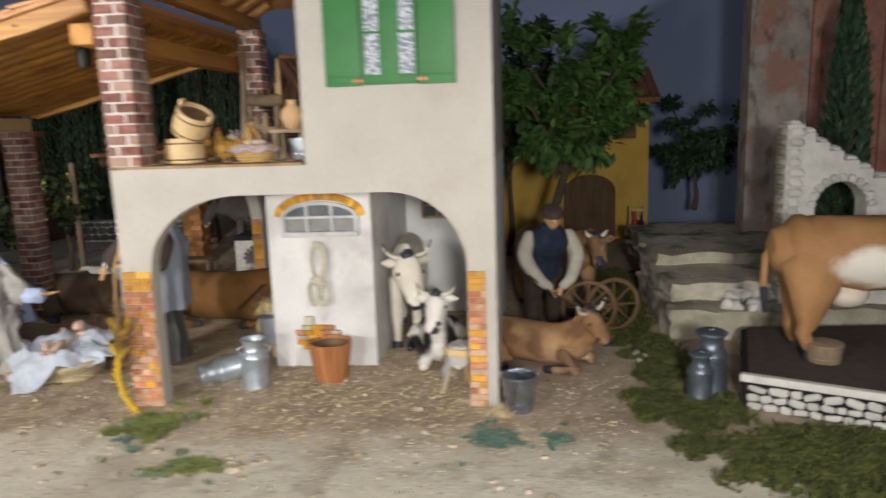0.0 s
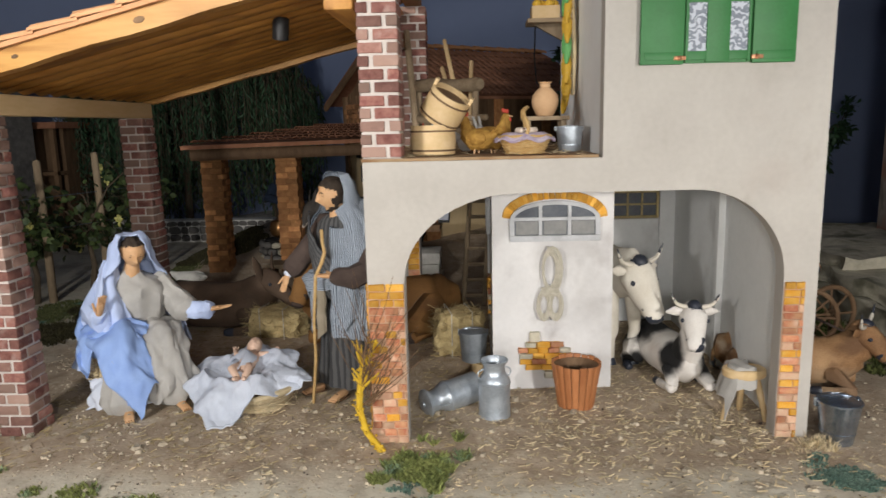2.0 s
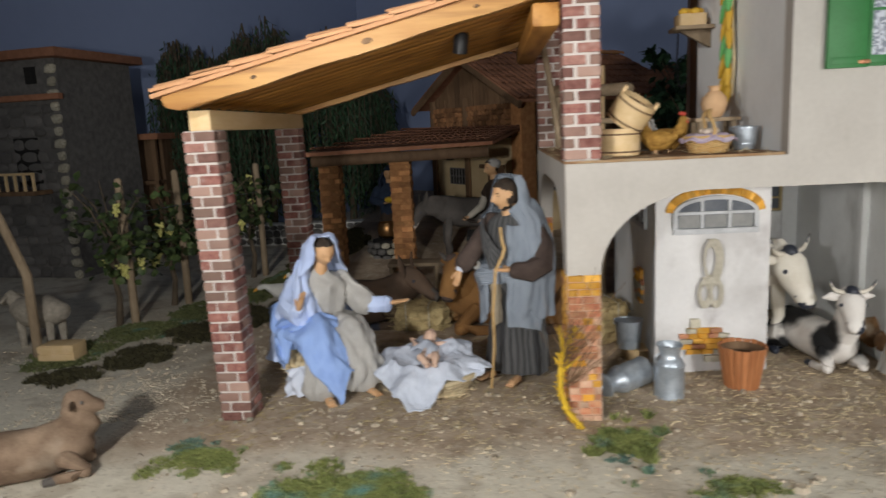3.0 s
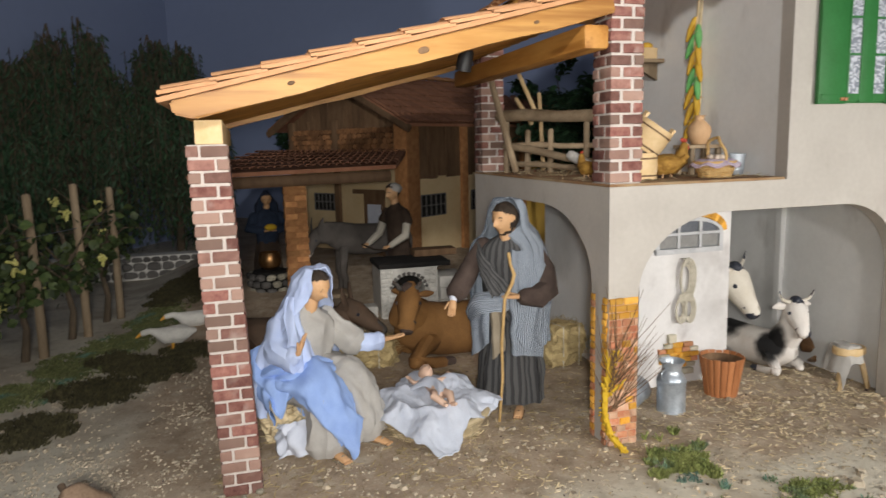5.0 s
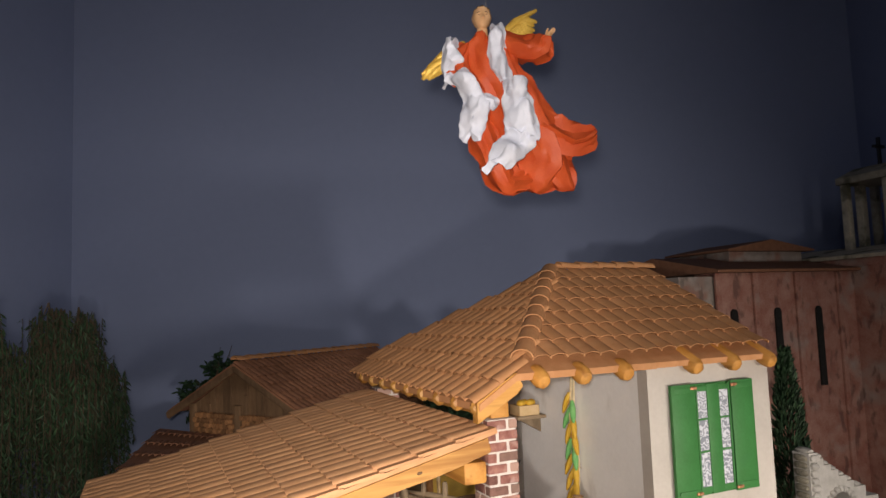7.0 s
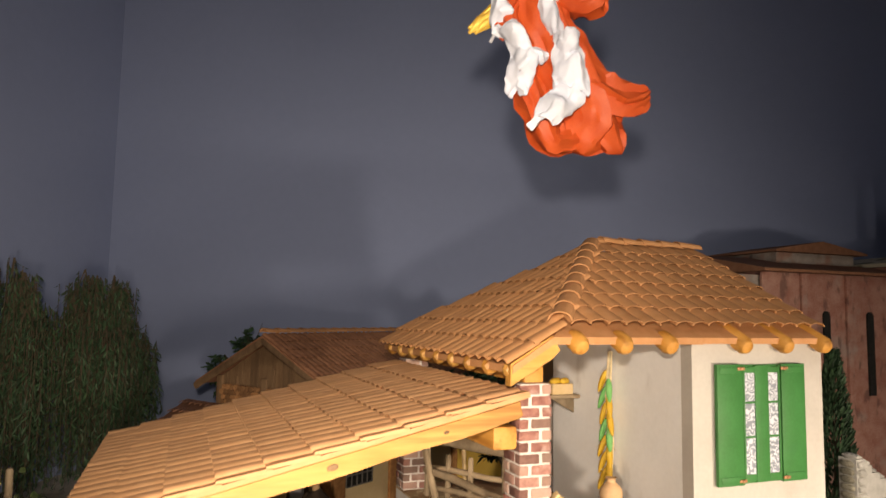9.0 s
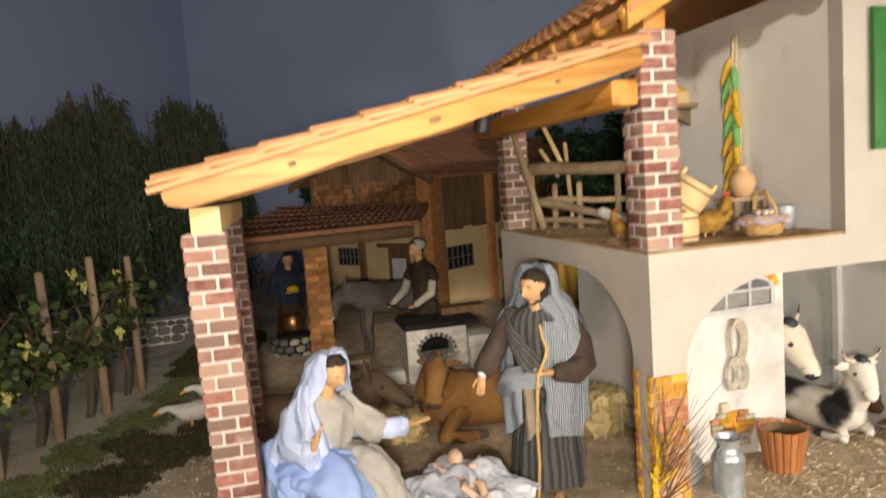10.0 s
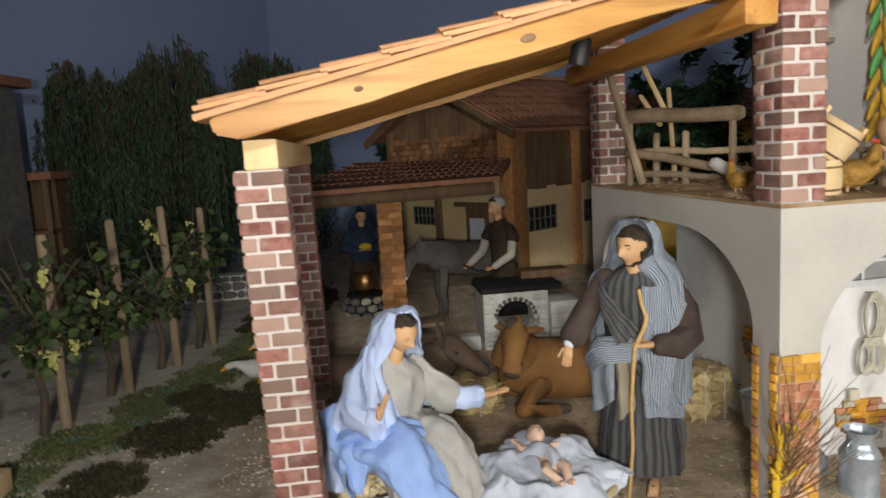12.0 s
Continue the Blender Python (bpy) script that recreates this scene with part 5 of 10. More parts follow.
def hen(at, rz, mats, label, s=1.0):
    bm = bmesh.new()
    tube(bm, [(-0.030, 0, 0.026), (-0.012, 0, 0.021), (0.006, 0, 0.020), (0.018, 0, 0.028), (0.021, 0, 0.042), (0.022, 0, 0.050)], [0.006, 0.0155, 0.017, 0.0125, 0.0075, 0.006], 12, 0)
    for k in range(5):
        tube(bm, [(-0.02, 0, 0.024), (-0.038 + 0.002 * k, (k - 2) * 0.003, 0.034 + 0.002 * (2 - abs(k - 2)))], [0.005, 0.0025], 6, 0)
    for y in (-0.013, 0.013):
        ball(bm, (-0.004, y, 0.022), (0.016, 0.005, 0.010), 0)
    tube(bm, [(0.024, 0, 0.051), (0.032, 0, 0.049)], [0.0022, 0.0006], 6, 2)
    for k in range(3):
        ball(bm, (0.018 + 0.003 * k, 0, 0.0575 - 0.0006 * k), (0.0022, 0.0012, 0.0032), 1, seg=8)
    ball(bm, (0.028, 0, 0.045), (0.0018, 0.0015, 0.003), 1, seg=8)
    for y in (-0.006, 0.006):
        tube(bm, [(0.002, y, 0.008), (0.003, y, 0.0)], [0.0015, 0.0015], 6, 2)
    move(bm, pose(*at, 0, 0, rz) @ Matrix.Scale(s, 4))
    solid("hen_statue", bm, mats, label, "hen statue", "hens")


hen((-0.402, 0.975, Z), -25, ["hen", "comb", "clay"], "golden hen figure on the loft floor", 0.86)
hen((-0.418, 0.962, Z), 150, ["hen", "comb", "clay"], "dark golden hen figure crouching on the loft floor", 0.80)
hen((-0.487, 1.05, Z), 100, ["hen", "comb", "clay"], "golden hen figure beside the brick pillar", 0.62)


def loft_stool():
    t = thing("side_table", (-0.335, 1.0, Z), "small rough grey wooden table against the loft wall", "table")
    bm = bmesh.new()
    for k in range(3):
        box(bm, -0.365, -0.308, 0.982 + k * 0.0135, 0.9945 + k * 0.0135, Z + 0.037, Z + 0.042, bev=0.0008)
    part("tabletop", bm, "oldwood_x", t)
    for x in (-0.358, -0.315):
        for y in (0.987, 1.018):
            bm = bmesh.new()
            box(bm, x - 0.0035, x + 0.0035, y - 0.0035, y + 0.0035, Z, Z + 0.0369, bev=0.0008)
            part("leg", bm, "oldwood", t)


loft_stool()
bm = bmesh.new()
lathe(bm, [(0.0105, 0), (0.012, 0.001), (0.0175, 0.012), (0.0195, 0.021), (0.0175, 0.030), (0.011, 0.037), (0.0075, 0.040), (0.0075, 0.045), (0.010, 0.0475), (0.0085, 0.0475), (0.0055, 0.044), (0.0005, 0.04)], 28, pose(-0.336, 1.002, Z + 0.0422) @ Matrix.Scale(0.86, 4))
solid("clay_jar", bm, "clay", "pale round clay jar standing on the side table", "jar")
bucket("small_pail", (-0.312, 0.957, Z), 0.0125, 0.016, 0.029, "zinc", "small zinc pail on the loft floor")


def egg_basket():
    t = thing("egg_basket", (-0.366, 0.925, Z), "wicker basket with eggs on a checked cloth", "basket")
    m = world_of(t) @ Matrix.Scale(0.86, 4)
    bm = bmesh.new()
    for k in range(6):
        r = 0.021 + 0.0016 * k
        pts = [(r * math.cos(a) * 1.15, r * math.sin(a) * 0.85, 0.0025 + 0.004 * k + 0.0006 * math.sin(a * 11 + k * math.pi)) for a in [2 * math.pi * i / 28 for i in range(29)]]
        tube(bm, [m @ Vector(p) for p in pts], [0.0022] * 29, 6, 0, round_ends=False)
    lathe(bm, [(0.019, 0.0), (0.021, 0.002), (0.0005, 0.003)], 20, m)
    part("weave", bm, "wicker", t)
    bm = bmesh.new()
    tube(bm, [m @ Vector((0.003 * math.sin(5 * a), 0.023 * math.cos(a), 0.022 + 0.038 * math.sin(a))) for a in [math.pi * k / 12 for k in range(13)]], [0.0022] * 13, 6)
    part("handle", bm, "wicker", t)
    bm = bmesh.new()

    def cloth(u, v):
        a = 2 * math.pi * u
        r = 0.012 + 0.024 * v
        return m @ Vector((r * math.cos(a) * 1.1, r * math.sin(a) * 0.9, 0.0265 - 0.009 * max(0, v - 0.45) / 0.55 + 0.0026 * math.sin(7 * a) * v))
    sheet(bm, cloth, 36, 6, 0.0015)
    solid("checked_cloth", bm, "purplecloth", "lilac and white cloth lining the egg basket", "cloth")
    random.seed(4)
    for k in range(9):
        a, r = k * 2.4, 0.004 + 0.0012 * k
        bm = bmesh.new()
        ball(bm, m @ Vector((r * math.cos(a), r * math.sin(a), 0.0305)), (0.0042, 0.0034, 0.0034), 0, pose(0, 0, 0, 0, 0, k * 40), 12)
        solid("egg", bm, "egg", "pale egg lying in the wicker basket", "egg", "eggs in the basket")


egg_basket()


def corn_braid():
    """Cobs of corn with husks, braided and hung from the loft wall."""
    t = thing("corn_braid", (-0.293, 1.065, 0.42), "hanging braid of yellow corn cobs with green husks", "corn braid")
    random.seed(9)
    x, y = -0.2945, 1.064
    bm = bmesh.new()
    tube(bm, [(x, y, 0.588), (x - 0.003, y + 0.003, 0.52), (x, y - 0.002, 0.45), (x, y, 0.40)], [0.004, 0.005, 0.0045, 0.003], 8)
    for k in range(26):
        z = random.uniform(0.405, 0.592)
        tube(bm, [(x, y, z), (x - random.uniform(0.002, 0.014), y + random.uniform(-0.02, 0.02), z + random.uniform(-0.02, 0.012))], [0.0012, 0.0003], 5, round_ends=False)
    part("husk_braid", bm, "straw", t)
    for k in range(13):
        z = 0.558 - 0.0125 * k
        s = -1 if k % 2 else 1
        green = k in (1, 2, 6, 7)
        bm = bmesh.new()
        p = Vector((x - 0.006, y + s * 0.004, z))
        q = p + Vector((-0.004, s * random.uniform(0.006, 0.016), -0.032))
        pts = [p.lerp(q, i / 5) for i in range(6)]
        tube(bm, pts, [0.003, 0.0046, 0.005, 0.0047, 0.0038, 0.002], 10, 0, fold=lambda i, a: 1 + 0.06 * math.cos(8 * a))
        part("green_husk" if green else "corn_cob", bm, "cornleaf" if green else "corn", t)


corn_braid()
lantern = thing("lantern", (-0.478, 1.372, 0.2190), "small black lantern with pale panes hung inside the arch", "lantern")
bm = bmesh.new()
for sx, sy in ((-1, -1), (1, -1), (-1, 1), (1, 1)):
    tube(bm, [(-0.478 + sx * 0.009, 1.365 + sy * 0.009, 0.1960), (-0.478 + sx * 0.012, 1.365 + sy * 0.012, 0.224)], [0.0014, 0.0014], 5)
lathe(bm, [(0.017, 0.224), (0.014, 0.2300), (0.004, 0.2400), (0.0005, 0.2410)], 4, pose(-0.478, 1.365, 0, 0, 0, 45))
box(bm, -0.488, -0.468, 1.355, 1.375, 0.1920, 0.1958)
tube(bm, [(-0.478, 1.365, 0.2400), (-0.478, 1.365, 0.299)], [0.0008, 0.0008], 5)
part("lantern_frame", bm, "black", lantern)
bm = bmesh.new()
lathe(bm, [(0.0115, 0.1962), (0.0155, 0.2236), (0.0005, 0.2237)], 4, pose(-0.478, 1.365, 0, 0, 0, 45))
part("lantern_pane", bm, "whitecloth", lantern)


def wall_shelf():
    t = thing("wall_shelf", (-0.30, 1.19, 0.50), "weathered wooden wall shelf on the loft wall", "shelf")
    bm = bmesh.new()
    box(bm, -0.345, -0.287, 1.165, 1.215, 0.505, 0.511, bev=0.001)
    part("board", bm, "oldwood_x", t)
    bm = bmesh.new()
    prism(bm, [(-0.335, 0.5049), (-0.287, 0.5049), (-0.287, 0.478)], "y", 1.186, 1.194)
    part("bracket", bm, "oldwood", t)
    bm = bmesh.new()
    box(bm, -0.338, -0.298, 1.170, 1.208, 0.5112, 0.529, bev=0.001)
    solid("wooden_box", bm, "pine_pale", "small open wooden box on the wall shelf", "box")
    bm = bmesh.new()
    for k in range(5):
        ball(bm, (-0.33 + 0.006 * k, 1.18 + 0.005 * (k % 3), 0.5325), (0.008, 0.008, 0.006), 0, seg=10)
    solid("yellow_fruit", bm, "corn", "yellow fruit piled in the wooden box", "fruit")
    bm = bmesh.new()
    tube(bm, [(-0.33, 1.212, 0.504), (-0.331, 1.214, 0.46), (-0.328, 1.214, 0.425)], [0.0012, 0.0012, 0.0012], 6)
    tube(bm, [(-0.328, 1.214, 0.425), (-0.322, 1.214, 0.418), (-0.318, 1.214, 0.426)], [0.0014] * 3, 6)
    solid("iron_hook", bm, "black", "thin iron hook hanging under the shelf", "hook")


wall_shelf()


def cart_rack():
    """A rustic hay rack of round poles lying at the back of the loft."""
    t = thing("hay_rack", (-0.46, 1.2, Z), "rustic hay rack of grey weathered poles", "rack")
    rails = [((-0.520, 1.315, Z + 0.098), (-0.415, 1.175, Z + 0.092), 0.0105), ((-0.512, 1.305, Z + 0.046), (-0.405, 1.165, Z + 0.044), 0.005), ((-0.510, 1.295, Z + 0.014), (-0.405, 1.16, Z + 0.008), 0.005), ((-0.520, 1.29, Z + 0.046), (-0.420, 1.14, Z + 0.016), 0.0065)]
    for a, b, r in rails:
        bm = bmesh.new()
        a, b = Vector(a), Vector(b)
        tube(bm, [a, a.lerp(b, 0.33) + Vector((0, 0, 0.002)), a.lerp(b, 0.66) - Vector((0, 0, 0.001)), b], [r, r * 1.05, r * 0.95, r], 10, 0)
        part("rail", bm, "oldwood_x", t)
    for k, f in enumerate((0.06, 0.30, 0.55, 0.92)):
        a = Vector((-0.520, 1.31, Z)).lerp(Vector((-0.412, 1.17, Z)), f)
        bm = bmesh.new()
        tube(bm, [a, a + Vector((0.002, 0.003, 0.098 if k in (0, 3) else 0.07))], [0.0055, 0.0048], 8)
        part("upright", bm, "oldwood", t)
    bm = bmesh.new()
    tube(bm, [(-0.512, 1.262, Z + 0.004), (-0.533, 1.345, Z + 0.19)], [0.0062, 0.0055], 8)
    solid("prop_pole", bm, "oldwood", "grey wooden pole leaning on the rear pillar", "pole")
    for a, b in (((-0.452, 1.30, Z + 0.09), (-0.47, 1.35, Z + 0.175)), ((-0.462, 1.31, Z + 0.085), (-0.475, 1.35, Z + 0.13)), ((-0.43, 1.33, Z + 0.0), (-0.425, 1.36, Z + 0.14))):
        bm = bmesh.new()
        tube(bm, [a, b], [0.0042, 0.0038], 6)
        part("stake", bm, "pine_pale", t)


cart_rack()


def rabbit(at, rz, mats, label):
    bm = bmesh.new()
    tube(bm, [(-0.014, 0, 0.010), (0, 0, 0.012), (0.012, 0, 0.018)], [0.010, 0.011, 0.008], 10, 0)
    ball(bm, (0.017, 0, 0.026), (0.007, 0.0055, 0.0065), 0)
    for y in (-0.003, 0.003):
        tube(bm, [(0.014, y, 0.030), (0.009, y * 1.6, 0.043)], [0.0024, 0.0016], 6, 0)
    ball(bm, (-0.023, 0, 0.012), 0.004, 0)
    move(bm, pose(*at, 0, 0, rz))
    solid("rabbit_statue", bm, mats, label, "rabbit statue")


rabbit((-0.426, 1.005, Z), -50, ["greycloth"], "grey rabbit figure on the straw of the loft")
bm = bmesh.new()
tube(bm, [(-0.478, 1.12, Z + 0.03), (-0.455, 1.13, Z + 0.02), (-0.44, 1.12, Z + 0.012)], [0.008, 0.008, 0.006], 10)
solid("white_sack", bm, "greycloth", "small crumpled grey-white sack on the loft", "sack")

# spotlight and its clip under the shelter roof
spot = thing("spotlight", (-0.668, 1.05, 0.49), "small black metal spotlight clipped under the roof", "spotlight")
bm = bmesh.new()
lathe(bm, [(0.0095, -0.014), (0.0105, -0.0135), (0.0105, 0.012), (0.008, 0.0155), (0.0005, 0.016)], 20, pose(-0.668, 1.05, 0.490, 12, 8, 0))
part("housing", bm, "black", spot)
bm = bmesh.new()
box(bm, -0.671, -0.659, 1.046, 1.054, 0.499, 0.512, bev=0.001)
box(bm, -0.662, -0.655, 1.044, 1.056, 0.503, 0.509, bev=0.001)
part("bracket", bm, "black", spot)


def twigs():
    """A bush of bare twigs with yellow lichen at the foot of the pier."""
    random.seed(5)
    t = thing("twig_bush", (-0.547, 0.872, 0), "bare twig bush with bright yellow lichen", "bush")
    bm = bmesh.new()
    tube(bm, [(-0.530, 0.862, 0.0), (-0.548, 0.866, 0.022), (-0.556, 0.868, 0.05), (-0.553, 0.872, 0.085), (-0.543, 0.874, 0.11), (-0.535, 0.874, 0.128)], [0.0040, 0.0042, 0.0040, 0.0036, 0.0028, 0.0014], 9, 0, fold=lambda i, a: 1 + 0.25 * grain(i * 3.1, a * 2, 1.0))
    stem = [(-0.530, 0.862, 0.0), (-0.548, 0.866, 0.022), (-0.556, 0.868, 0.05), (-0.553, 0.872, 0.085), (-0.543, 0.874, 0.11), (-0.535, 0.874, 0.128)]
    for k in range(150):
        p = along(stem, random.uniform(0.02, 0.98)) + Vector((random.gauss(0, 0.003), random.gauss(0, 0.003), random.gauss(0, 0.002)))
        ball(bm, p, (random.uniform(0.0010, 0.0026), random.uniform(0.0010, 0.0026), random.uniform(0.0008, 0.0018)), 0, seg=7)
    for k in range(9):
        p = Vector((-0.552, 0.870, random.uniform(0.07, 0.115)))
        q = p + Vector((random.uniform(-0.012, 0.022), random.uniform(-0.012, 0.0), random.uniform(0.01, 0.028)))
        tube(bm, [p, q], [0.0022, 0.0008], 6, 0)
    part("lichen_stem", bm, "yellow", t, "stem covered with yellow lichen")
    for k in range(46):
        bm = bmesh.new()
        p = Vector((-0.548 + random.uniform(-0.006, 0.01), 0.870, random.uniform(0.05, 0.12)))
        d = Vector((random.uniform(0.01, 0.075), random.uniform(-0.035, 0.004), random.uniform(0.03, 0.095)))
        if random.random() < 0.25:
            d.x *= -0.5
        mid = p + d * 0.5 + Vector((random.uniform(-0.006, 0.006), 0, random.uniform(-0.004, 0.006)))
        tube(bm, [p, mid, p + d], [0.0006, 0.00045, 0.0002], 5, 0, round_ends=False)
        part("twig", bm, "darkwood", t)


twigs()


def out_of_square():
    """The farmhouse front runs back a little towards its far corner."""
    def bent(v):
        k = v[0] + 0.52
        return Vector((v[0] + 0.012 * k, v[1] + 0.030 * k, v[2]))
    seen = set()
    for ob in house.children_recursive:
        if ob.matrix_basis == Matrix.Identity(4):
            if ob.data.name not in seen:
                seen.add(ob.data.name)
                for v in ob.data.vertices:
                    v.co = bent(v.co)
        else:
            m = ob.matrix_basis.copy()
            m.translation = bent(m.translation)
            ob.matrix_basis = m
    for ob in list(scene.objects):
        if ob.parent or ob == house or ob == shed or ob.type not in ("MESH", "EMPTY") or "kind" in ob:
            continue
        if ob.type == "MESH":
            c = sum((Vector(q) for q in ob.bound_box), Vector()) / 8
        else:
            c = ob.matrix_basis.translation
        if -0.5 < c.x < -0.06 and c.y > 0.89:
            ob.matrix_basis = Matrix.Translation(bent(c) - c) @ ob.matrix_basis


out_of_square()


# ---- figures of the crib: plain statues, one mesh each ----
def mitten(bm, wrist, tip, mat, w=0.0055):
    """A simple carved palm with finger forms."""
    a, b = Vector(wrist), Vector(tip)
    d = (b - a)
    tube(bm, [a, a.lerp(b, 0.5)], [(w * 0.75, w * 0.55), (w, w * 0.45)], 8, mat)
    s, u = axes_along(d)
    for k in range(4):
        o = s * ((k - 1.5) * w * 0.52)
        tube(bm, [a.lerp(b, 0.5) + o * 0.8, a.lerp(b, 0.92 - 0.05 * abs(k - 1.5)) + o], [w * 0.27, w * 0.2], 6, mat)
    tube(bm, [a.lerp(b, 0.2) + s * w, a.lerp(b, 0.55) + s * w * 1.6 + u * w * 0.4], [w * 0.3, w * 0.22], 6, mat)


def carved_head(bm, c, r, mat_skin, mat_hair, beard=False, rx=0, rz=0, brow=0.035):
    """A plain carved head, modelled from one ball: brow, nose, lips, jaw, hair line, and a beard where there is one."""
    m = pose(*c, rx, 0, rz)

    def bump(x, z, cx, cz, wx, wz):
        return math.exp(-((x - cx) / wx) ** 2 - ((z - cz) / wz) ** 2)
    out = bmesh.ops.create_uvsphere(bm, u_segments=44, v_segments=34, radius=1.0)
    kinds = {}
    for v in out["verts"]:
        x, y, z = v.co
        fx, fy, fz = x * 0.80, y * 0.94, z * 1.06 + 0.06
        if z < 0.1:
            jaw = (0.1 - z)
            fx *= 1 - 0.30 * jaw ** 1.3
            fy = fy * (1 - 0.10 * jaw) if y < 0 else fy * (1 - 0.34 * jaw)
        if y < 0:
            px, pz = fx, fz
            d = 0.26 * bump(px, pz, 0, -0.12, 0.13, 0.15) + 0.14 * bump(px, pz, 0, 0.10, 0.09, 0.22)
            d -= 0.085 * (bump(px, pz, 0.30, 0.13, 0.17, 0.10) + bump(px, pz, -0.30, 0.13, 0.17, 0.10))
            d += 0.045 * bump(px, pz, 0, 0.30, 0.5, 0.09)
            d += 0.075 * bump(px, pz, 0, -0.44, 0.20, 0.07) - 0.035 * bump(px, pz, 0, -0.455, 0.2, 0.02) + 0.10 * bump(px, pz, 0, -0.84, 0.24, 0.14)
            fy -= d * min(1.0, -y * 1.6)
        line = (0.64 if beard else 0.80) - 0.75 * max(0.0, abs(fx) - 0.42)
        hair = fz > line or (y > (-0.12 if beard else 0.10) and fz > -0.5) or y > 0.45
        chin = beard and y < 0.1 and ((fz < -0.70 and y < -0.30) or (abs(fx) > 0.56 and fz < 0.05 and y > -0.5) or (abs(fx) < 0.30 and -0.37 < fz < -0.27 and y < -0.6) or (abs(fx) > 0.30 and fz < -0.50))
        k = 1.0
        if hair:
            k = 1.07 + 0.03 * math.sin(16 * fx + 7 * fz)
        elif chin:
            k = 1.06 + 0.02 * math.sin(25 * fx + 9 * fz)
        kinds[v] = hair or chin
        v.co = m @ Vector((fx * r * k, fy * r * k, fz * r * k))
    for f in {f for v in out["verts"] for f in v.link_faces}:
        f.material_index = mat_hair if sum(kinds[v] for v in f.verts) * 2 > len(f.verts) else mat_skin
    q = m.to_3x3().to_4x4()
    for s in (-1, 1):
        ball(bm, m @ Vector((s * r * 0.29, -r * 0.775, r * 0.165)), (r * 0.125, r * 0.06, r * 0.026), mat_hair, q, 8)
        tube(bm, [m @ Vector((s * r * 0.14, -r * 0.885, r * 0.33)), m @ Vector((s * r * 0.32, -r * 0.845, r * 0.375)), m @ Vector((s * r * 0.48, -r * 0.70, r * 0.31))], [r * brow, r * brow * 1.1, r * brow * 0.6], 5, mat_hair)


def rumple(bm, mats, parts):
    """Uneven creases in cloth: parts are (scale per metre, depth)."""
    vs = {v for f in bm.faces if f.material_index in mats for v in f.verts}
    for v in vs:
        for s, a in parts:
            v.co += noise.noise_vector(Vector((v.co.x, v.co.y, v.co.z * 0.6)) * s) * a


def drape(bm, path, radii, a0, a1, mat, nf=5, amp=0.10, up=(0, -0.6, 0.8), nu=40, nv=36, thick=0.0018, us=1.0, twist=2.0, hem=0.0):
    """Cloth lying round part of a limb, with folds running along it."""
    rad = [(x, y, 0) if isinstance(x, float) else x for x, y in [(r if isinstance(r, tuple) else (r, r)) for r in radii]]

    def at(u, v):
        c, d = along(path, v), along(path, min(1.0, v + 0.02)) - along(path, max(0.0, v - 0.02))
        s, n = axes_along(d, up)
        r = along(rad, v)
        a = math.radians(a0 + (a1 - a0) * u)
        k = 1 + amp * math.sin(nf * a + twist * v * 3) + amp * 0.5 * math.sin(nf * 1.7 * a - twist * v * 5 + 1)
        low = Vector((0, 0, hem * v * v * math.sin(4.2 * a + 1)))
        return c + s * (math.sin(a) * r.x * k) + n * (math.cos(a) * r.y * k) + low
    sheet(bm, at, nu, nv, thick, mat, us)


def folds(n, amp, twist=0.0, phase=0.0):
    return lambda i, a: 1 + amp * math.sin(n * a + phase + twist * i) + amp * 0.5 * math.sin((n * 2 + 1) * a + 1.3 * i)


def sandal(bm, at, rz, skin, sole):
    m = pose(*at, 0, 0, rz)
    tube(bm, [m @ Vector((0, 0.008, 0.006)), m @ Vector((0, -0.006, 0.0055)), m @ Vector((0, -0.016, 0.004))], [(0.006, 0.005), (0.0066, 0.0042), (0.0062, 0.0028)], 8, skin)
    box(bm, -0.007, 0.007, -0.021, 0.013, 0.0004, 0.002, sole, m=m)
    for k in range(4):
        ball(bm, m @ Vector((-0.0045 + 0.003 * k, -0.0195, 0.0035)), (0.0016, 0.0026, 0.0018), skin, seg=6)
    tube(bm, [m @ Vector((-0.007, -0.008, 0.003)), m @ Vector((0, -0.009, 0.0095)), m @ Vector((0.007, -0.008, 0.003))], [0.0011] * 3, 5, sole)


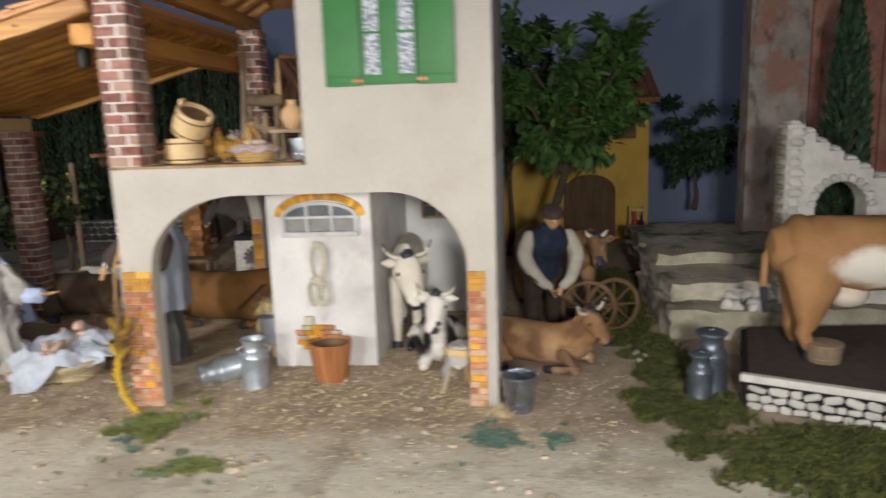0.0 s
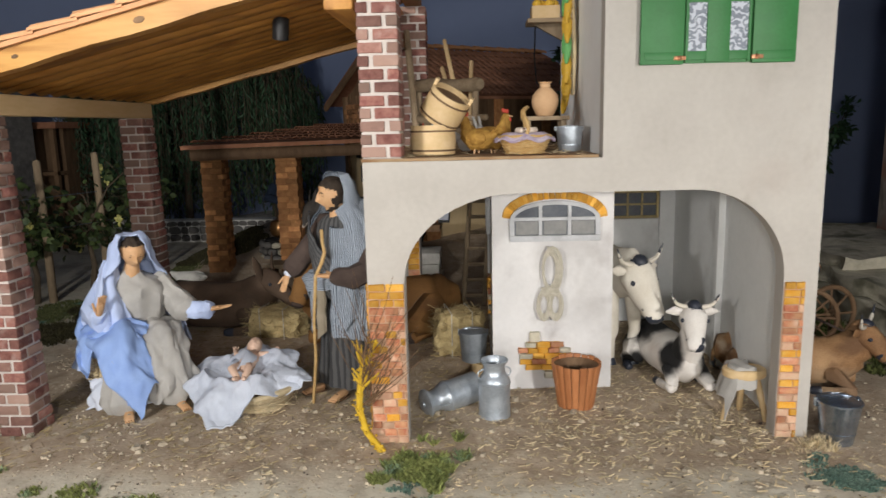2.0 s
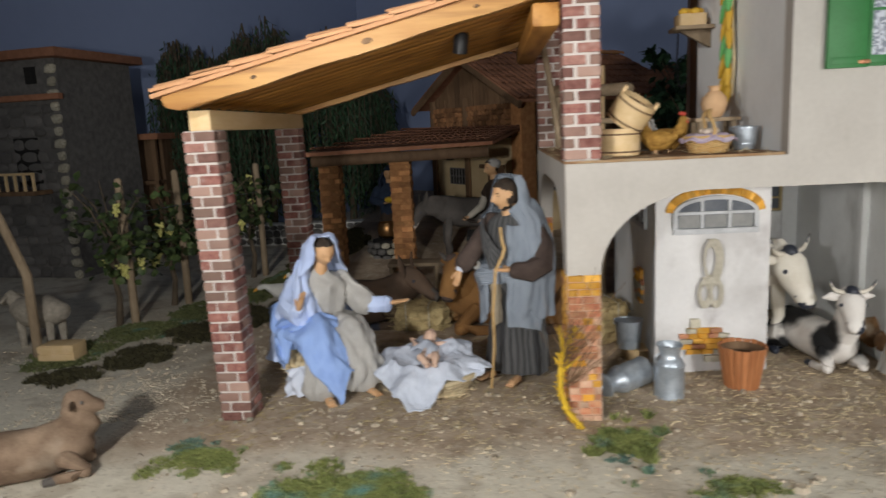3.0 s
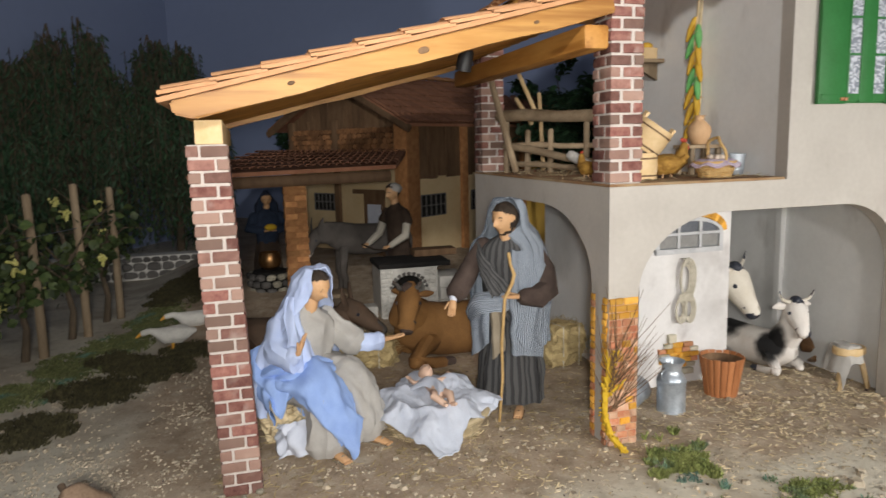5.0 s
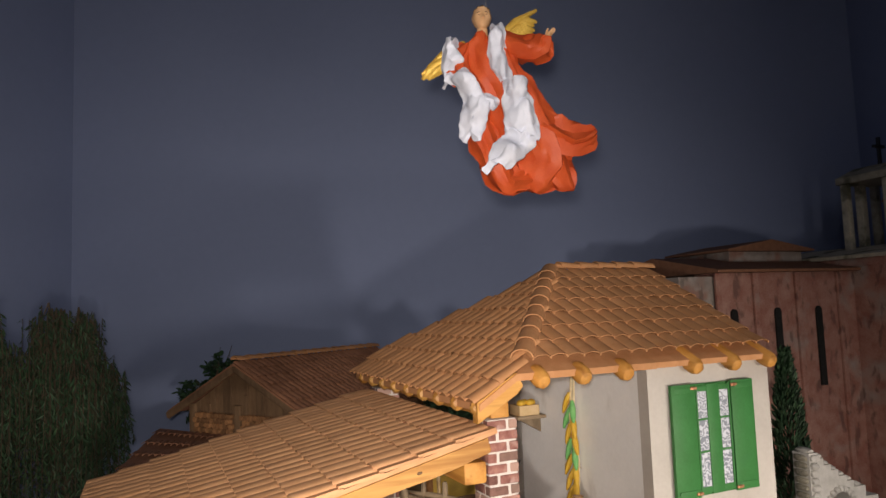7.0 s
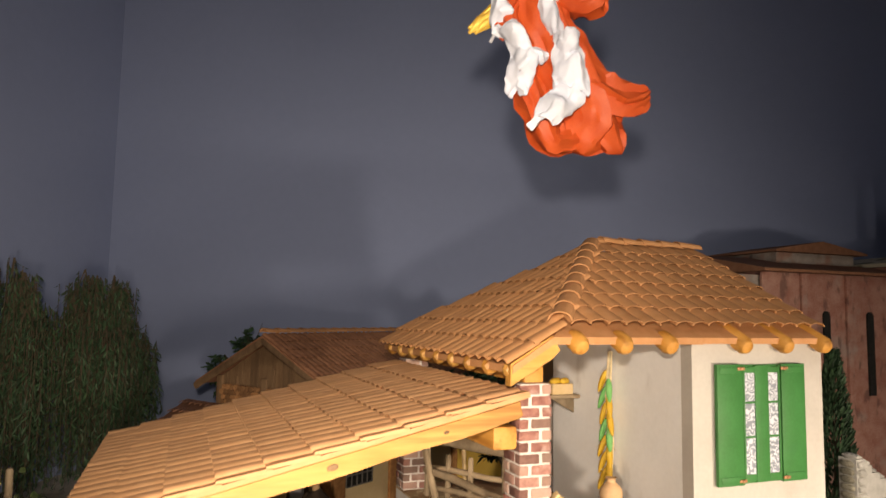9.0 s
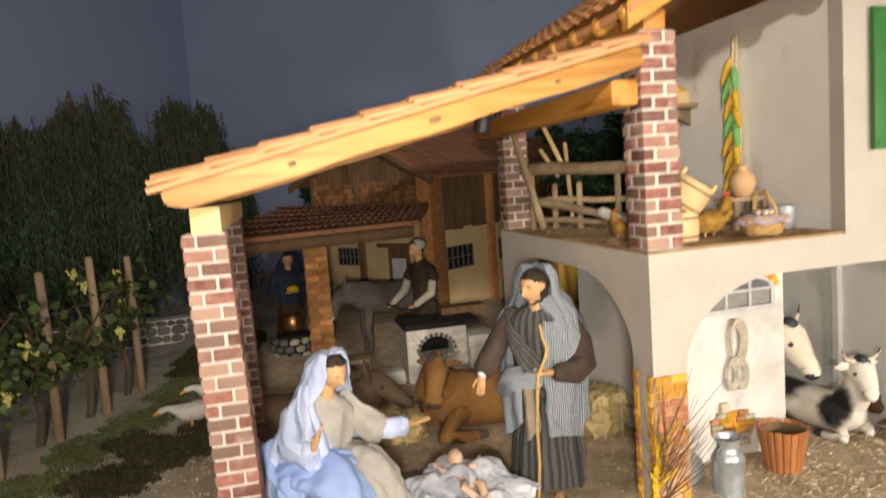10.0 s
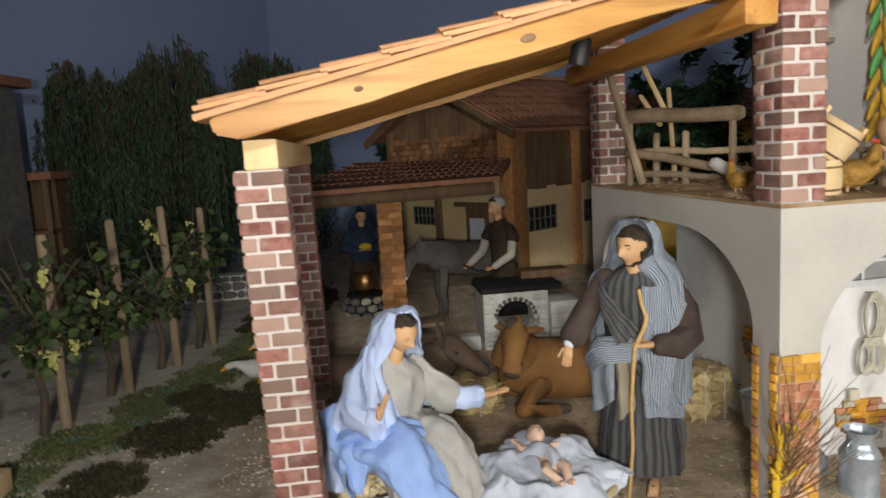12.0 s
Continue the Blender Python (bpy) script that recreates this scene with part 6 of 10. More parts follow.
def seated_woman(at, rz):
    """Seated in a grey gown, with a pale blue veil and a blue mantle over one leg."""
    G, V, B, S, H, W, D = range(7)
    bm = bmesh.new()
    # gown over both legs, its skirt hanging from the knees
    for s in (-1, 1):
        tube(bm, [(s * 0.018, 0.008, 0.066), (s * 0.024, -0.030, 0.079), (s * 0.028, -0.060, 0.078), (s * 0.029, -0.076, 0.062), (s * 0.030, -0.079, 0.040), (s * 0.032, -0.080, 0.018)], [0.027, 0.0255, 0.0225, 0.0205, 0.0215, 0.0235], 30, G, fold=folds(6, 0.06, 0.35, s))
    sheet(bm, lambda u, v: ((u - 0.5) * 0.056, -0.062 - 0.018 * math.sin(math.pi * u) + 0.005 * math.sin(15 * u + 2 * v), 0.084 - 0.068 * v + 0.004 * math.sin(9 * u)), 36, 18, 0.003, G)
    # paler under-skirt at the ground
    drape(bm, [(0, -0.030, 0.040), (0, -0.036, 0.024), (0, -0.040, 0.003)], [(0.060, 0.036), (0.064, 0.040), (0.068, 0.046)], -178, 178, W, 9, 0.06, up=(0, -1, 0.01), nu=80, nv=10)
    tube(bm, [(0, 0.010, 0.050), (0, 0.008, 0.085), (0, 0.000, 0.118), (0, -0.007, 0.145), (0, -0.011, 0.163), (0, -0.014, 0.172)], [(0.043, 0.036), (0.036, 0.030), (0.037, 0.029), (0.041, 0.027), (0.033, 0.022), (0.015, 0.014)], 40, G, up=(0, 1, 0), fold=folds(8, 0.035, 0.6))
    tube(bm, [(0, -0.014, 0.166), (0, -0.022, 0.19)], [0.0105, 0.0095], 10, S)
    carved_head(bm, (0.002, -0.030, 0.2045), 0.0195, S, H, rx=27, rz=8, brow=0.014)
    tube(bm, [(0.037 * math.cos(a), 0.006 + 0.0315 * math.sin(a), 0.096 - 0.003 * math.sin(a)) for a in [2 * math.pi * k / 24 for k in range(25)]], [0.0020] * 25, 6, D, round_ends=False)
    k = [(0.0, 0.003, 0.2300), (0.08, 0.016, 0.2300), (0.18, 0.0248, 0.217), (0.32, 0.0275, 0.195), (0.44, 0.038, 0.172), (0.62, 0.052, 0.135), (0.82, 0.062, 0.088), (1.0, 0.070, 0.046)]

    def veil(u, v):
        span = 140 if v < 0.25 else 140 - 46 * min(1.0, (v - 0.25) / 0.3)
        a = math.radians(-span - 14 * min(1, v * 2) + (2 * span) * u)
        for (v0, r0, z0), (v1, r1, z1) in zip(k, k[1:]):
            if v <= v1:
                f = (v - v0) / (v1 - v0)
                r, z = r0 + (r1 - r0) * f, z0 + (z1 - z0) * f
                break
        r *= 1 + 0.075 * v * math.sin(9 * a + 2.5 * v) + 0.035 * v * math.sin(17 * a)
        squash = 1.0 if v < 0.4 else 1.0 - 0.2 * min(1, (v - 0.4) / 0.2)
        return (r * math.sin(a) * 1.02 - 0.016 * max(0.0, v - 0.4) * (1 - u), 0.001 + r * math.cos(a) * squash - 0.039 * max(0.0, 1 - v * 1.5), z + 0.05 * max(0.0, v - 0.35) * max(0.0, u - 0.55))
    sheet(bm, veil, 84, 44, 0.0018, V)
    # the veil's front end falling over her shoulder into the lap
    fall = [(-0.024, -0.016, 0.196), (-0.032, -0.026, 0.170), (-0.032, -0.036, 0.142), (-0.028, -0.040, 0.116), (-0.026, -0.044, 0.094)]
    sheet(bm, lambda u, v: along(fall, v) + Vector(((u - 0.5) * (0.018 + 0.022 * min(1, v * 1.4)), 0.006 * math.cos(3 * (u - 0.4)) * -1 + 0.0028 * math.sin(14 * u + 3 * v) + 0.012 * (u - 0.3) ** 2, 0)), 26, 26, 0.002, V)
    # skirt hanging over the other leg
    drape(bm, [(0.020, 0.020, 0.080), (0.024, -0.030, 0.084), (0.027, -0.058, 0.079), (0.028, -0.077, 0.060), (0.030, -0.081, 0.040), (0.032, -0.081, 0.022)], [(0.030, 0.024), (0.030, 0.025), (0.028, 0.024), (0.027, 0.021), (0.029, 0.020), (0.034, 0.020)], 125, -125, G, 6, 0.10, nu=54, nv=46, hem=0.010)
    # mantle: over her hip and one leg, down to the shin, with bunched folds at the waist
    leg = [(-0.030, 0.030, 0.086), (-0.026, 0.0, 0.084), (-0.025, -0.032, 0.086), (-0.024, -0.058, 0.081), (-0.021, -0.076, 0.060), (-0.012, -0.082, 0.042), (0.002, -0.086, 0.022)]
    drape(bm, leg, [(0.032, 0.022), (0.035, 0.025), (0.035, 0.027), (0.032, 0.029), (0.031, 0.027), (0.033, 0.024), (0.037, 0.022)], 100, -112, B, 4, 0.10, nu=60, nv=50, hem=0.016)
    drape(bm, [(-0.044, 0.030, 0.118), (-0.048, 0.006, 0.092), (-0.048, -0.018, 0.078), (-0.048, -0.034, 0.060)], [(0.022, 0.016), (0.026, 0.020), (0.026, 0.020), (0.028, 0.018)], 130, -130, B, 5, 0.12, nu=44, nv=30, hem=0.015)
    for pts, r in (([(-0.062, 0.016, 0.088), (-0.052, -0.012, 0.104), (-0.030, -0.030, 0.109), (-0.006, -0.036, 0.104), (0.012, -0.034, 0.098)], 0.013), ([(-0.060, -0.006, 0.086), (-0.044, -0.034, 0.100), (-0.020, -0.046, 0.105), (0.004, -0.050, 0.098)], 0.011), ([(-0.055, -0.030, 0.074), (-0.036, -0.052, 0.098), (-0.010, -0.062, 0.096), (0.004, -0.060, 0.086)], 0.009)):
        fine = [along(pts, i / 16) for i in range(17)]
        tube(bm, fine, [(r * (0.45 + 0.75 * math.sin(math.pi * (0.12 + 0.8 * i / 16))), r * 0.8) for i in range(17)], 24, B, fold=folds(4, 0.12, 0.35))
    # arms
    tube(bm, [(0.032, 0.0, 0.156), (0.048, -0.010, 0.136), (0.062, -0.030, 0.119)], [0.0155, 0.0165, 0.0185], 22, G, fold=folds(5, 0.07, 0.9))
    tube(bm, [(0.056, -0.024, 0.121), (0.076, -0.040, 0.116), (0.090, -0.050, 0.117)], [0.0135, 0.0115, 0.0125], 18, V, fold=folds(5, 0.05, 0.6))
    mitten(bm, (0.091, -0.051, 0.118), (0.119, -0.072, 0.124), S, 0.0066)
    tube(bm, [(-0.034, 0.0, 0.156), (-0.050, -0.014, 0.132), (-0.046, -0.040, 0.120)], [0.0155, 0.017, 0.016], 20, V, fold=folds(4, 0.08, 0.9))
    tube(bm, [(-0.050, -0.034, 0.118), (-0.048, -0.048, 0.130)], [0.012, 0.011], 14, V, fold=folds(4, 0.06, 0.6))
    mitten(bm, (-0.047, -0.054, 0.132), (-0.040, -0.064, 0.160), S, 0.0066)
    rumple(bm, {G, V, B, W}, ((55, 0.0035), (120, 0.0018), (260, 0.0006)))
    for v in bm.verts:
        v.co.z = max(v.co.z, 0.0006)
    for fx, fy, fr in ((-0.026, -0.098, -4), (0.038, -0.096, 12)):
        tube(bm, [(fx, fy + 0.012, 0.03), (fx, fy + 0.006, 0.008)], [0.007, 0.0062], 10, S)
        sandal(bm, (fx, fy, 0), fr, S, D)
    move(bm, pose(*at, 0, 0, rz))
    solid("seated_woman_statue", bm, ["greycloth", "veil", "blue", "skin", "hair", "whitecloth", "sash"], "seated woman statue in grey gown, blue veil and mantle", "statue")


def standing_man(at, rz):
    """Standing in a dark striped robe with a grey striped shawl, holding a staff."""
    R, N, P, S, H, K, D, W = range(8)
    bm = bmesh.new()
    fr = folds(11, 0.045, 0.05)
    tube(bm, [(0, 0.004, 0.010), (0, 0.003, 0.06), (0, 0.002, 0.11), (0, 0, 0.155)], [(0.050, 0.040), (0.046, 0.037), (0.040, 0.032), (0.034, 0.026)], 44, R, up=(0, 1, 0), fold=fr, round_ends=False, us=30)
    tube(bm, [(0, 0.0, 0.150), (0, 0.0, 0.185), (0, 0, 0.215), (0, 0.001, 0.238), (0, 0.001, 0.250)], [(0.034, 0.026), (0.038, 0.028), (0.043, 0.028), (0.038, 0.024), (0.016, 0.014)], 30, R, up=(0, 1, 0), fold=folds(7, 0.03, 0.4), us=28)
    tube(bm, [(-0.002, -0.012, 0.212), (0, -0.010, 0.235), (0, -0.006, 0.262)], [(0.008, 0.012), (0.011, 0.012), (0.0105, 0.0105)], 10, S, up=(0, 1, 0))
    carved_head(bm, (0, -0.014, 0.2735), 0.0215, S, H, True, rx=9, rz=-26)
    # shawl over the head, down the back and over his left side
    k = [(0.0, 0.004, 0.3025), (0.10, 0.017, 0.2995), (0.20, 0.0245, 0.286), (0.32, 0.0305, 0.262), (0.46, 0.046, 0.236), (0.62, 0.058, 0.200), (0.8, 0.056, 0.158), (1.0, 0.054, 0.095)]

    def shawl(u, v):
        a = math.radians(-108 + 234 * u)
        for (v0, r0, z0), (v1, r1, z1) in zip(k, k[1:]):
            if v <= v1:
                f = (v - v0) / (v1 - v0)
                r, z = r0 + (r1 - r0) * f, z0 + (z1 - z0) * f
                break
        r *= 1 + 0.05 * v * math.sin(10 * a + 2 * v)
        z += 0.10 * max(0.0, v - 0.4) * max(0.0, 0.45 - u) * 2
        return (r * math.sin(a) * 1.03, 0.006 + r * math.cos(a) * 0.84 - 0.016 * max(0.0, 1 - 1.6 * v), z + 0.003 * max(0.0, 1 - 2 * v))
    sheet(bm, shawl, 84, 40, 0.0016, P, 84)
    # its front fall
    sheet(bm, lambda u, v: (0.010 + 0.040 * u + 0.004 * v, -0.024 - 0.012 * math.sin(math.pi * min(1, u + 0.25)) - 0.003 * math.sin(12 * u) - 0.008 * v + 0.018 * u, 0.236 - 0.148 * v - 0.010 * u), 30, 24, 0.0018, P, 22)
    # dark cloth crossing the breast to the other hip, and the shawl's other end bunched at the hip
    sheet(bm, lambda u, v: (-0.040 + 0.048 * v + 0.010 * u * (1 - v), -0.026 - 0.010 * math.sin(math.pi * v) - 0.006 * u, 0.246 - 0.050 * u - 0.066 * v + 0.002 * math.sin(14 * u)), 18, 14, 0.003, R, 7)
    tube(bm, [(0.006, -0.034, 0.160), (-0.026, -0.034, 0.158), (-0.046, -0.014, 0.140), (-0.047, 0.006, 0.120)], [(0.008, 0.012), (0.011, 0.015), (0.013, 0.017), (0.012, 0.014)], 30, P, fold=folds(5, 0.12, 0.6), us=44)
    sheet(bm, lambda u, v: (-0.052 + 0.034 * u, -0.016 - 0.026 * u - 0.003 * math.sin(10 * u), 0.150 - (0.078 - 0.03 * u) * v), 24, 18, 0.002, P, 22)
    # shawl lying over his left shoulder and arm
    drape(bm, [(0.014, 0.004, 0.258), (0.028, 0.002, 0.240), (0.037, -0.004, 0.208), (0.037, -0.014, 0.166), (0.034, -0.018, 0.104)], [(0.020, 0.015), (0.021, 0.017), (0.020, 0.016), (0.020, 0.015), (0.023, 0.014)], -165, 165, P, 5, 0.07, up=(1, -0.5, 0.3), nu=60, nv=40, us=46, hem=0.01)
    # belt and hanging sash
    tube(bm, [(0.037 * math.cos(a), 0.030 * math.sin(a), 0.150 + 0.002 * math.sin(3 * a)) for a in [2 * math.pi * q / 22 for q in range(23)]], [(0.0035, 0.006)] * 23, 8, K, round_ends=False)
    sheet(bm, lambda u, v: (-0.016 + 0.018 * u + 0.003 * v, -0.036 - 0.003 * math.sin(8 * u) - 0.006 * v, 0.150 - (0.072 - 0.014 * u) * v), 10, 10, 0.0022, K)
    # arms
    tube(bm, [(-0.034, 0.002, 0.236), (-0.050, -0.004, 0.214), (-0.060, -0.020, 0.190), (-0.067, -0.036, 0.170)], [0.013, 0.0145, 0.0145, 0.0155], 16, N, fold=folds(4, 0.07, 0.9))
    tube(bm, [(-0.068, -0.036, 0.170), (-0.070, -0.042, 0.163)], [0.0075, 0.007], 8, W)
    mitten(bm, (-0.070, -0.043, 0.163), (-0.070, -0.055, 0.137), S, 0.0062)
    tube(bm, [(0.036, 0.002, 0.232), (0.055, 0.000, 0.204), (0.058, -0.014, 0.178), (0.048, -0.036, 0.170), (0.034, -0.046, 0.172)], [0.011, 0.0135, 0.016, 0.0155, 0.012], 16, N, fold=folds(4, 0.07, 0.9))
    mitten(bm, (0.032, -0.048, 0.173), (0.004, -0.060, 0.173), S, 0.0072)
    rumple(bm, {R, N, P, K}, ((50, 0.0032), (110, 0.0016)))
    for v in bm.verts:
        v.co.z = max(v.co.z, 0.0006)
    sandal(bm, (-0.022, -0.042, 0), -14, S, D)
    sandal(bm, (0.024, -0.040, 0), 8, S, D)
    move(bm, pose(*at, 0, 0, rz))
    solid("standing_man_statue", bm, ["darkstripe", "browncloth", "shawl", "skin", "hair", "sash", "darkwood", "whitecloth"], "standing bearded man statue in dark robe and striped shawl", "statue")
    bm = bmesh.new()
    tube(bm, [(0.004, -0.072, 0.0), (0.008, -0.067, 0.06), (0.007, -0.066, 0.11), (0.011, -0.0625, 0.172), (0.020, -0.058, 0.192), (0.0225, -0.055, 0.204), (0.017, -0.053, 0.216), (0.014, -0.051, 0.232)], [0.0019, 0.0021, 0.0020, 0.0023, 0.0025, 0.0026, 0.0020, 0.0022], 8)
    move(bm, pose(*at, 0, 0, rz))
    solid("walking_staff", bm, "wicker", "crooked pale wooden walking staff", "staff")


seated_woman((-0.898, 1.052, 0), 31)
standing_man((-0.603, 1.065, 0), -36)


def crib():
    """A shallow straw basket, a white cloth over it, and a small infant figure on top."""
    C = (-0.735, 1.005, 0)
    m = pose(*C, 0, 0, -12)
    random.seed(21)
    t = thing("straw_basket", C, "low oval basket of coiled golden straw", "basket")
    bm = bmesh.new()
    for k in range(5):
        r = 0.044 + 0.0034 * k
        pts = [m @ Vector((r * 1.25 * math.cos(a), r * 0.85 * math.sin(a), (0.004 + 0.0054 * k) * (1.12 + 0.22 * math.sin(a)) + 0.001 * math.sin(5 * a + k))) for a in [2 * math.pi * i / 36 for i in range(37)]]
        tube(bm, pts, [0.0046] * 37, 8, 0, round_ends=False)
    lathe(bm, [(0.041, 0.0005), (0.046, 0.004), (0.046, 0.022), (0.0005, 0.024)], 30, m @ Matrix.Diagonal((1.2, 0.8, 1, 1)))
    for _ in range(420):
        a = random.uniform(0, 2 * math.pi)
        r = random.uniform(0.042, 0.060)
        p = Vector((r * 1.25 * math.cos(a), r * 0.85 * math.sin(a), random.uniform(0.002, 0.022)))
        d = Vector((-math.sin(a) * 1.25, math.cos(a) * 0.85, random.uniform(-0.4, 0.4))) * random.uniform(0.008, 0.02) * random.choice((-1, 1)) + Vector((math.cos(a), math.sin(a), 0)) * random.uniform(-0.002, 0.005)
        w = Vector((random.gauss(0, 1), random.gauss(0, 1), random.gauss(0, 1))).normalized() * 0.0007
        bm.faces.new([bm.verts.new(m @ q) for q in (p - w, p + w, p + d + w * 0.5, p + d - w * 0.5)])
    part("coil", bm, "straw", t, smooth=False)
    bm = bmesh.new()

    def cloth(u, v):
        x, y = (u - 0.5) * 0.138, (v - 0.5) * 0.132
        bow = 1 - 0.10 * math.sin(math.pi * u) - 0.08 * math.sin(math.pi * v)
        c, s = math.cos(0.84), math.sin(0.84)
        x, y = (x * c - y * s) * (1.28 - 0.28 * bow), (x * s + y * c) * (1.28 - 0.28 * bow)
        q = math.hypot(x / 0.056, y / 0.042)
        z = 0.041 + 0.007 * min(q, 1.0) ** 2 - 0.038 * max(0.0, q - 0.92) ** 0.9 * (0.7 if y > 0 else 1.0)
        w = min(1.0, q * q)
        a = math.atan2(y, x)
        z += 0.0045 * math.sin(7 * a + 1.0) * w * max(0.3, q - 0.4) + 0.0018 * math.sin(70 * x + 45 * y) + 0.0015 * math.sin(95 * y - 50 * x)
        z += 0.36 * max(0.0, min(y, 0.06))
        k = 1 + 0.05 * math.sin(9 * a) * w
        return m @ Vector((x * k, y * k * (1.14 if y > 0 else 1.0), max(z, 0.004)))
    sheet(bm, cloth, 72, 64, 0.0016)
    rumple(bm, {0}, ((45, 0.0045), (110, 0.0022), (240, 0.0008)))
    solid("crib_cloth", bm, "cribcloth", "bluish white cloth draped over the straw basket", "cloth")
    bm = bmesh.new()
    q = m @ pose(0.002, 0.010, 0.0440, 4, 0, 14) @ Matrix.Scale(1.08, 4)
    tube(bm, [q @ Vector(p) for p in ((0, 0.020, 0.010), (0.001, 0.008, 0.011), (0.002, -0.008, 0.011), (0.002, -0.018, 0.010))], [(0.0105, 0.0075), (0.0115, 0.009), (0.0115, 0.0095), (0.0095, 0.008)], 16, 0)
    tube(bm, [q @ Vector((0, 0.020, 0.011)), q @ Vector((0, 0.028, 0.013))], [0.005, 0.005], 10, 0)
    head = bmesh.new()
    carved_head(head, (0, 0, 0), 0.0112, 0, 2, rx=-62, rz=0, brow=0.012)
    move(head, q @ pose(-0.001, 0.035, 0.0155, 0, 18, 0))
    blend = bpy.data.meshes.new("head")
    head.to_mesh(blend)
    head.free()
    bm.from_mesh(blend)
    bpy.data.meshes.remove(blend)
    for s, arm in ((-1, ((-0.010, 0.018, 0.012), (-0.020, 0.020, 0.011), (-0.024, 0.030, 0.013))), (1, ((0.010, 0.018, 0.012), (0.020, 0.022, 0.011), (0.027, 0.030, 0.012)))):
        tube(bm, [q @ Vector(p) for p in arm], [0.0042, 0.0038, 0.0030], 9, 0)
        mitten(bm, q @ Vector(arm[2]), q @ (Vector(arm[2]) + Vector((s * 0.003, 0.007, 0.003))), 0, 0.0030)
        tube(bm, [q @ Vector((s * 0.0055, -0.016, 0.011)), q @ Vector((s * 0.010, -0.030, 0.014)), q @ Vector((s * 0.004 + 0.004, -0.044, 0.008))], [0.0064, 0.0056, 0.0040], 10, 0)
        tube(bm, [q @ Vector((s * 0.004 + 0.004, -0.045, 0.008)), q @ Vector((s * 0.006 + 0.004, -0.052, 0.011))], [0.0034, 0.0028], 8, 0)
    # a fold of the cloth laid over one side and across the hips
    over = [(-0.020, 0.022, 0.010), (-0.008, 0.012, 0.0205), (0.001, 0.0, 0.0225), (0.003, -0.012, 0.0215), (0.002, -0.024, 0.017)]
    sheet(bm, lambda u, v: q @ (along(over, v) + Vector(((u - 0.5) * (0.020 - 0.004 * v), (u - 0.5) * 0.012, -0.009 * (2 * u - 1) ** 2 + 0.001 * math.sin(11 * u + 5 * v)))), 22, 22, 0.0016, 1)
    solid("infant_statue", bm, ["skin_pale", "cribcloth", "skin_pale"], "small pale infant figure lying on white cloth", "statue")


crib()


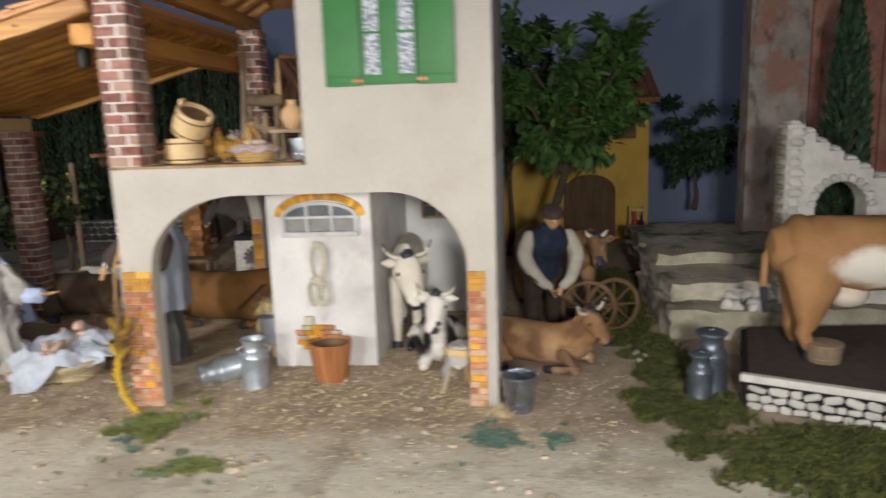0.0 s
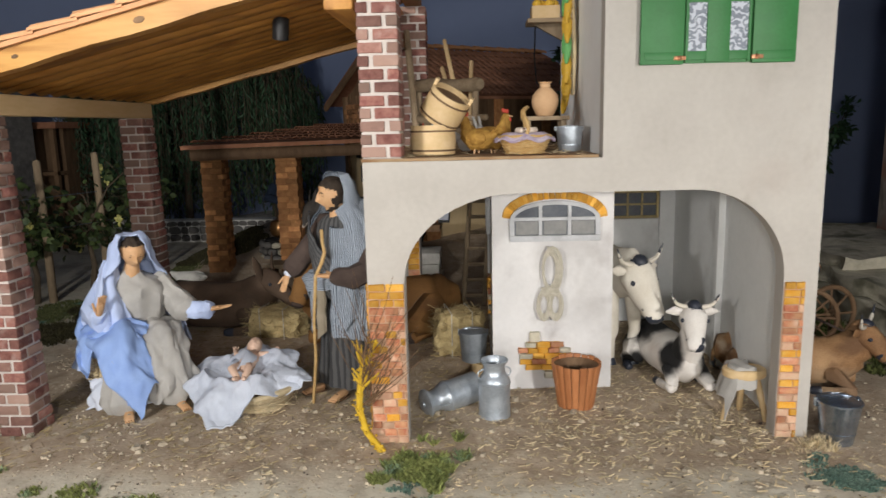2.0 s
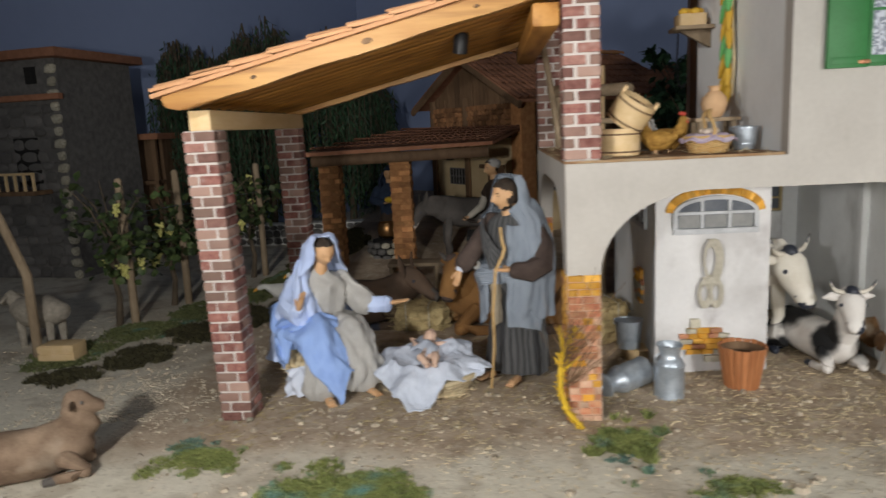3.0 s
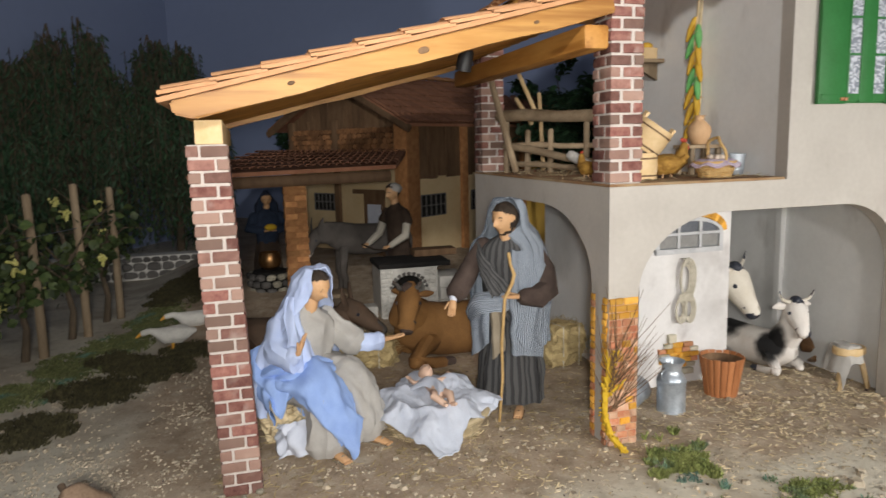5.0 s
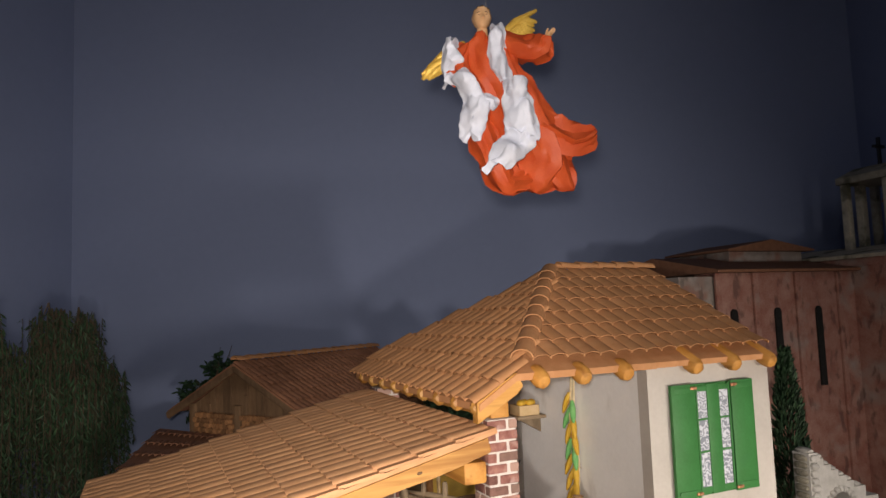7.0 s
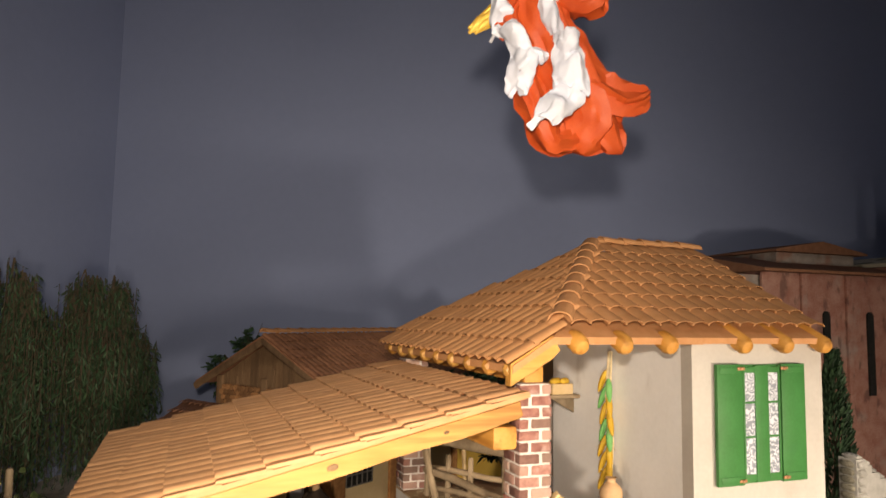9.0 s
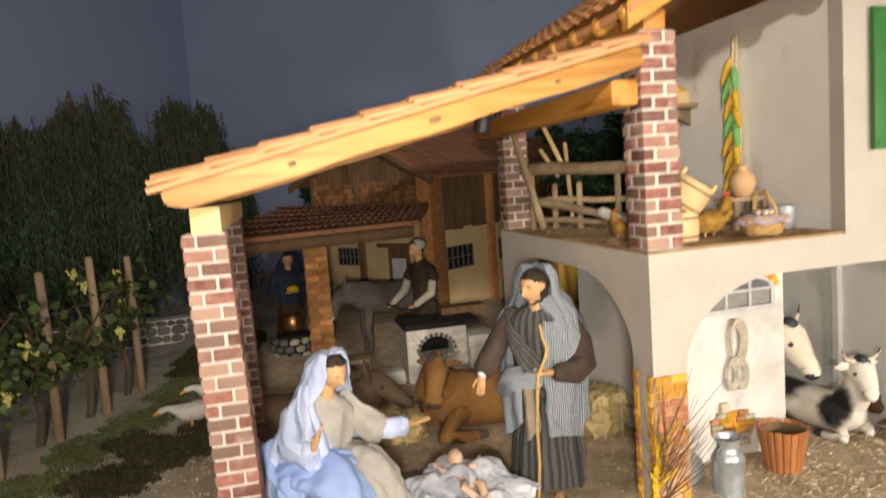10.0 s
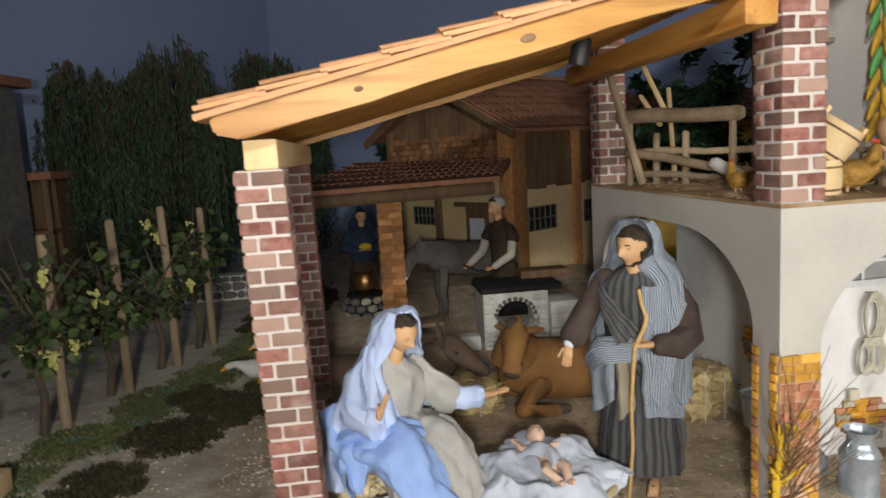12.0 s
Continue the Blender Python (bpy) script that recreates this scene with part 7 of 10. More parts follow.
def angel(at, rz):
    """A hanging figure in a red gown with white drapery and golden wings."""
    R, W, G, S, H = range(5)
    bm = bmesh.new()
    tube(bm, [(0.050, 0.02, -0.160), (0.060, 0.010, -0.125), (0.045, 0.0, -0.085), (0.022, -0.004, -0.040), (0.000, -0.006, 0.010), (-0.016, -0.006, 0.050), (-0.020, -0.008, 0.078)], [(0.050, 0.030), (0.060, 0.036), (0.056, 0.036), (0.046, 0.032), (0.040, 0.028), (0.038, 0.024), (0.014, 0.014)], 48, R, up=(0, 1, 0), fold=folds(8, 0.07, 0.35))
    tube(bm, [(0.045, 0.01, -0.165), (0.010, 0.0, -0.165), (-0.010, -0.006, -0.125), (-0.030, -0.006, -0.080), (-0.020, -0.004, -0.030)], [(0.022, 0.020), (0.026, 0.024), (0.028, 0.024), (0.026, 0.024), (0.024, 0.022)], 32, R, fold=folds(6, 0.12, 0.6))
    tube(bm, [(0.060, 0.0, -0.085), (0.105, 0.004, -0.100), (0.150, 0.008, -0.098)], [0.034, 0.036, 0.026], 30, R, fold=folds(6, 0.14, 0.8))
    tube(bm, [(0.080, 0.01, -0.12), (0.112, 0.012, -0.172)], [0.030, 0.018], 24, R, fold=folds(5, 0.14, 0.8))

    def crumple(x, z):
        return 0.006 * math.sin(95 * x + 40 * z) + 0.005 * math.sin(120 * z - 60 * x)

    def drape(x0, z0, x1, z1, w0, w1, out):
        def fn(u, v):
            x = x0 + (x1 - x0) * v + (u - 0.5) * (w0 + (w1 - w0) * v)
            z = z0 + (z1 - z0) * v + 0.006 * math.sin(9 * u + 5 * v)
            return (x, -out - 0.014 * math.sin(math.pi * u) - crumple(x, z), z)
        sheet(bm, fn, 20, 26, 0.008, W)
    drape(0.002, 0.088, 0.008, -0.012, 0.024, 0.016, 0.030)
    drape(-0.068, 0.070, -0.070, 0.000, 0.022, 0.030, 0.016)
    drape(-0.066, 0.004, -0.020, -0.050, 0.030, 0.050, 0.030)
    drape(-0.036, -0.036, -0.046, -0.104, 0.036, 0.020, 0.034)
    drape(0.020, -0.012, 0.040, -0.112, 0.026, 0.052, 0.044)
    drape(0.034, -0.098, -0.004, -0.156, 0.040, 0.044, 0.046)
    tube(bm, [(-0.019, -0.008, 0.072), (-0.020, -0.012, 0.092)], [0.010, 0.009], 10, S)
    carved_head(bm, (-0.020, -0.014, 0.108), 0.0195, S, H, rx=6)
    tube(bm, [(0.012, -0.006, 0.064), (0.046, -0.018, 0.052), (0.068, -0.028, 0.048), (0.078, -0.034, 0.060)], [0.018, 0.022, 0.022, 0.016], 24, R, fold=folds(5, 0.10, 0.7))
    mitten(bm, (0.080, -0.036, 0.062), (0.096, -0.044, 0.076), S, 0.0070)
    tube(bm, [(-0.046, -0.004, 0.060), (-0.062, -0.012, 0.030), (-0.056, -0.024, 0.006)], [0.018, 0.020, 0.018], 24, R, fold=folds(5, 0.10, 0.7))

    def wing(x0, z0, x1, z1, w):
        p, q = Vector((x0, 0.016, z0)), Vector((x1, 0.022, z1))
        for j in range(10):
            f = j / 9
            b = p.lerp(q, 0.55 * f)
            t = p.lerp(q, 0.45 + 0.55 * f) - Vector((0, 0, w * (1 - 0.55 * f)))
            tube(bm, [b, b.lerp(t, 0.5) + Vector((0, -0.003, 0.004)), t], [(0.004, 0.007), (0.0035, 0.008), (0.0012, 0.003)], 8, G)
        tube(bm, [p, p.lerp(q, 0.5) + Vector((0, 0, 0.008)), q], [0.006, 0.007, 0.003], 8, G)
    wing(0.006, 0.084, 0.078, 0.140, 0.046)
    wing(0.010, 0.080, 0.074, 0.122, 0.040)
    wing(-0.050, 0.080, -0.122, 0.030, 0.020)
    wing(-0.050, 0.066, -0.112, 0.026, 0.012)
    rumple(bm, {R, W}, ((28, 0.010), (60, 0.006), (130, 0.0028)))
    move(bm, pose(*at, 0, 0, rz) @ Matrix.Diagonal((0.88, 1, 0.86, 1)))
    solid("angel_statue", bm, ["red", "whitecloth", "gold", "skin", "hair"], "hanging winged statue in red gown with white drapery", "statue")
    bm = bmesh.new()
    tube(bm, [(at[0], at[1] + 0.02, at[2] + 0.06), (at[0], at[1] + 0.02, CEIL + 0.001)], [0.0004, 0.0004], 5)
    solid("hanging_thread", bm, "greycloth", "thin thread holding the winged statue", "thread")


angel((-0.467, 0.965, 1.032), -22)


# ---- animals of the crib: plain statues ----
def beast(name, m, mats, label, lying=False, horns="up", size=1.0, hd=1.0, head=(0.135, 0.0, 0.155), nose=(0.168, 0.0, 0.118), ears=True, leg=0.085, slim=1.0, long_ears=False, tail=True, category="cow statue", hs=1.0, ear=1.0):
    """A cow or donkey along +x. mats: hide, dark (hoofs, crown), horn, muzzle."""
    bm = bmesh.new()
    up = 0.0 if lying else leg
    b = lambda x, z: (x, 0, up + z)
    k = slim
    tube(bm, [b(-0.115, 0.050), b(-0.085, 0.050), b(-0.03, 0.044), b(0.03, 0.046), b(0.070, 0.054), b(0.092, 0.062)], [(0.026 * k, 0.030), (0.040 * k, 0.040), (0.044 * k, 0.043), (0.042 * k, 0.042), (0.036 * k, 0.040), (0.024 * k, 0.032)], 22, 0)
    ball(bm, b(-0.098, 0.055), (0.026, 0.035 * k, 0.034), 0)
    H, N = Vector(head), Vector(nose)
    if not lying:
        H, N = H + Vector((0, 0, leg - 0.085)), N + Vector((0, 0, leg - 0.085))
    tube(bm, [Vector(b(0.065, 0.058)), Vector(b(0.095, 0.070)).lerp(H, 0.35), H.lerp(Vector(b(0.09, 0.06)), 0.15)], [(0.030 * k, 0.036), (0.024 * k, 0.030), (0.019, 0.022)], 16, 0)
    d = (N - H)
    tube(bm, [H - d * 0.12, H + d * 0.15, H + d * 0.5, H + d * 0.8, H + d * 0.97], [(0.015 * hd, 0.017 * hd), (0.0205 * hd, 0.021 * hd), (0.0165 * hd, 0.0165 * hd), (0.0125 * hd, 0.0125 * hd), (0.0130 * hd, 0.011 * hd)], 18, 0)
    tube(bm, [H + d * 0.82, H + d * 1.05], [(0.0133 * hd, 0.0122 * hd), (0.0115 * hd, 0.0095 * hd)], 14, 1 if horns != "none" else 3)
    s, u = axes_along(d)
    for q in (-1, 1):
        ball(bm, H + d * 0.30 + s * 0.0172 * hd * q + u * 0.006 * hd, 0.0032 * hd, 1, seg=8)
        if ears:
            l = 0.045 if long_ears else 0.030 * ear
            lift = 0.045 if long_ears else 0.002
            e0 = H + s * 0.015 * q
            e1 = e0 + s * (0.010 if long_ears else l) * q + Vector((-0.006, 0, lift))
            tube(bm, [e0, e0.lerp(e1, 0.55) + Vector((0, 0, 0.002)), e1], [(0.004, 0.006 * ear), (0.003, 0.0085 * ear), (0.0012, 0.002)], 8, 0)
        if horns == "up":
            h0 = H + s * 0.011 * q + u * 0.012 - d * 0.08
            h1 = h0 + s * 0.020 * hs * q + Vector((0, 0, 0.006))
            tip = h1 + s * 0.008 * hs * q + Vector((0.002, 0, 0.012 * hs))
            tube(bm, [h0, h0.lerp(h1, 0.6) - Vector((0, 0, 0.0015)), h1, tip], [0.0044, 0.004, 0.0032, 0.0018], 9, 2)
            tube(bm, [h1.lerp(tip, 0.55), tip + s * 0.0015 * q + Vector((0, 0, 0.007 * hs))], [0.0027, 0.0008], 7, 1)
    if horns == "up":
        ball(bm, H - d * 0.10 + u * 0.0115 * hd, (0.0115 * hd, 0.0095 * hd, 0.0095 * hd), 1, seg=12)
        for k3 in range(9):
            o = s * ((k3 % 5) - 2) * 0.0045 * hd
            tube(bm, [H - d * 0.16 + u * 0.009 * hd + o, H + d * (0.02 + 0.05 * (k3 % 2)) + u * 0.0185 * hd + o * 0.9], [0.0026 * hd, 0.001 * hd], 6, 1)
    if lying:
        for q in (-1, 1):
            tube(bm, [(0.065, 0.030 * q * k, 0.036), (0.094, 0.040 * q * k, 0.016), (0.070, 0.046 * q * k, 0.008), (0.050, 0.046 * q * k, 0.007)], [0.017, 0.012, 0.009, 0.008], 10, 0)
            ball(bm, (0.092, 0.041 * q * k, 0.011), (0.013, 0.011, 0.011), 0)
            tube(bm, [(0.050, 0.046 * q * k, 0.007), (0.036, 0.046 * q * k, 0.006)], [0.0085, 0.0075], 8, 1)
            tube(bm, [(-0.085, 0.036 * q * k, 0.045), (-0.050, 0.058 * q * k, 0.024), (-0.085, 0.064 * q * k, 0.010), (-0.055, 0.070 * q * k, 0.008)], [0.026, 0.022, 0.011, 0.0085], 10, 0)
            tube(bm, [(-0.055, 0.070 * q * k, 0.008), (-0.040, 0.071 * q * k, 0.007)], [0.009, 0.008], 8, 1)
    else:
        for q in (-1, 1):
            tube(bm, [(0.066, 0.024 * q * k, leg + 0.030), (0.070, 0.026 * q * k, leg * 0.62), (0.066, 0.026 * q * k, leg * 0.48), (0.068, 0.026 * q * k, 0.012)], [0.019 * k, 0.0115 * k ** 0.5, 0.0100 * k ** 0.5, 0.0072 * k ** 0.5], 12, 0, up=(1, 0, 0))
            tube(bm, [(0.069, 0.026 * q * k, 0.012), (0.072, 0.026 * q * k, 0.001)], [0.0085, 0.0105], 10, 1, round_ends=False)
            tube(bm, [(-0.090, 0.022 * q * k, leg + 0.040), (-0.088, 0.025 * q * k, leg + 0.005), (-0.094, 0.026 * q * k, leg * 0.55), (-0.097, 0.026 * q * k, leg * 0.42), (-0.091, 0.026 * q * k, 0.012)], [(0.018, 0.034), (0.016, 0.026), 0.0115, 0.0095, 0.0075], 12, 0, up=(1, 0, 0))
            tube(bm, [(-0.089, 0.027 * q * k, 0.012), (-0.086, 0.027 * q * k, 0.001)], [0.0085, 0.0105], 10, 1, round_ends=False)
    if not lying and size > 1.1:
        ball(bm, (-0.045, 0, leg - 0.004), (0.024, 0.020 * k, 0.016), 3)
    if tail:
        tube(bm, [b(-0.122, 0.065), (-0.134, 0.003, up + 0.04), (-0.134, 0.004, up - 0.0 if not lying else 0.02)], [0.0042, 0.0036, 0.0032], 8, 0)
        tube(bm, [(-0.134, 0.004, up - 0.0 if not lying else 0.02), (-0.132, 0.005, up - 0.028 if not lying else 0.008)], [0.005, 0.0025], 8, 1)
    rumple(bm, {0}, ((38, 0.0045), (90, 0.0018)))
    for v in bm.verts:
        v.co.z = max(v.co.z, 0.0)
    move(bm, m @ Matrix.Scale(size, 4))
    solid(name, bm, mats, label, category, "crib animals")


# in the stable
beast("cow_statue", pose(-0.211, 1.212, 0, 0, 0, -84), ["cow_white", "hoof", "horn", "muzzle"], "cream white cow statue standing in the stable", head=(0.112, 0.006, 0.152), nose=(0.150, 0.022, 0.092), size=0.95, leg=0.095, slim=0.72, hd=1.26, hs=1.1)
beast("cow_statue", pose(-0.146, 1.102, 0, 0, 0, -80), ["cow_bw", "hoof", "horn", "muzzle"], "black and white cow statue lying on straw", True, head=(0.104, -0.006, 0.156), nose=(0.142, -0.018, 0.106), size=0.73, slim=0.9, hd=1.22, hs=1.0)
# behind the crib
beast("ox_statue", pose(-0.600, 1.325, 0, 0, 0, 190), ["ox_brown", "browncloth", "donkey", "ox_brown"], "brown ox statue lying behind the crib", True, "up", head=(0.098, 0.030, 0.114), nose=(0.114, 0.056, 0.070), size=1.14, category="ox statue", hs=0.3, hd=0.98, ear=0.6)
beast("donkey_statue", pose(-0.90, 1.36, 0, 0, 0, -6), ["donkey_brown", "hoof", "horn", "donkey"], "dark brown donkey statue lying behind the hay", True, "none", head=(0.105, -0.01, 0.098), nose=(0.158, -0.03, 0.062), long_ears=True, size=1.0, category="donkey statue")
beast("donkey_statue", pose(-0.690, 1.80, 0.03, 0, 0, 192), ["donkey", "hoof", "horn", "muzzle"], "grey donkey statue standing under the porch", False, "none", head=(0.140, 0.012, 0.150), nose=(0.166, 0.022, 0.105), long_ears=True, slim=0.62, leg=0.10, size=0.90, category="donkey statue")
# in the yard beside the house
beast("cow_statue", pose(0.014, 1.072, 0, 0, 0, -26), ["cow_brown", "hoof", "horn", "muzzle"], "tan cow statue lying in the yard", True, head=(0.106, 0.0, 0.108), nose=(0.146, -0.010, 0.070), size=0.76, hd=1.15, hs=1.25)
beast("cow_statue", pose(0.060, 1.40, 0, 0, 0, -52), ["cow_brown", "hoof", "horn", "muzzle"], "tan cow statue standing behind the farmer", False, head=(0.125, -0.01, 0.165), nose=(0.160, -0.028, 0.128), size=0.92, hs=0.4)
beast("cow_statue", pose(0.475, 0.985, 0.046, 0, 0, -4), ["cow_pied", "hoof", "horn", "muzzle"], "large tan and white cow statue on a stone-faced platform", False, head=(0.150, 0, 0.155), size=1.16, leg=0.075)


# ---- other figures ----
def villager(at, rz, kind, label, s=1.0):
    """A smaller plain figure: robe or trousers, shirt, waistcoat and cap."""
    bm = bmesh.new()
    T, V, S, H, C = range(5)
    if kind == "farmer":
        mats = ["shirt", "navy", "skin", "browncloth", "apron"]
        for q in (-1, 1):
            tube(bm, [(q * 0.018, 0.02, 0.125), (q * 0.021, 0.022, 0.07), (q * 0.022, 0.02, 0.008)], [0.021, 0.017, 0.015], 12, C, fold=folds(4, 0.05, 0.5))
            tube(bm, [(q * 0.022, 0.016, 0.006), (q * 0.022, -0.006, 0.005)], [0.008, 0.007], 8, H)
        tube(bm, [(0, 0.022, 0.115), (0, 0.010, 0.150), (0, -0.015, 0.185), (0, -0.028, 0.205)], [(0.034, 0.026), (0.035, 0.027), (0.040, 0.027), (0.022, 0.018)], 20, V, fold=folds(5, 0.03, 0.5))
        sheet(bm, lambda u, v: ((u - 0.5) * 0.03, -0.035 + 0.018 * v, 0.205 - 0.05 * v), 6, 8, 0.004, T)
        carved_head(bm, (0, -0.042, 0.222), 0.018, S, H, rx=30)
        lathe(bm, [(0.021, 0), (0.022, 0.003), (0.018, 0.012), (0.0005, 0.016)], 20, pose(0, -0.040, 0.232, 24, 0, 0), H)
        for q in (-1, 1):
            tube(bm, [(q * 0.036, -0.016, 0.192), (q * 0.048, -0.028, 0.155), (q * 0.030, -0.055, 0.120), (q * 0.012, -0.062, 0.105)], [0.012, 0.0135, 0.011, 0.008], 18, T, fold=folds(4, 0.06, 0.7))
            mitten(bm, (q * 0.010, -0.063, 0.104), (q * 0.002, -0.068, 0.086), S)
        tube(bm, [(-0.05, -0.06, 0.128), (0.0, -0.07, 0.09), (0.09, -0.085, 0.045)], [0.0026, 0.0026, 0.002], 6, H)
    elif kind == "smith":
        mats = ["shirt", "apron", "skin", "hair", "apron"]
        tube(bm, [(0, 0.005, 0.0), (0, 0.004, 0.08), (0, 0, 0.13)], [(0.036, 0.030), (0.034, 0.028), (0.031, 0.024)], 20, C, up=(0, 1, 0), fold=folds(6, 0.05, 0.3))
        tube(bm, [(0, 0, 0.125), (0, -0.003, 0.17), (0, -0.006, 0.205), (0, -0.008, 0.222)], [(0.027, 0.022), (0.030, 0.023), (0.032, 0.021), (0.014, 0.013)], 20, V, up=(0, 1, 0), fold=folds(5, 0.03, 0.4))
        tube(bm, [(0, -0.008, 0.215), (0, -0.012, 0.238)], [0.010, 0.009], 10, S)
        carved_head(bm, (0, -0.016, 0.252), 0.0185, S, H, rx=14)
        ball(bm, (0, -0.011, 0.262), (0.019, 0.020, 0.014), 5, seg=14)
        mats.append("greycloth")
        for q, fx in ((-1, -0.045), (1, 0.03)):
            tube(bm, [(q * 0.028, -0.006, 0.208), (q * 0.040, -0.010, 0.186)], [0.011, 0.013], 14, V)
            tube(bm, [(q * 0.039, -0.010, 0.190), (q * 0.044, -0.022, 0.156), (fx, -0.056, 0.136)], [0.010, 0.010, 0.007], 12, T)
            mitten(bm, (fx, -0.058, 0.136), (fx * 0.8, -0.078, 0.128), S)
        tube(bm, [(-0.05, -0.072, 0.135), (0.0, -0.08, 0.128), (0.05, -0.075, 0.130)], [0.002, 0.002, 0.002], 6, 3)
    else:
        mats = ["navy", "navy", "skin", "navy", "apron", "yellow"]
        tube(bm, [(0, 0.004, 0.0), (0, 0.003, 0.08), (0, 0, 0.13)], [(0.042, 0.036), (0.036, 0.030), (0.028, 0.022)], 20, C, up=(0, 1, 0), fold=folds(7, 0.06, 0.3))
        tube(bm, [(0, 0, 0.125), (0, -0.004, 0.17), (0, -0.006, 0.195), (0, -0.006, 0.21)], [(0.028, 0.022), (0.033, 0.024), (0.034, 0.022), (0.015, 0.014)], 18, V, up=(0, 1, 0))
        tube(bm, [(0, -0.008, 0.205), (0, -0.012, 0.224)], [0.009, 0.008], 10, S)
        carved_head(bm, (0, -0.014, 0.238), 0.0165, S, H, rx=16)
        sheet(bm, lambda u, v: ((0.004 + 0.026 * min(1, v * 1.6)) * math.sin(math.radians(-125 + 250 * u)), 0.0 + (0.004 + 0.022 * min(1, v * 1.6)) * math.cos(math.radians(-125 + 250 * u)) - 0.008, 0.262 - 0.062 * v), 20, 8, 0.002, V)
        for q in (-1, 1):
            tube(bm, [(q * 0.032, -0.004, 0.196), (q * 0.046, -0.014, 0.165), (q * 0.018, -0.045, 0.160)], [0.013, 0.015, 0.010], 12, T)
            mitten(bm, (q * 0.016, -0.046, 0.160), (q * 0.002, -0.056, 0.160), S)
        ball(bm, (0, -0.056, 0.170), (0.016, 0.010, 0.009), 5, seg=10)
    move(bm, pose(*at, 0, 0, rz) @ Matrix.Scale(s, 4))
    solid("villager_statue", bm, mats, label, "statue", "villagers")


villager((0.032, 1.225, 0), 14, "farmer", "bent farmer statue in linen shirt and dark waistcoat", 0.94)
villager((-0.620, 1.735, 0.02), -58, "smith", "blacksmith statue in dark apron behind the forge", 1.0)
villager((-0.915, 1.93, 0.03), 8, "woman", "woman statue in navy shawl stirring a copper pot", 0.95)


# ---- rough stone pieces ----
def rock_mesh(seed, material, n=2):
    random.seed(seed)
    bm = bmesh.new()
    bmesh.ops.create_icosphere(bm, subdivisions=n, radius=0.5)
    for v in bm.verts:
        v.co *= 1 + 0.35 * noise.noise(v.co * 2.2 + Vector((seed * 3.1, 0, 0)))
        v.co = Vector([math.copysign(min(abs(c), 0.42), c) for c in v.co])
    return finish(bm, "rock", material)


ROCK_W = [rock_mesh(k, "stone_white") for k in range(3)]
ROCK_G = [rock_mesh(k + 5, "stone") for k in range(3)]
ROCK_D = [rock_mesh(k + 9, "stone_dark") for k in range(3)]


def stone_face(parent, meshes, origin, across, upw, w, h, size, seed, depth=0.012, grow=1.12, tilt=4):
    """Uneven courses of stones set in the face of a wall."""
    random.seed(seed)
    across, upw = Vector(across).normalized(), Vector(upw).normalized()
    nrm = across.cross(upw).normalized()
    basis = Matrix((across, upw, nrm)).transposed().to_4x4()
    v = 0.0
    while v < h - size * 0.3:
        hh = min(size * random.uniform(0.75, 1.2), h - v)
        u = 0.0
        while u < w - size * 0.2:
            ww = min(size * random.uniform(0.9, 2.0), w - u)
            m = Matrix.Translation(Vector(origin) + across * (u + ww / 2) + upw * (v + hh / 2)) @ basis @ pose(0, 0, 0, 0, 0, random.uniform(-tilt, tilt)) @ Matrix.Diagonal((ww * grow, hh * grow * random.uniform(1 - tilt * 0.016, 1), depth, 1))
            piece("stone", random.choice(meshes), parent, m)
            u += ww
        v += hh


def loose_stones(n, cx, cy, rx, ry, size, meshes, seed, label, z=0.0):
    random.seed(seed)
    for k in range(n):
        x, y = cx + random.uniform(-rx, rx), cy + random.uniform(-ry, ry)
        s = size * random.uniform(0.7, 1.3)
        ob = new("stone", random.choice(meshes))
        ob.matrix_basis = pose(x, y, z + s * 0.3, random.uniform(0, 40), random.uniform(0, 40), random.uniform(0, 360)) @ Matrix.Diagonal((s, s * 0.8, s * 0.75, 1))
        tagged(ob, label, "stone", "loose stones")


# ---- platform with the milked cow ----
platform = thing("platform", (0.42, 0.95, 0), "raised earth platform faced with dark stones", "platform")
PX0, PX1, PY0, PY1, PZ = 0.268, 0.80, 0.80, 1.12, 0.042
pf = [(0.268, 0.905), (0.80, 0.66), (0.90, 1.15), (0.33, 1.12)]
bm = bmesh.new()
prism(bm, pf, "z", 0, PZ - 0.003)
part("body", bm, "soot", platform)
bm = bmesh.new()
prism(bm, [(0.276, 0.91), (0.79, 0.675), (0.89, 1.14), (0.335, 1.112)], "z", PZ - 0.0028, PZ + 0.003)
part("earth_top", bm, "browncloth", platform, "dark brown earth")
d = Vector((0.80 - 0.268, 0.66 - 0.905, 0))
bm = bmesh.new()
rim = Matrix.Translation((0.268, 0.905, 0)) @ pose(0, 0, 0, 0, 0, math.degrees(math.atan2(d.y, d.x)))
box(bm, -0.003, d.length, -0.005, 0.006, PZ - 0.006, PZ + 0.004, bev=0.0015, m=rim)
part("rim", bm, "stone_white", platform)
stone_face(platform, ROCK_W, Vector((0.272, 0.9005, 0.0)), d, (0, 0, 1), d.length * 0.75, PZ - 0.006, 0.0125, 3, 0.007, 1.06, 18)
milk_can("milk_can", pose(0.243, 0.962, 0, 0, 0, 30), 0.082, "dark zinc milk can standing on the moss", True, "zinc_dark")
milk_can("milk_can", pose(0.222, 0.932, 0, 0, 0, 70), 0.062, "small dark zinc milk can standing on the moss", True, "zinc_dark")
bucket("milk_tub", (0.385, 0.955, PZ + 0.003), 0.020, 0.023, 0.026, "oldwood", "low wooden milking tub under the cow", handle=False, staves=16)

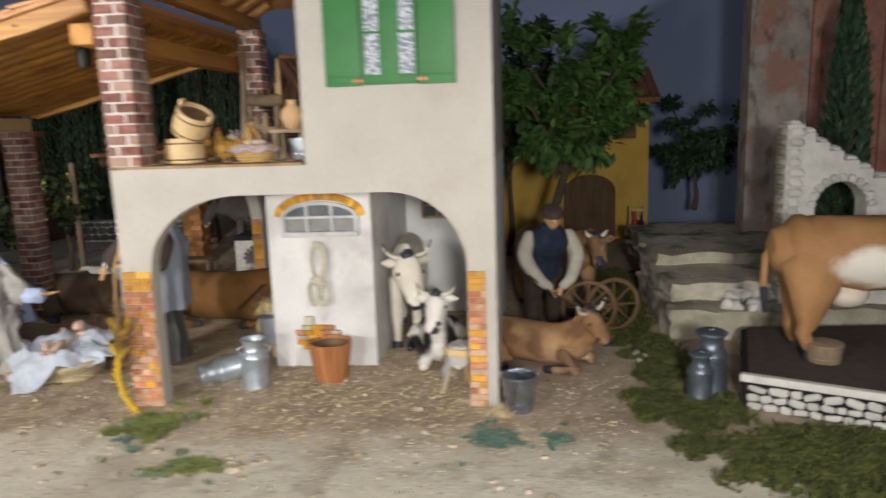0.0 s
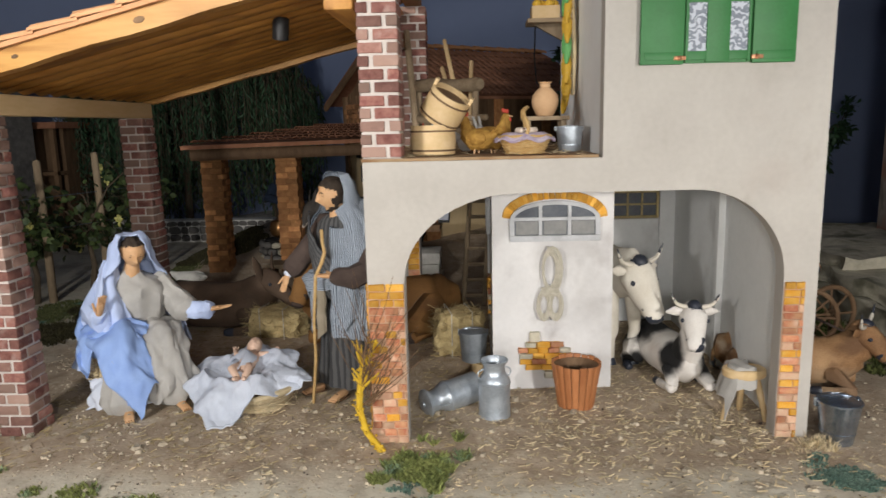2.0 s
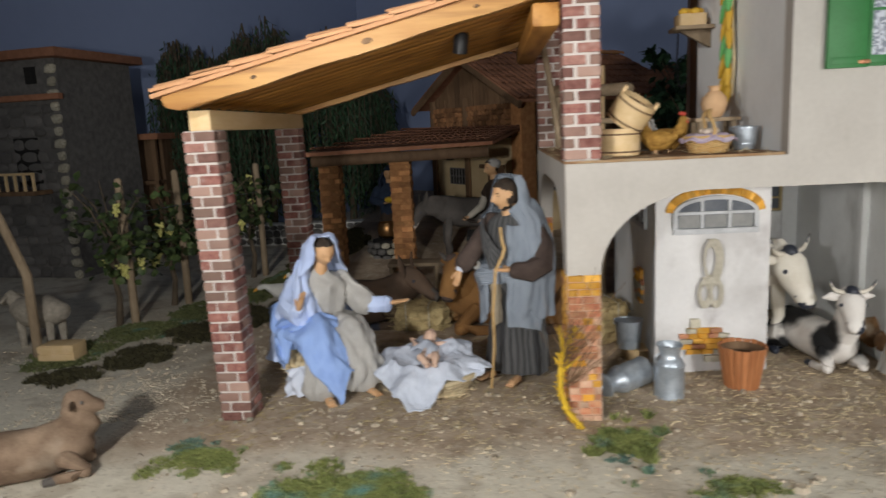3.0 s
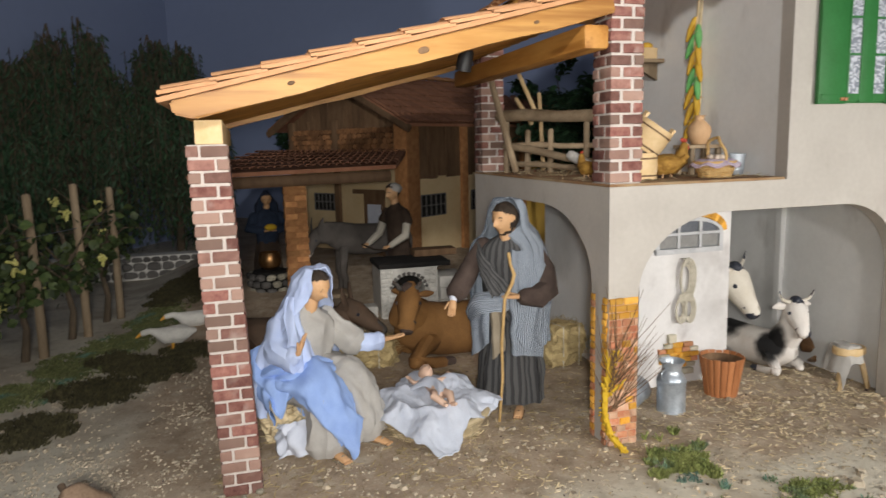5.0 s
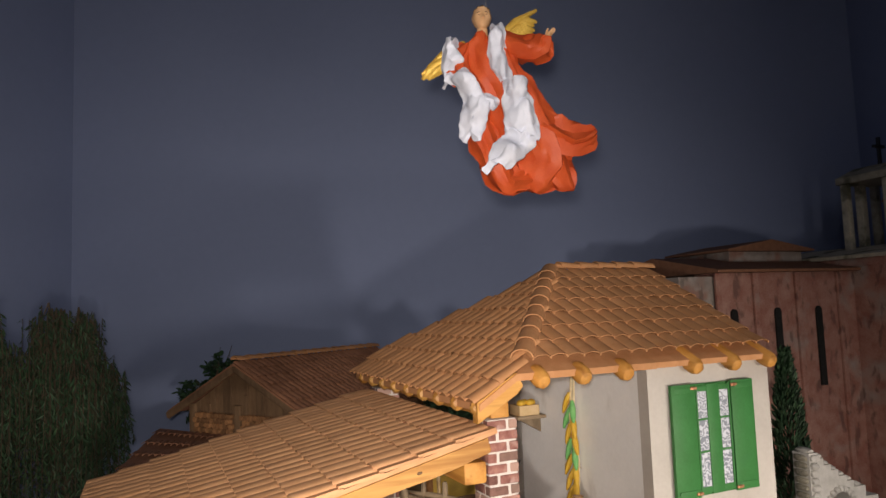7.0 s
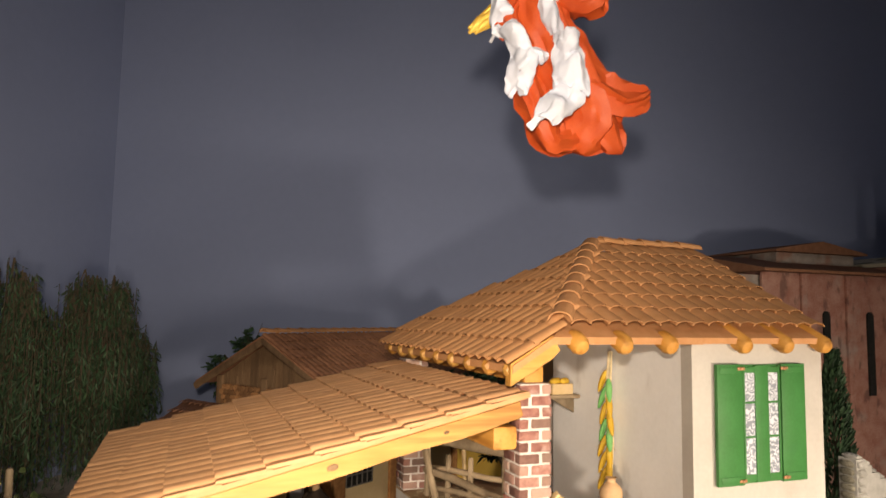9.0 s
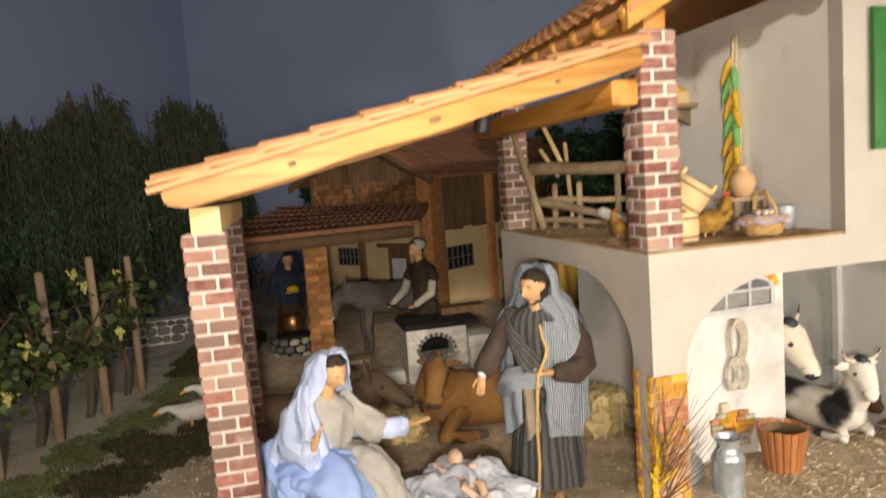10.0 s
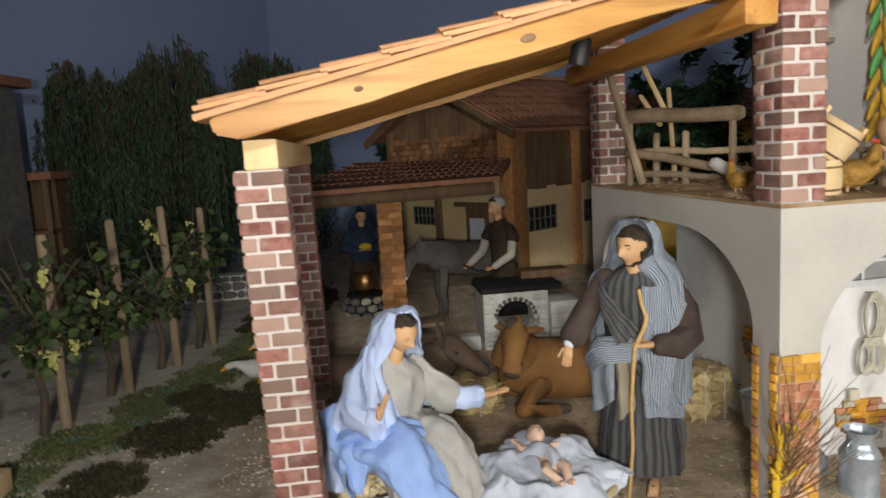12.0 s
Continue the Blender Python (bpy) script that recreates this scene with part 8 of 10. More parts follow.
# ---- stone ledges and ruin ----
ledge = thing("stone_ledge", (0.42, 1.35, 0), "broad grey stone ledges rising beside the yard", "ledge")
random.seed(2)
for x0, x1, y0, y1, z0, z1 in ((0.235, 0.62, 1.19, 1.50, 0.0, 0.052), (0.245, 0.66, 1.26, 1.75, 0.052, 0.082), (0.26, 0.72, 1.42, 1.85, 0.082, 0.105)):
    bm = bmesh.new()
    box(bm, x0, x1, y0, y1, z0, z1 - 0.0005)
    bmesh.ops.subdivide_edges(bm, edges=list(bm.edges), cuts=15, use_grid_fill=True)
    for v in bm.verts:
        v.co += Vector((grain(v.co.y, v.co.z, 22), grain(v.co.x, v.co.z, 22), 0.35 * grain(v.co.x, v.co.y, 22))) * 0.014
        v.co += noise.noise_vector(v.co * 60) * 0.005
    part("slab", bm, "stone", ledge)
loose_stones(15, 0.385, 1.262, 0.036, 0.022, 0.030, ROCK_W, 7, "white broken stone on the ledge", 0.052)
loose_stones(8, 0.350, 1.196, 0.028, 0.014, 0.026, ROCK_W, 8, "white broken stone on the ledge", 0.05)
loose_stones(3, 0.20, 1.06, 0.05, 0.05, 0.012, ROCK_G, 18, "small grey stone lying on the moss", 0.0)

ruin = thing("ruin", (0.52, 1.26, 0.05), "broken white stone wall with a small arch", "ruin")
steps = [(0.425, 0.05), (0.425, 0.352), (0.452, 0.352), (0.452, 0.338), (0.470, 0.338), (0.470, 0.322), (0.492, 0.322), (0.492, 0.308), (0.515, 0.308), (0.515, 0.292), (0.54, 0.292), (0.54, 0.278), (0.562, 0.278), (0.562, 0.262), (0.60, 0.262), (0.60, 0.236), (0.64, 0.236), (0.64, 0.05), (0.556, 0.05), (0.556, 0.205)]
arch = [(0.515 + 0.041 * math.cos(math.pi * k / 12), 0.215 + 0.043 * math.sin(math.pi * k / 12)) for k in range(13)]
bm = bmesh.new()
prism(bm, steps[:-2] + [(0.556, 0.05), (0.556, 0.2)] + arch + [(0.474, 0.2), (0.474, 0.05)], "y", 1.232, 1.275)
part("wall", bm, "stone_white", ruin)
bm = bmesh.new()
box(bm, 0.4745, 0.5555, 1.24, 1.27, 0.05, 0.190)
part("parapet", bm, "plaster_grey", ruin)
bm = bmesh.new()
box(bm, 0.448, 0.60, 1.224, 1.2315, 0.190, 0.199, bev=0.001)
part("sill", bm, "stone_white", ruin)
random.seed(31)
for k in range(18):
    z = 0.06 + k * 0.0165
    w = random.uniform(0.022, 0.032)
    piece("stone", random.choice(ROCK_W), ruin, pose(0.425 + w / 2, 1.230, z) @ Matrix.Diagonal((w, 0.014, 0.0175, 1)))
    piece("stone", random.choice(ROCK_G), ruin, pose(0.424, 1.254, z, 0, 0, 90) @ Matrix.Diagonal((0.04, 0.012, 0.0175, 1)))
for k in range(11):
    a = math.pi * (k + 0.5) / 11
    piece("stone", random.choice(ROCK_W), ruin, pose(0.515 + 0.048 * math.cos(a), 1.230, 0.215 + 0.050 * math.sin(a), 0, 90 - math.degrees(a), 0) @ Matrix.Diagonal((0.0135, 0.012, 0.017, 1)))
for x, z in ((0.438, 0.352), (0.461, 0.338), (0.481, 0.322), (0.504, 0.308), (0.528, 0.292), (0.551, 0.278), (0.58, 0.262)):
    piece("stone", random.choice(ROCK_W), ruin, pose(x, 1.2535, z + 0.004, 0, 0, random.uniform(-6, 6)) @ Matrix.Diagonal((0.026, 0.044, 0.013, 1)))

# ---- church ----
church = thing("church", (1.0, 1.9, 0), "old red brick church with dark roof and bell tower", "church")
bm = bmesh.new()
box(bm, 0.505, 0.640, 1.70, 1.76, 0.0, 0.775)
part("stone_bay", bm, "church_grey", church, "weathered grey stone bay")
bm = bmesh.new()
box(bm, 0.640, 1.24, 1.69, 1.78, 0.0, 0.785)
box(bm, 0.76, 1.239, 1.7801, 2.2, 0.0, 0.784)
nave = part("nave", bm, "church", church)
bm = bmesh.new()
box(bm, 1.24, 1.60, 1.58, 2.0, 0.0, 0.80)
prism(bm, [(1.235, 0.80), (1.235, 0.825), (1.42, 0.86), (1.605, 0.825), (1.605, 0.80)], "y", 1.575, 2.0)
part("gable_bay", bm, "church", church)
bm = bmesh.new()
prism(bm, [(1.225, 0.826), (1.225, 0.838), (1.42, 0.876), (1.612, 0.838), (1.612, 0.826), (1.42, 0.862)], "y", 1.565, 2.01)
part("cornice", bm, "stone", church)
bm = bmesh.new()
prism(bm, [(1.66, 0.786), (1.66, 0.794), (1.95, 0.850), (2.24, 0.794), (2.24, 0.786)], "x", 0.62, 1.24)
part("roof", bm, "tile_dark", church)
bm = bmesh.new()
box(bm, 0.86, 1.20, 1.85, 2.1, 0.80, 0.865)
part("clerestory", bm, "church_grey", church)
bm = bmesh.new()
prism(bm, [(0.83, 0.8655), (0.83, 0.872), (1.03, 0.905), (1.23, 0.872), (1.23, 0.8655)], "y", 1.82, 2.13)
part("upper_roof", bm, "tile_dark", church)
for x in (0.70, 0.88, 1.06):
    bm = bmesh.new()
    prism(bm, [(x - 0.013, 0.42), (x - 0.013, 0.66)] + [(x + 0.013 * -math.cos(math.pi * k / 8), 0.66 + 0.014 * math.sin(math.pi * k / 8)) for k in range(1, 8)] + [(x + 0.013, 0.66), (x + 0.013, 0.42)], "y", 1.684, 1.692)
    part("lancet_window", bm, "soot", church)
for x in (0.64, 0.79, 0.97, 1.16):
    bm = bmesh.new()
    box(bm, x - 0.010, x + 0.010, 1.680, 1.69, 0.0, 0.784, bev=0.002)
    part("pilaster", bm, "church", church)
tower = thing("bell_tower", (1.45, 1.75, 0.86), "pale stone bell tower with open arches and cross", "bell tower")
for x0, x1 in ((1.36, 1.385), (1.435, 1.465), (1.515, 1.54)):
    for y0, y1 in ((1.62, 1.645), (1.775, 1.80)):
        bm = bmesh.new()
        box(bm, x0, x1, y0, y1, 0.84, 1.10, bev=0.003)
        part("column", bm, "stone", tower)
bm = bmesh.new()
box(bm, 1.35, 1.55, 1.61, 1.81, 1.10, 1.125, bev=0.004)
prism(bm, [(1.355, 1.1255), (1.45, 1.165), (1.545, 1.1255)], "y", 1.615, 1.805)
part("cap", bm, "stone", tower)
bm = bmesh.new()
lathe(bm, [(0.026, 0), (0.022, 0.008), (0.015, 0.03), (0.010, 0.036), (0.0005, 0.037)], 16, pose(1.475, 1.70, 1.03))
part("bell", bm, "copper", tower)
bm = bmesh.new()
box(bm, 1.445, 1.455, 1.70, 1.71, 1.16, 1.26)
box(bm, 1.422, 1.478, 1.70, 1.71, 1.222, 1.232)
part("cross", bm, "black", tower)

# ---- ochre house ----
ochre = thing("ochre_house", (0.15, 2.4, 0), "ochre plastered house with a dark arched door", "house")
bm = bmesh.new()
box(bm, -0.08, 0.385, 2.25, 2.52, 0.0, 0.432)
part("wall", bm, "ochre", ochre)
bm = bmesh.new()
prism(bm, [(2.215, 0.422), (2.215, 0.436), (2.40, 0.53), (2.55, 0.436), (2.55, 0.422), (2.40, 0.51)], "x", -0.11, 0.41)
oroof = part("roof", bm, "tile_dark", ochre)
TILE_D = tile_mesh(0.05, 0.014, "tile_dark")
sd = Vector((0, 2.215 - 2.40, 0.436 - 0.53))
roof_plane(oroof, "ochre", Vector((-0.11, 2.40, 0.53)), Vector((1, 0, 0)), sd.normalized(), 0.52, 5, 0.042, 18, TILE_D, lambda a, d: True)
bm = bmesh.new()
prism(bm, [(0.125, 0.0), (0.125, 0.155)] + [(0.205 - 0.08 * math.cos(math.pi * k / 12), 0.155 + 0.052 * math.sin(math.pi * k / 12)) for k in range(1, 12)] + [(0.285, 0.155), (0.285, 0.0)], "y", 2.243, 2.2498)
part("door", bm, "darkwood", ochre)
bm = bmesh.new()
box(bm, 0.277, 0.345, 2.240, 2.2498, 0.315, 0.412, bev=0.002)
oshut = part("shutter", bm, "darkwood", ochre)
for k in range(7):
    bm = bmesh.new()
    box(bm, 0.282, 0.340, 2.237, 2.2398, 0.322 + k * 0.0125, 0.330 + k * 0.0125)
    part("slat", bm, "darkwood", oshut)
small_chair = thing("chair", (0.335, 2.12, 0.0), "small straw-coloured chair before the ochre house", "chair")
for x in (0.315, 0.355):
    for y, h in ((2.10, 0.05), (2.14, 0.115)):
        bm = bmesh.new()
        tube(bm, [(x, y, 0), (x, y, h)], [0.003, 0.003], 6)
        part("leg", bm, "pine_pale", small_chair)
bm = bmesh.new()
box(bm, 0.312, 0.358, 2.097, 2.143, 0.0505, 0.056)
part("seat", bm, "straw", small_chair)
for z in (0.08, 0.105):
    bm = bmesh.new()
    box(bm, 0.3185, 0.3515, 2.138, 2.142, z - 0.004, z + 0.004)
    part("back_slat", bm, "pine_pale", small_chair)
for x, h, mm in ((0.325, 0.05, "comb"), (0.345, 0.035, "navy")):
    bm = bmesh.new()
    lathe(bm, [(0.006, 0), (0.008, h * 0.3), (0.004, h * 0.7), (0.003, h), (0.0005, h)], 12, pose(x, 2.115, 0.0562))
    solid("bottle", bm, mm, "small bottle standing on the chair", "bottle")


def cart_wheel(m, r, label):
    t = thing("cart_wheel", (0, 0, 0), label, "wheel")
    t.matrix_basis = m
    bm = bmesh.new()
    tube(bm, [m @ Vector((r * math.cos(a), 0, r * math.sin(a))) for a in [2 * math.pi * k / 24 for k in range(25)]], [r * 0.09] * 25, 8, round_ends=False)
    part("rim", bm, "darkwood", t)
    bm = bmesh.new()
    ball(bm, m @ Vector((0, 0, 0)), r * 0.2, 0, seg=12)
    part("hub", bm, "darkwood", t)
    for k in range(8):
        a = 2 * math.pi * k / 8
        bm = bmesh.new()
        tube(bm, [m @ Vector((r * 0.1 * math.cos(a), 0, r * 0.1 * math.sin(a))), m @ Vector((r * 0.95 * math.cos(a), 0, r * 0.95 * math.sin(a)))], [r * 0.05, r * 0.04], 6)
        part("spoke", bm, "darkwood", t)


cart_wheel(pose(0.105, 1.225, 0.048, 0, 0, -8), 0.045, "old dark cart wheel leaning in the yard")
cart_wheel(pose(0.150, 1.245, 0.048, 0, 0, 14), 0.045, "old dark cart wheel leaning in the yard")


# ---- barn with porch and forge ----
barn = thing("barn", (-0.6, 2.1, 0), "dim timber and plaster barn with tiled roofs", "barn")
CORNER, TURN = Vector((-0.548, 1.935)), 35.0
UX, UY = math.cos(radians(TURN)), math.sin(radians(TURN))
GW, RISE, EAVE = 0.47, 0.578, 0.452
sideM = pose(CORNER.x, CORNER.y, 0, 0, 0, TURN)
gableM = pose(CORNER.x - UY * GW, CORNER.y + UX * GW, 0, 0, 0, TURN - 90)


def barn_box(name, frame_m, x0, x1, y0, y1, z0, z1, mat, parent, bev=0.0, label=""):
    return part(name, box(bmesh.new(), x0, x1, y0, y1, z0, z1, bev=bev, m=frame_m), mat, parent, label)


# gable wall, boarded over a plastered ground floor, and the long side wall
barn_box("gable_wall", gableM, 0.0, GW, 0.0, 0.03, 0, 0.337, "cream", barn)
for k in range(14):
    a, b = GW * k / 14 + 0.0008, GW * (k + 1) / 14 - 0.0008
    tops = [EAVE - 0.004 + (RISE - EAVE) * (1 - abs(x / GW - 0.5) * 2) for x in (a, b)]
    mid = [(GW / 2, RISE - 0.004)] if a < GW / 2 < b else []
    bm = bmesh.new()
    prism(bm, [(a, 0.3375), (a, tops[0])] + mid + [(b, tops[1]), (b, 0.3375)], "y", 0.002 * (k % 2), 0.03)
    move(bm, gableM)
    part("gable_board", bm, "darkwood", barn)
barn_box("side_wall", sideM, 0.0, 0.56, 0.0, 0.03, 0, 0.3, "cream", barn)
random.seed(17)
for k in range(14):
    barn_box("board", sideM, k * 0.04 + 0.0008, k * 0.04 + 0.0392, -0.004 + 0.002 * (k % 2), 0.02, 0.3005 - random.uniform(0.002, 0.012), EAVE - 0.002, "darkwood", barn)
for x, w in ((0.012, 0.022), (0.232, 0.014), (0.40, 0.014), (0.545, 0.014)):
    barn_box("timber_post", sideM, x - w, x + w, -0.014, -0.0045, 0, EAVE, "brick_dark", barn, 0.002)
for x, w, mat in ((0.012, 0.012, "darkwood"), (0.205, 0.011, "darkwood"), (GW - 0.014, 0.022, "brick_dark")):
    barn_box("timber_post", gableM, x - w, x + w, -0.012, -0.0025, 0, 0.455, mat, barn, 0.002)
for x in (0.08, 0.235, 0.39):
    barn_box("gable_post", gableM, x - 0.006, x + 0.006, -0.007, -0.001, 0.3376, 0.455 + 0.03 * (x == 0.235), "darkwood", barn, 0.001)
for frame_m, x0, x1, z0, z1 in ((sideM, 0.046, 0.150, 0.188, 0.246), (sideM, 0.272, 0.345, 0.19, 0.246), (gableM, 0.100, 0.184, 0.199, 0.247)):
    win = barn_box("barred_window", frame_m, x0, x1, -0.0030, -0.0005, z0, z1, "soot", barn, 0.0, "small barred window")
    bm = bmesh.new()
    for k in range(6):
        xx = x0 + (x1 - x0) * k / 5
        box(bm, xx - 0.0014, xx + 0.0014, -0.0062, -0.0036, z0, z1, m=frame_m)
    for k in range(3):
        zz = z0 + (z1 - z0) * k / 2
        box(bm, x0, x1, -0.0060, -0.0038, zz - 0.0014, zz + 0.0014, m=frame_m)
    part("grille", bm, "stone_dark", win)
door = barn_box("door", gableM, 0.262, 0.385, -0.0045, -0.0005, 0.0, 0.262, "darkwood", barn)
barn_box("door_board", gableM, 0.264, 0.306, -0.0075, -0.0047, 0.0, 0.25, "cream", door)
barn_box("door_pane", gableM, 0.322, 0.372, -0.0075, -0.0047, 0.150, 0.222, "whitecloth", door, 0.0, "pale pane in the barn door")
# logs stacked in two bays over the porch
random.seed(12)
for j in range(6):
    for i in range(24):
        x = 0.028 + i * 0.0175 + (j % 2) * 0.0085
        if abs(x - 0.205) < 0.020 or x > GW - 0.045:
            continue
        r = random.uniform(0.0065, 0.0088)
        bm = bmesh.new()
        tube(bm, [gableM @ Vector((x, -0.016 + random.uniform(-0.003, 0.003), 0.352 + j * 0.0142)), gableM @ Vector((x, -0.0006, 0.352 + j * 0.0142))], [r, r], 8, round_ends=False)
        part("log_end", bm, "log", barn)


def quad_roof(parent, name, ridge_a, ridge_b, eave_b, eave_a, thick, courses, n_across, mesh, label=""):
    """A sloping slab between a ridge and an eave, with its courses of tiles."""
    ra, rb, eb, ea = (Vector(p) for p in (ridge_a, ridge_b, eave_b, eave_a))
    bm = bmesh.new()
    lo = [bm.verts.new(p - Vector((0, 0, thick))) for p in (ra, rb, eb, ea)]
    hi = [bm.verts.new(p) for p in (ra, rb, eb, ea)]
    bm.faces.new(lo)
    bm.faces.new(hi)
    for k in range(4):
        bm.faces.new((lo[k], lo[(k + 1) % 4], hi[(k + 1) % 4], hi[k]))
    slab = part(name, bm, "tile_dark", parent, label, smooth=False)
    for j in range(courses):
        v = (j + 0.5) / courses
        a, b = ra.lerp(ea, v), rb.lerp(eb, v)
        for i in range(n_across):
            u = (i + 0.5) / n_across
            across, down = (b - a).normalized(), (ea.lerp(eb, u) - ra.lerp(rb, u)).normalized()
            nrm = across.cross(down).normalized()
            if nrm.z < 0:
                across, nrm = -across, -nrm
            side = down.cross(nrm)
            basis = Matrix((side, down, nrm)).transposed().to_4x4()
            piece("roof_tile", mesh, slab, Matrix.Translation(a.lerp(b, u) + nrm * 0.003) @ basis @ pose(0, 0, 0, 3.4 + random.uniform(-0.6, 0.6), 0, random.uniform(-1, 1)))
    return slab


TILE_B = tile_mesh(0.050, 0.0105, "tile_dark", 0.5)
at = lambda x, y, z: tuple(sideM @ Vector((x, y, z)))
quad_roof(barn, "roof", at(-0.05, GW / 2, RISE), at(0.60, GW / 2, RISE), at(0.60, -0.05, EAVE - 0.016), at(-0.05, -0.05, EAVE - 0.016), 0.008, 7, 30, TILE_B, "brown barrel tiles")
quad_roof(barn, "rear_roof", at(-0.05, GW / 2, RISE), at(0.60, GW / 2, RISE), at(0.60, GW + 0.05, EAVE - 0.016), at(-0.05, GW + 0.05, EAVE - 0.016), 0.008, 7, 8, TILE_B)
for k, (y0, y1) in enumerate(((-0.052, GW / 2), (GW + 0.052, GW / 2))):
    bm = bmesh.new()
    tube(bm, [sideM @ Vector((-0.046, y0, EAVE - 0.030)), sideM @ Vector((-0.046, y1, RISE - 0.015))], [(0.007, 0.011)] * 2, 8, round_ends=False)
    part("verge_board", bm, "darkwood", barn)
caps(barn, at(0.60, GW / 2, RISE), at(-0.05, GW / 2, RISE), 0.046)
# porch
porch = thing("porch", (-0.8, 1.8, 0), "low tiled porch on brick pillars before the barn", "porch")
quad_roof(porch, "roof", at(-0.004, 0.62, 0.372), at(-0.004, 0.0, 0.366), (-0.628, 1.700, 0.338), (-1.075, 1.665, 0.330), 0.009, 6, 26, TILE_B)
bm = bmesh.new()
tube(bm, [(-1.060, 1.685, 0.308), (-0.64, 1.715, 0.313)], [(0.011, 0.013)] * 2, 10, round_ends=False)
part("beam", bm, "darkwood", porch)
BRICKS_D = [brick_mesh(0.0268, 0.0125, 0.0112, "brick_dark") for _ in range(3)]
for cx, cy in ((-0.855, 1.745), (-1.03, 1.745)):
    pil = part("brick_pillar", box(bmesh.new(), cx - 0.024, cx + 0.024, cy - 0.024, cy + 0.024, 0.0, 0.312), "brick_dark", porch, "dark weathered brick pillar")
    for j in range(22):
        for q in range(4):
            piece("brick", random.choice(BRICKS_D), pil, Matrix.Translation((cx, cy, 0.008 + j * 0.0138)) @ pose(0, 0, 0, 0, 0, 90 * q) @ pose((0.0105 if j % 2 else -0.0105), -0.0195, 0))
# hanging lantern inside the porch
lan = thing("lantern", gableM @ Vector((0.115, -0.014, 0.29)), "small black lantern hanging on the barn wall", "lantern")
barn_box("body", gableM, 0.106, 0.124, -0.023, -0.005, 0.272, 0.294, "black", lan, 0.001)
bm = bmesh.new()
lathe(bm, [(0.014, 0.2942), (0.004, 0.304), (0.0005, 0.306)], 10, gableM @ pose(0.115, -0.014, 0))
part("hood", bm, "black", lan)

forge = thing("forge", (-0.63, 1.63, 0), "whitewashed stone forge with an arched fire mouth", "forge")
fx0, fx1, fy0, fy1, fz = -0.692, -0.565, 1.60, 1.70, 0.116
bm = bmesh.new()
front = [(fx0, 0), (fx0, fz), (fx1, fz), (fx1, 0), (-0.594, 0), (-0.594, 0.070)] + [(-0.6295 + 0.0355 * math.cos(math.pi * k / 10), 0.070 + 0.030 * math.sin(math.pi * k / 10)) for k in range(1, 10)] + [(-0.665, 0.070), (-0.665, 0)]
prism(bm, front, "y", fy0, fy0 + 0.05)
box(bm, fx0, fx1, fy0 + 0.0502, fy1, 0, fz)
box(bm, -0.6648, -0.5942, fy0 + 0.001, fy0 + 0.0498, 0.0, 0.060)
part("body", bm, "stone_white", forge)
bm = bmesh.new()
box(bm, -0.6645, -0.5945, fy0 + 0.044, fy0 + 0.0498, 0.0605, 0.102)
part("fire_mouth", bm, "soot", forge)
bm = bmesh.new()
box(bm, fx0 - 0.004, fx1 + 0.03, fy0 - 0.004, fy1 + 0.01, fz + 0.0005, fz + 0.012, bev=0.003)
part("hearth_slab", bm, "soot", forge)
stone_face(forge, ROCK_W, (fx0 + 0.001, fy0 - 0.0005, 0.002), (1, 0, 0), (0, 0, 1), 0.026, fz - 0.004, 0.010, 5, 0.007)
stone_face(forge, ROCK_W, (-0.664, fy0 + 0.0005, 0.002), (1, 0, 0), (0, 0, 1), 0.069, 0.056, 0.011, 7, 0.006)
stone_face(forge, ROCK_W, (fx1 - 0.030, fy0 - 0.0005, 0.002), (1, 0, 0), (0, 0, 1), 0.028, fz - 0.004, 0.010, 6, 0.007)
for k in range(11):
    a = math.pi * (k + 0.5) / 11
    piece("stone", random.choice(ROCK_D), forge, pose(-0.6295 + 0.0395 * math.cos(a), fy0 - 0.001, 0.070 + 0.034 * math.sin(a), 0, 90 - math.degrees(a), 0) @ Matrix.Diagonal((0.0095, 0.008, 0.009, 1)))
bm = bmesh.new()
for x0, x1, z0, z1, y in ((-0.560, -0.495, 0.0, 0.038, 1.60), (-0.557, -0.50, 0.0385, 0.066, 1.605), (-0.56, -0.498, 0.0665, 0.092, 1.60)):
    box(bm, x0, x1, y, y + 0.09, z0, z1, bev=0.004)
part("stone_steps", bm, "stone_white", forge)
bm = bmesh.new()
box(bm, -0.742, -0.700, 1.60, 1.64, 0.0, 0.036, bev=0.002)
solid("stone_trough", bm, "stone_white", "small pale stone trough beside the forge", "trough")
bm = bmesh.new()
box(bm, -0.60, -0.50, 1.665, 1.71, fz + 0.0125, fz + 0.028, bev=0.002)
solid("coal_tray", bm, "darkwood", "dark wooden coal tray on the forge", "tray")
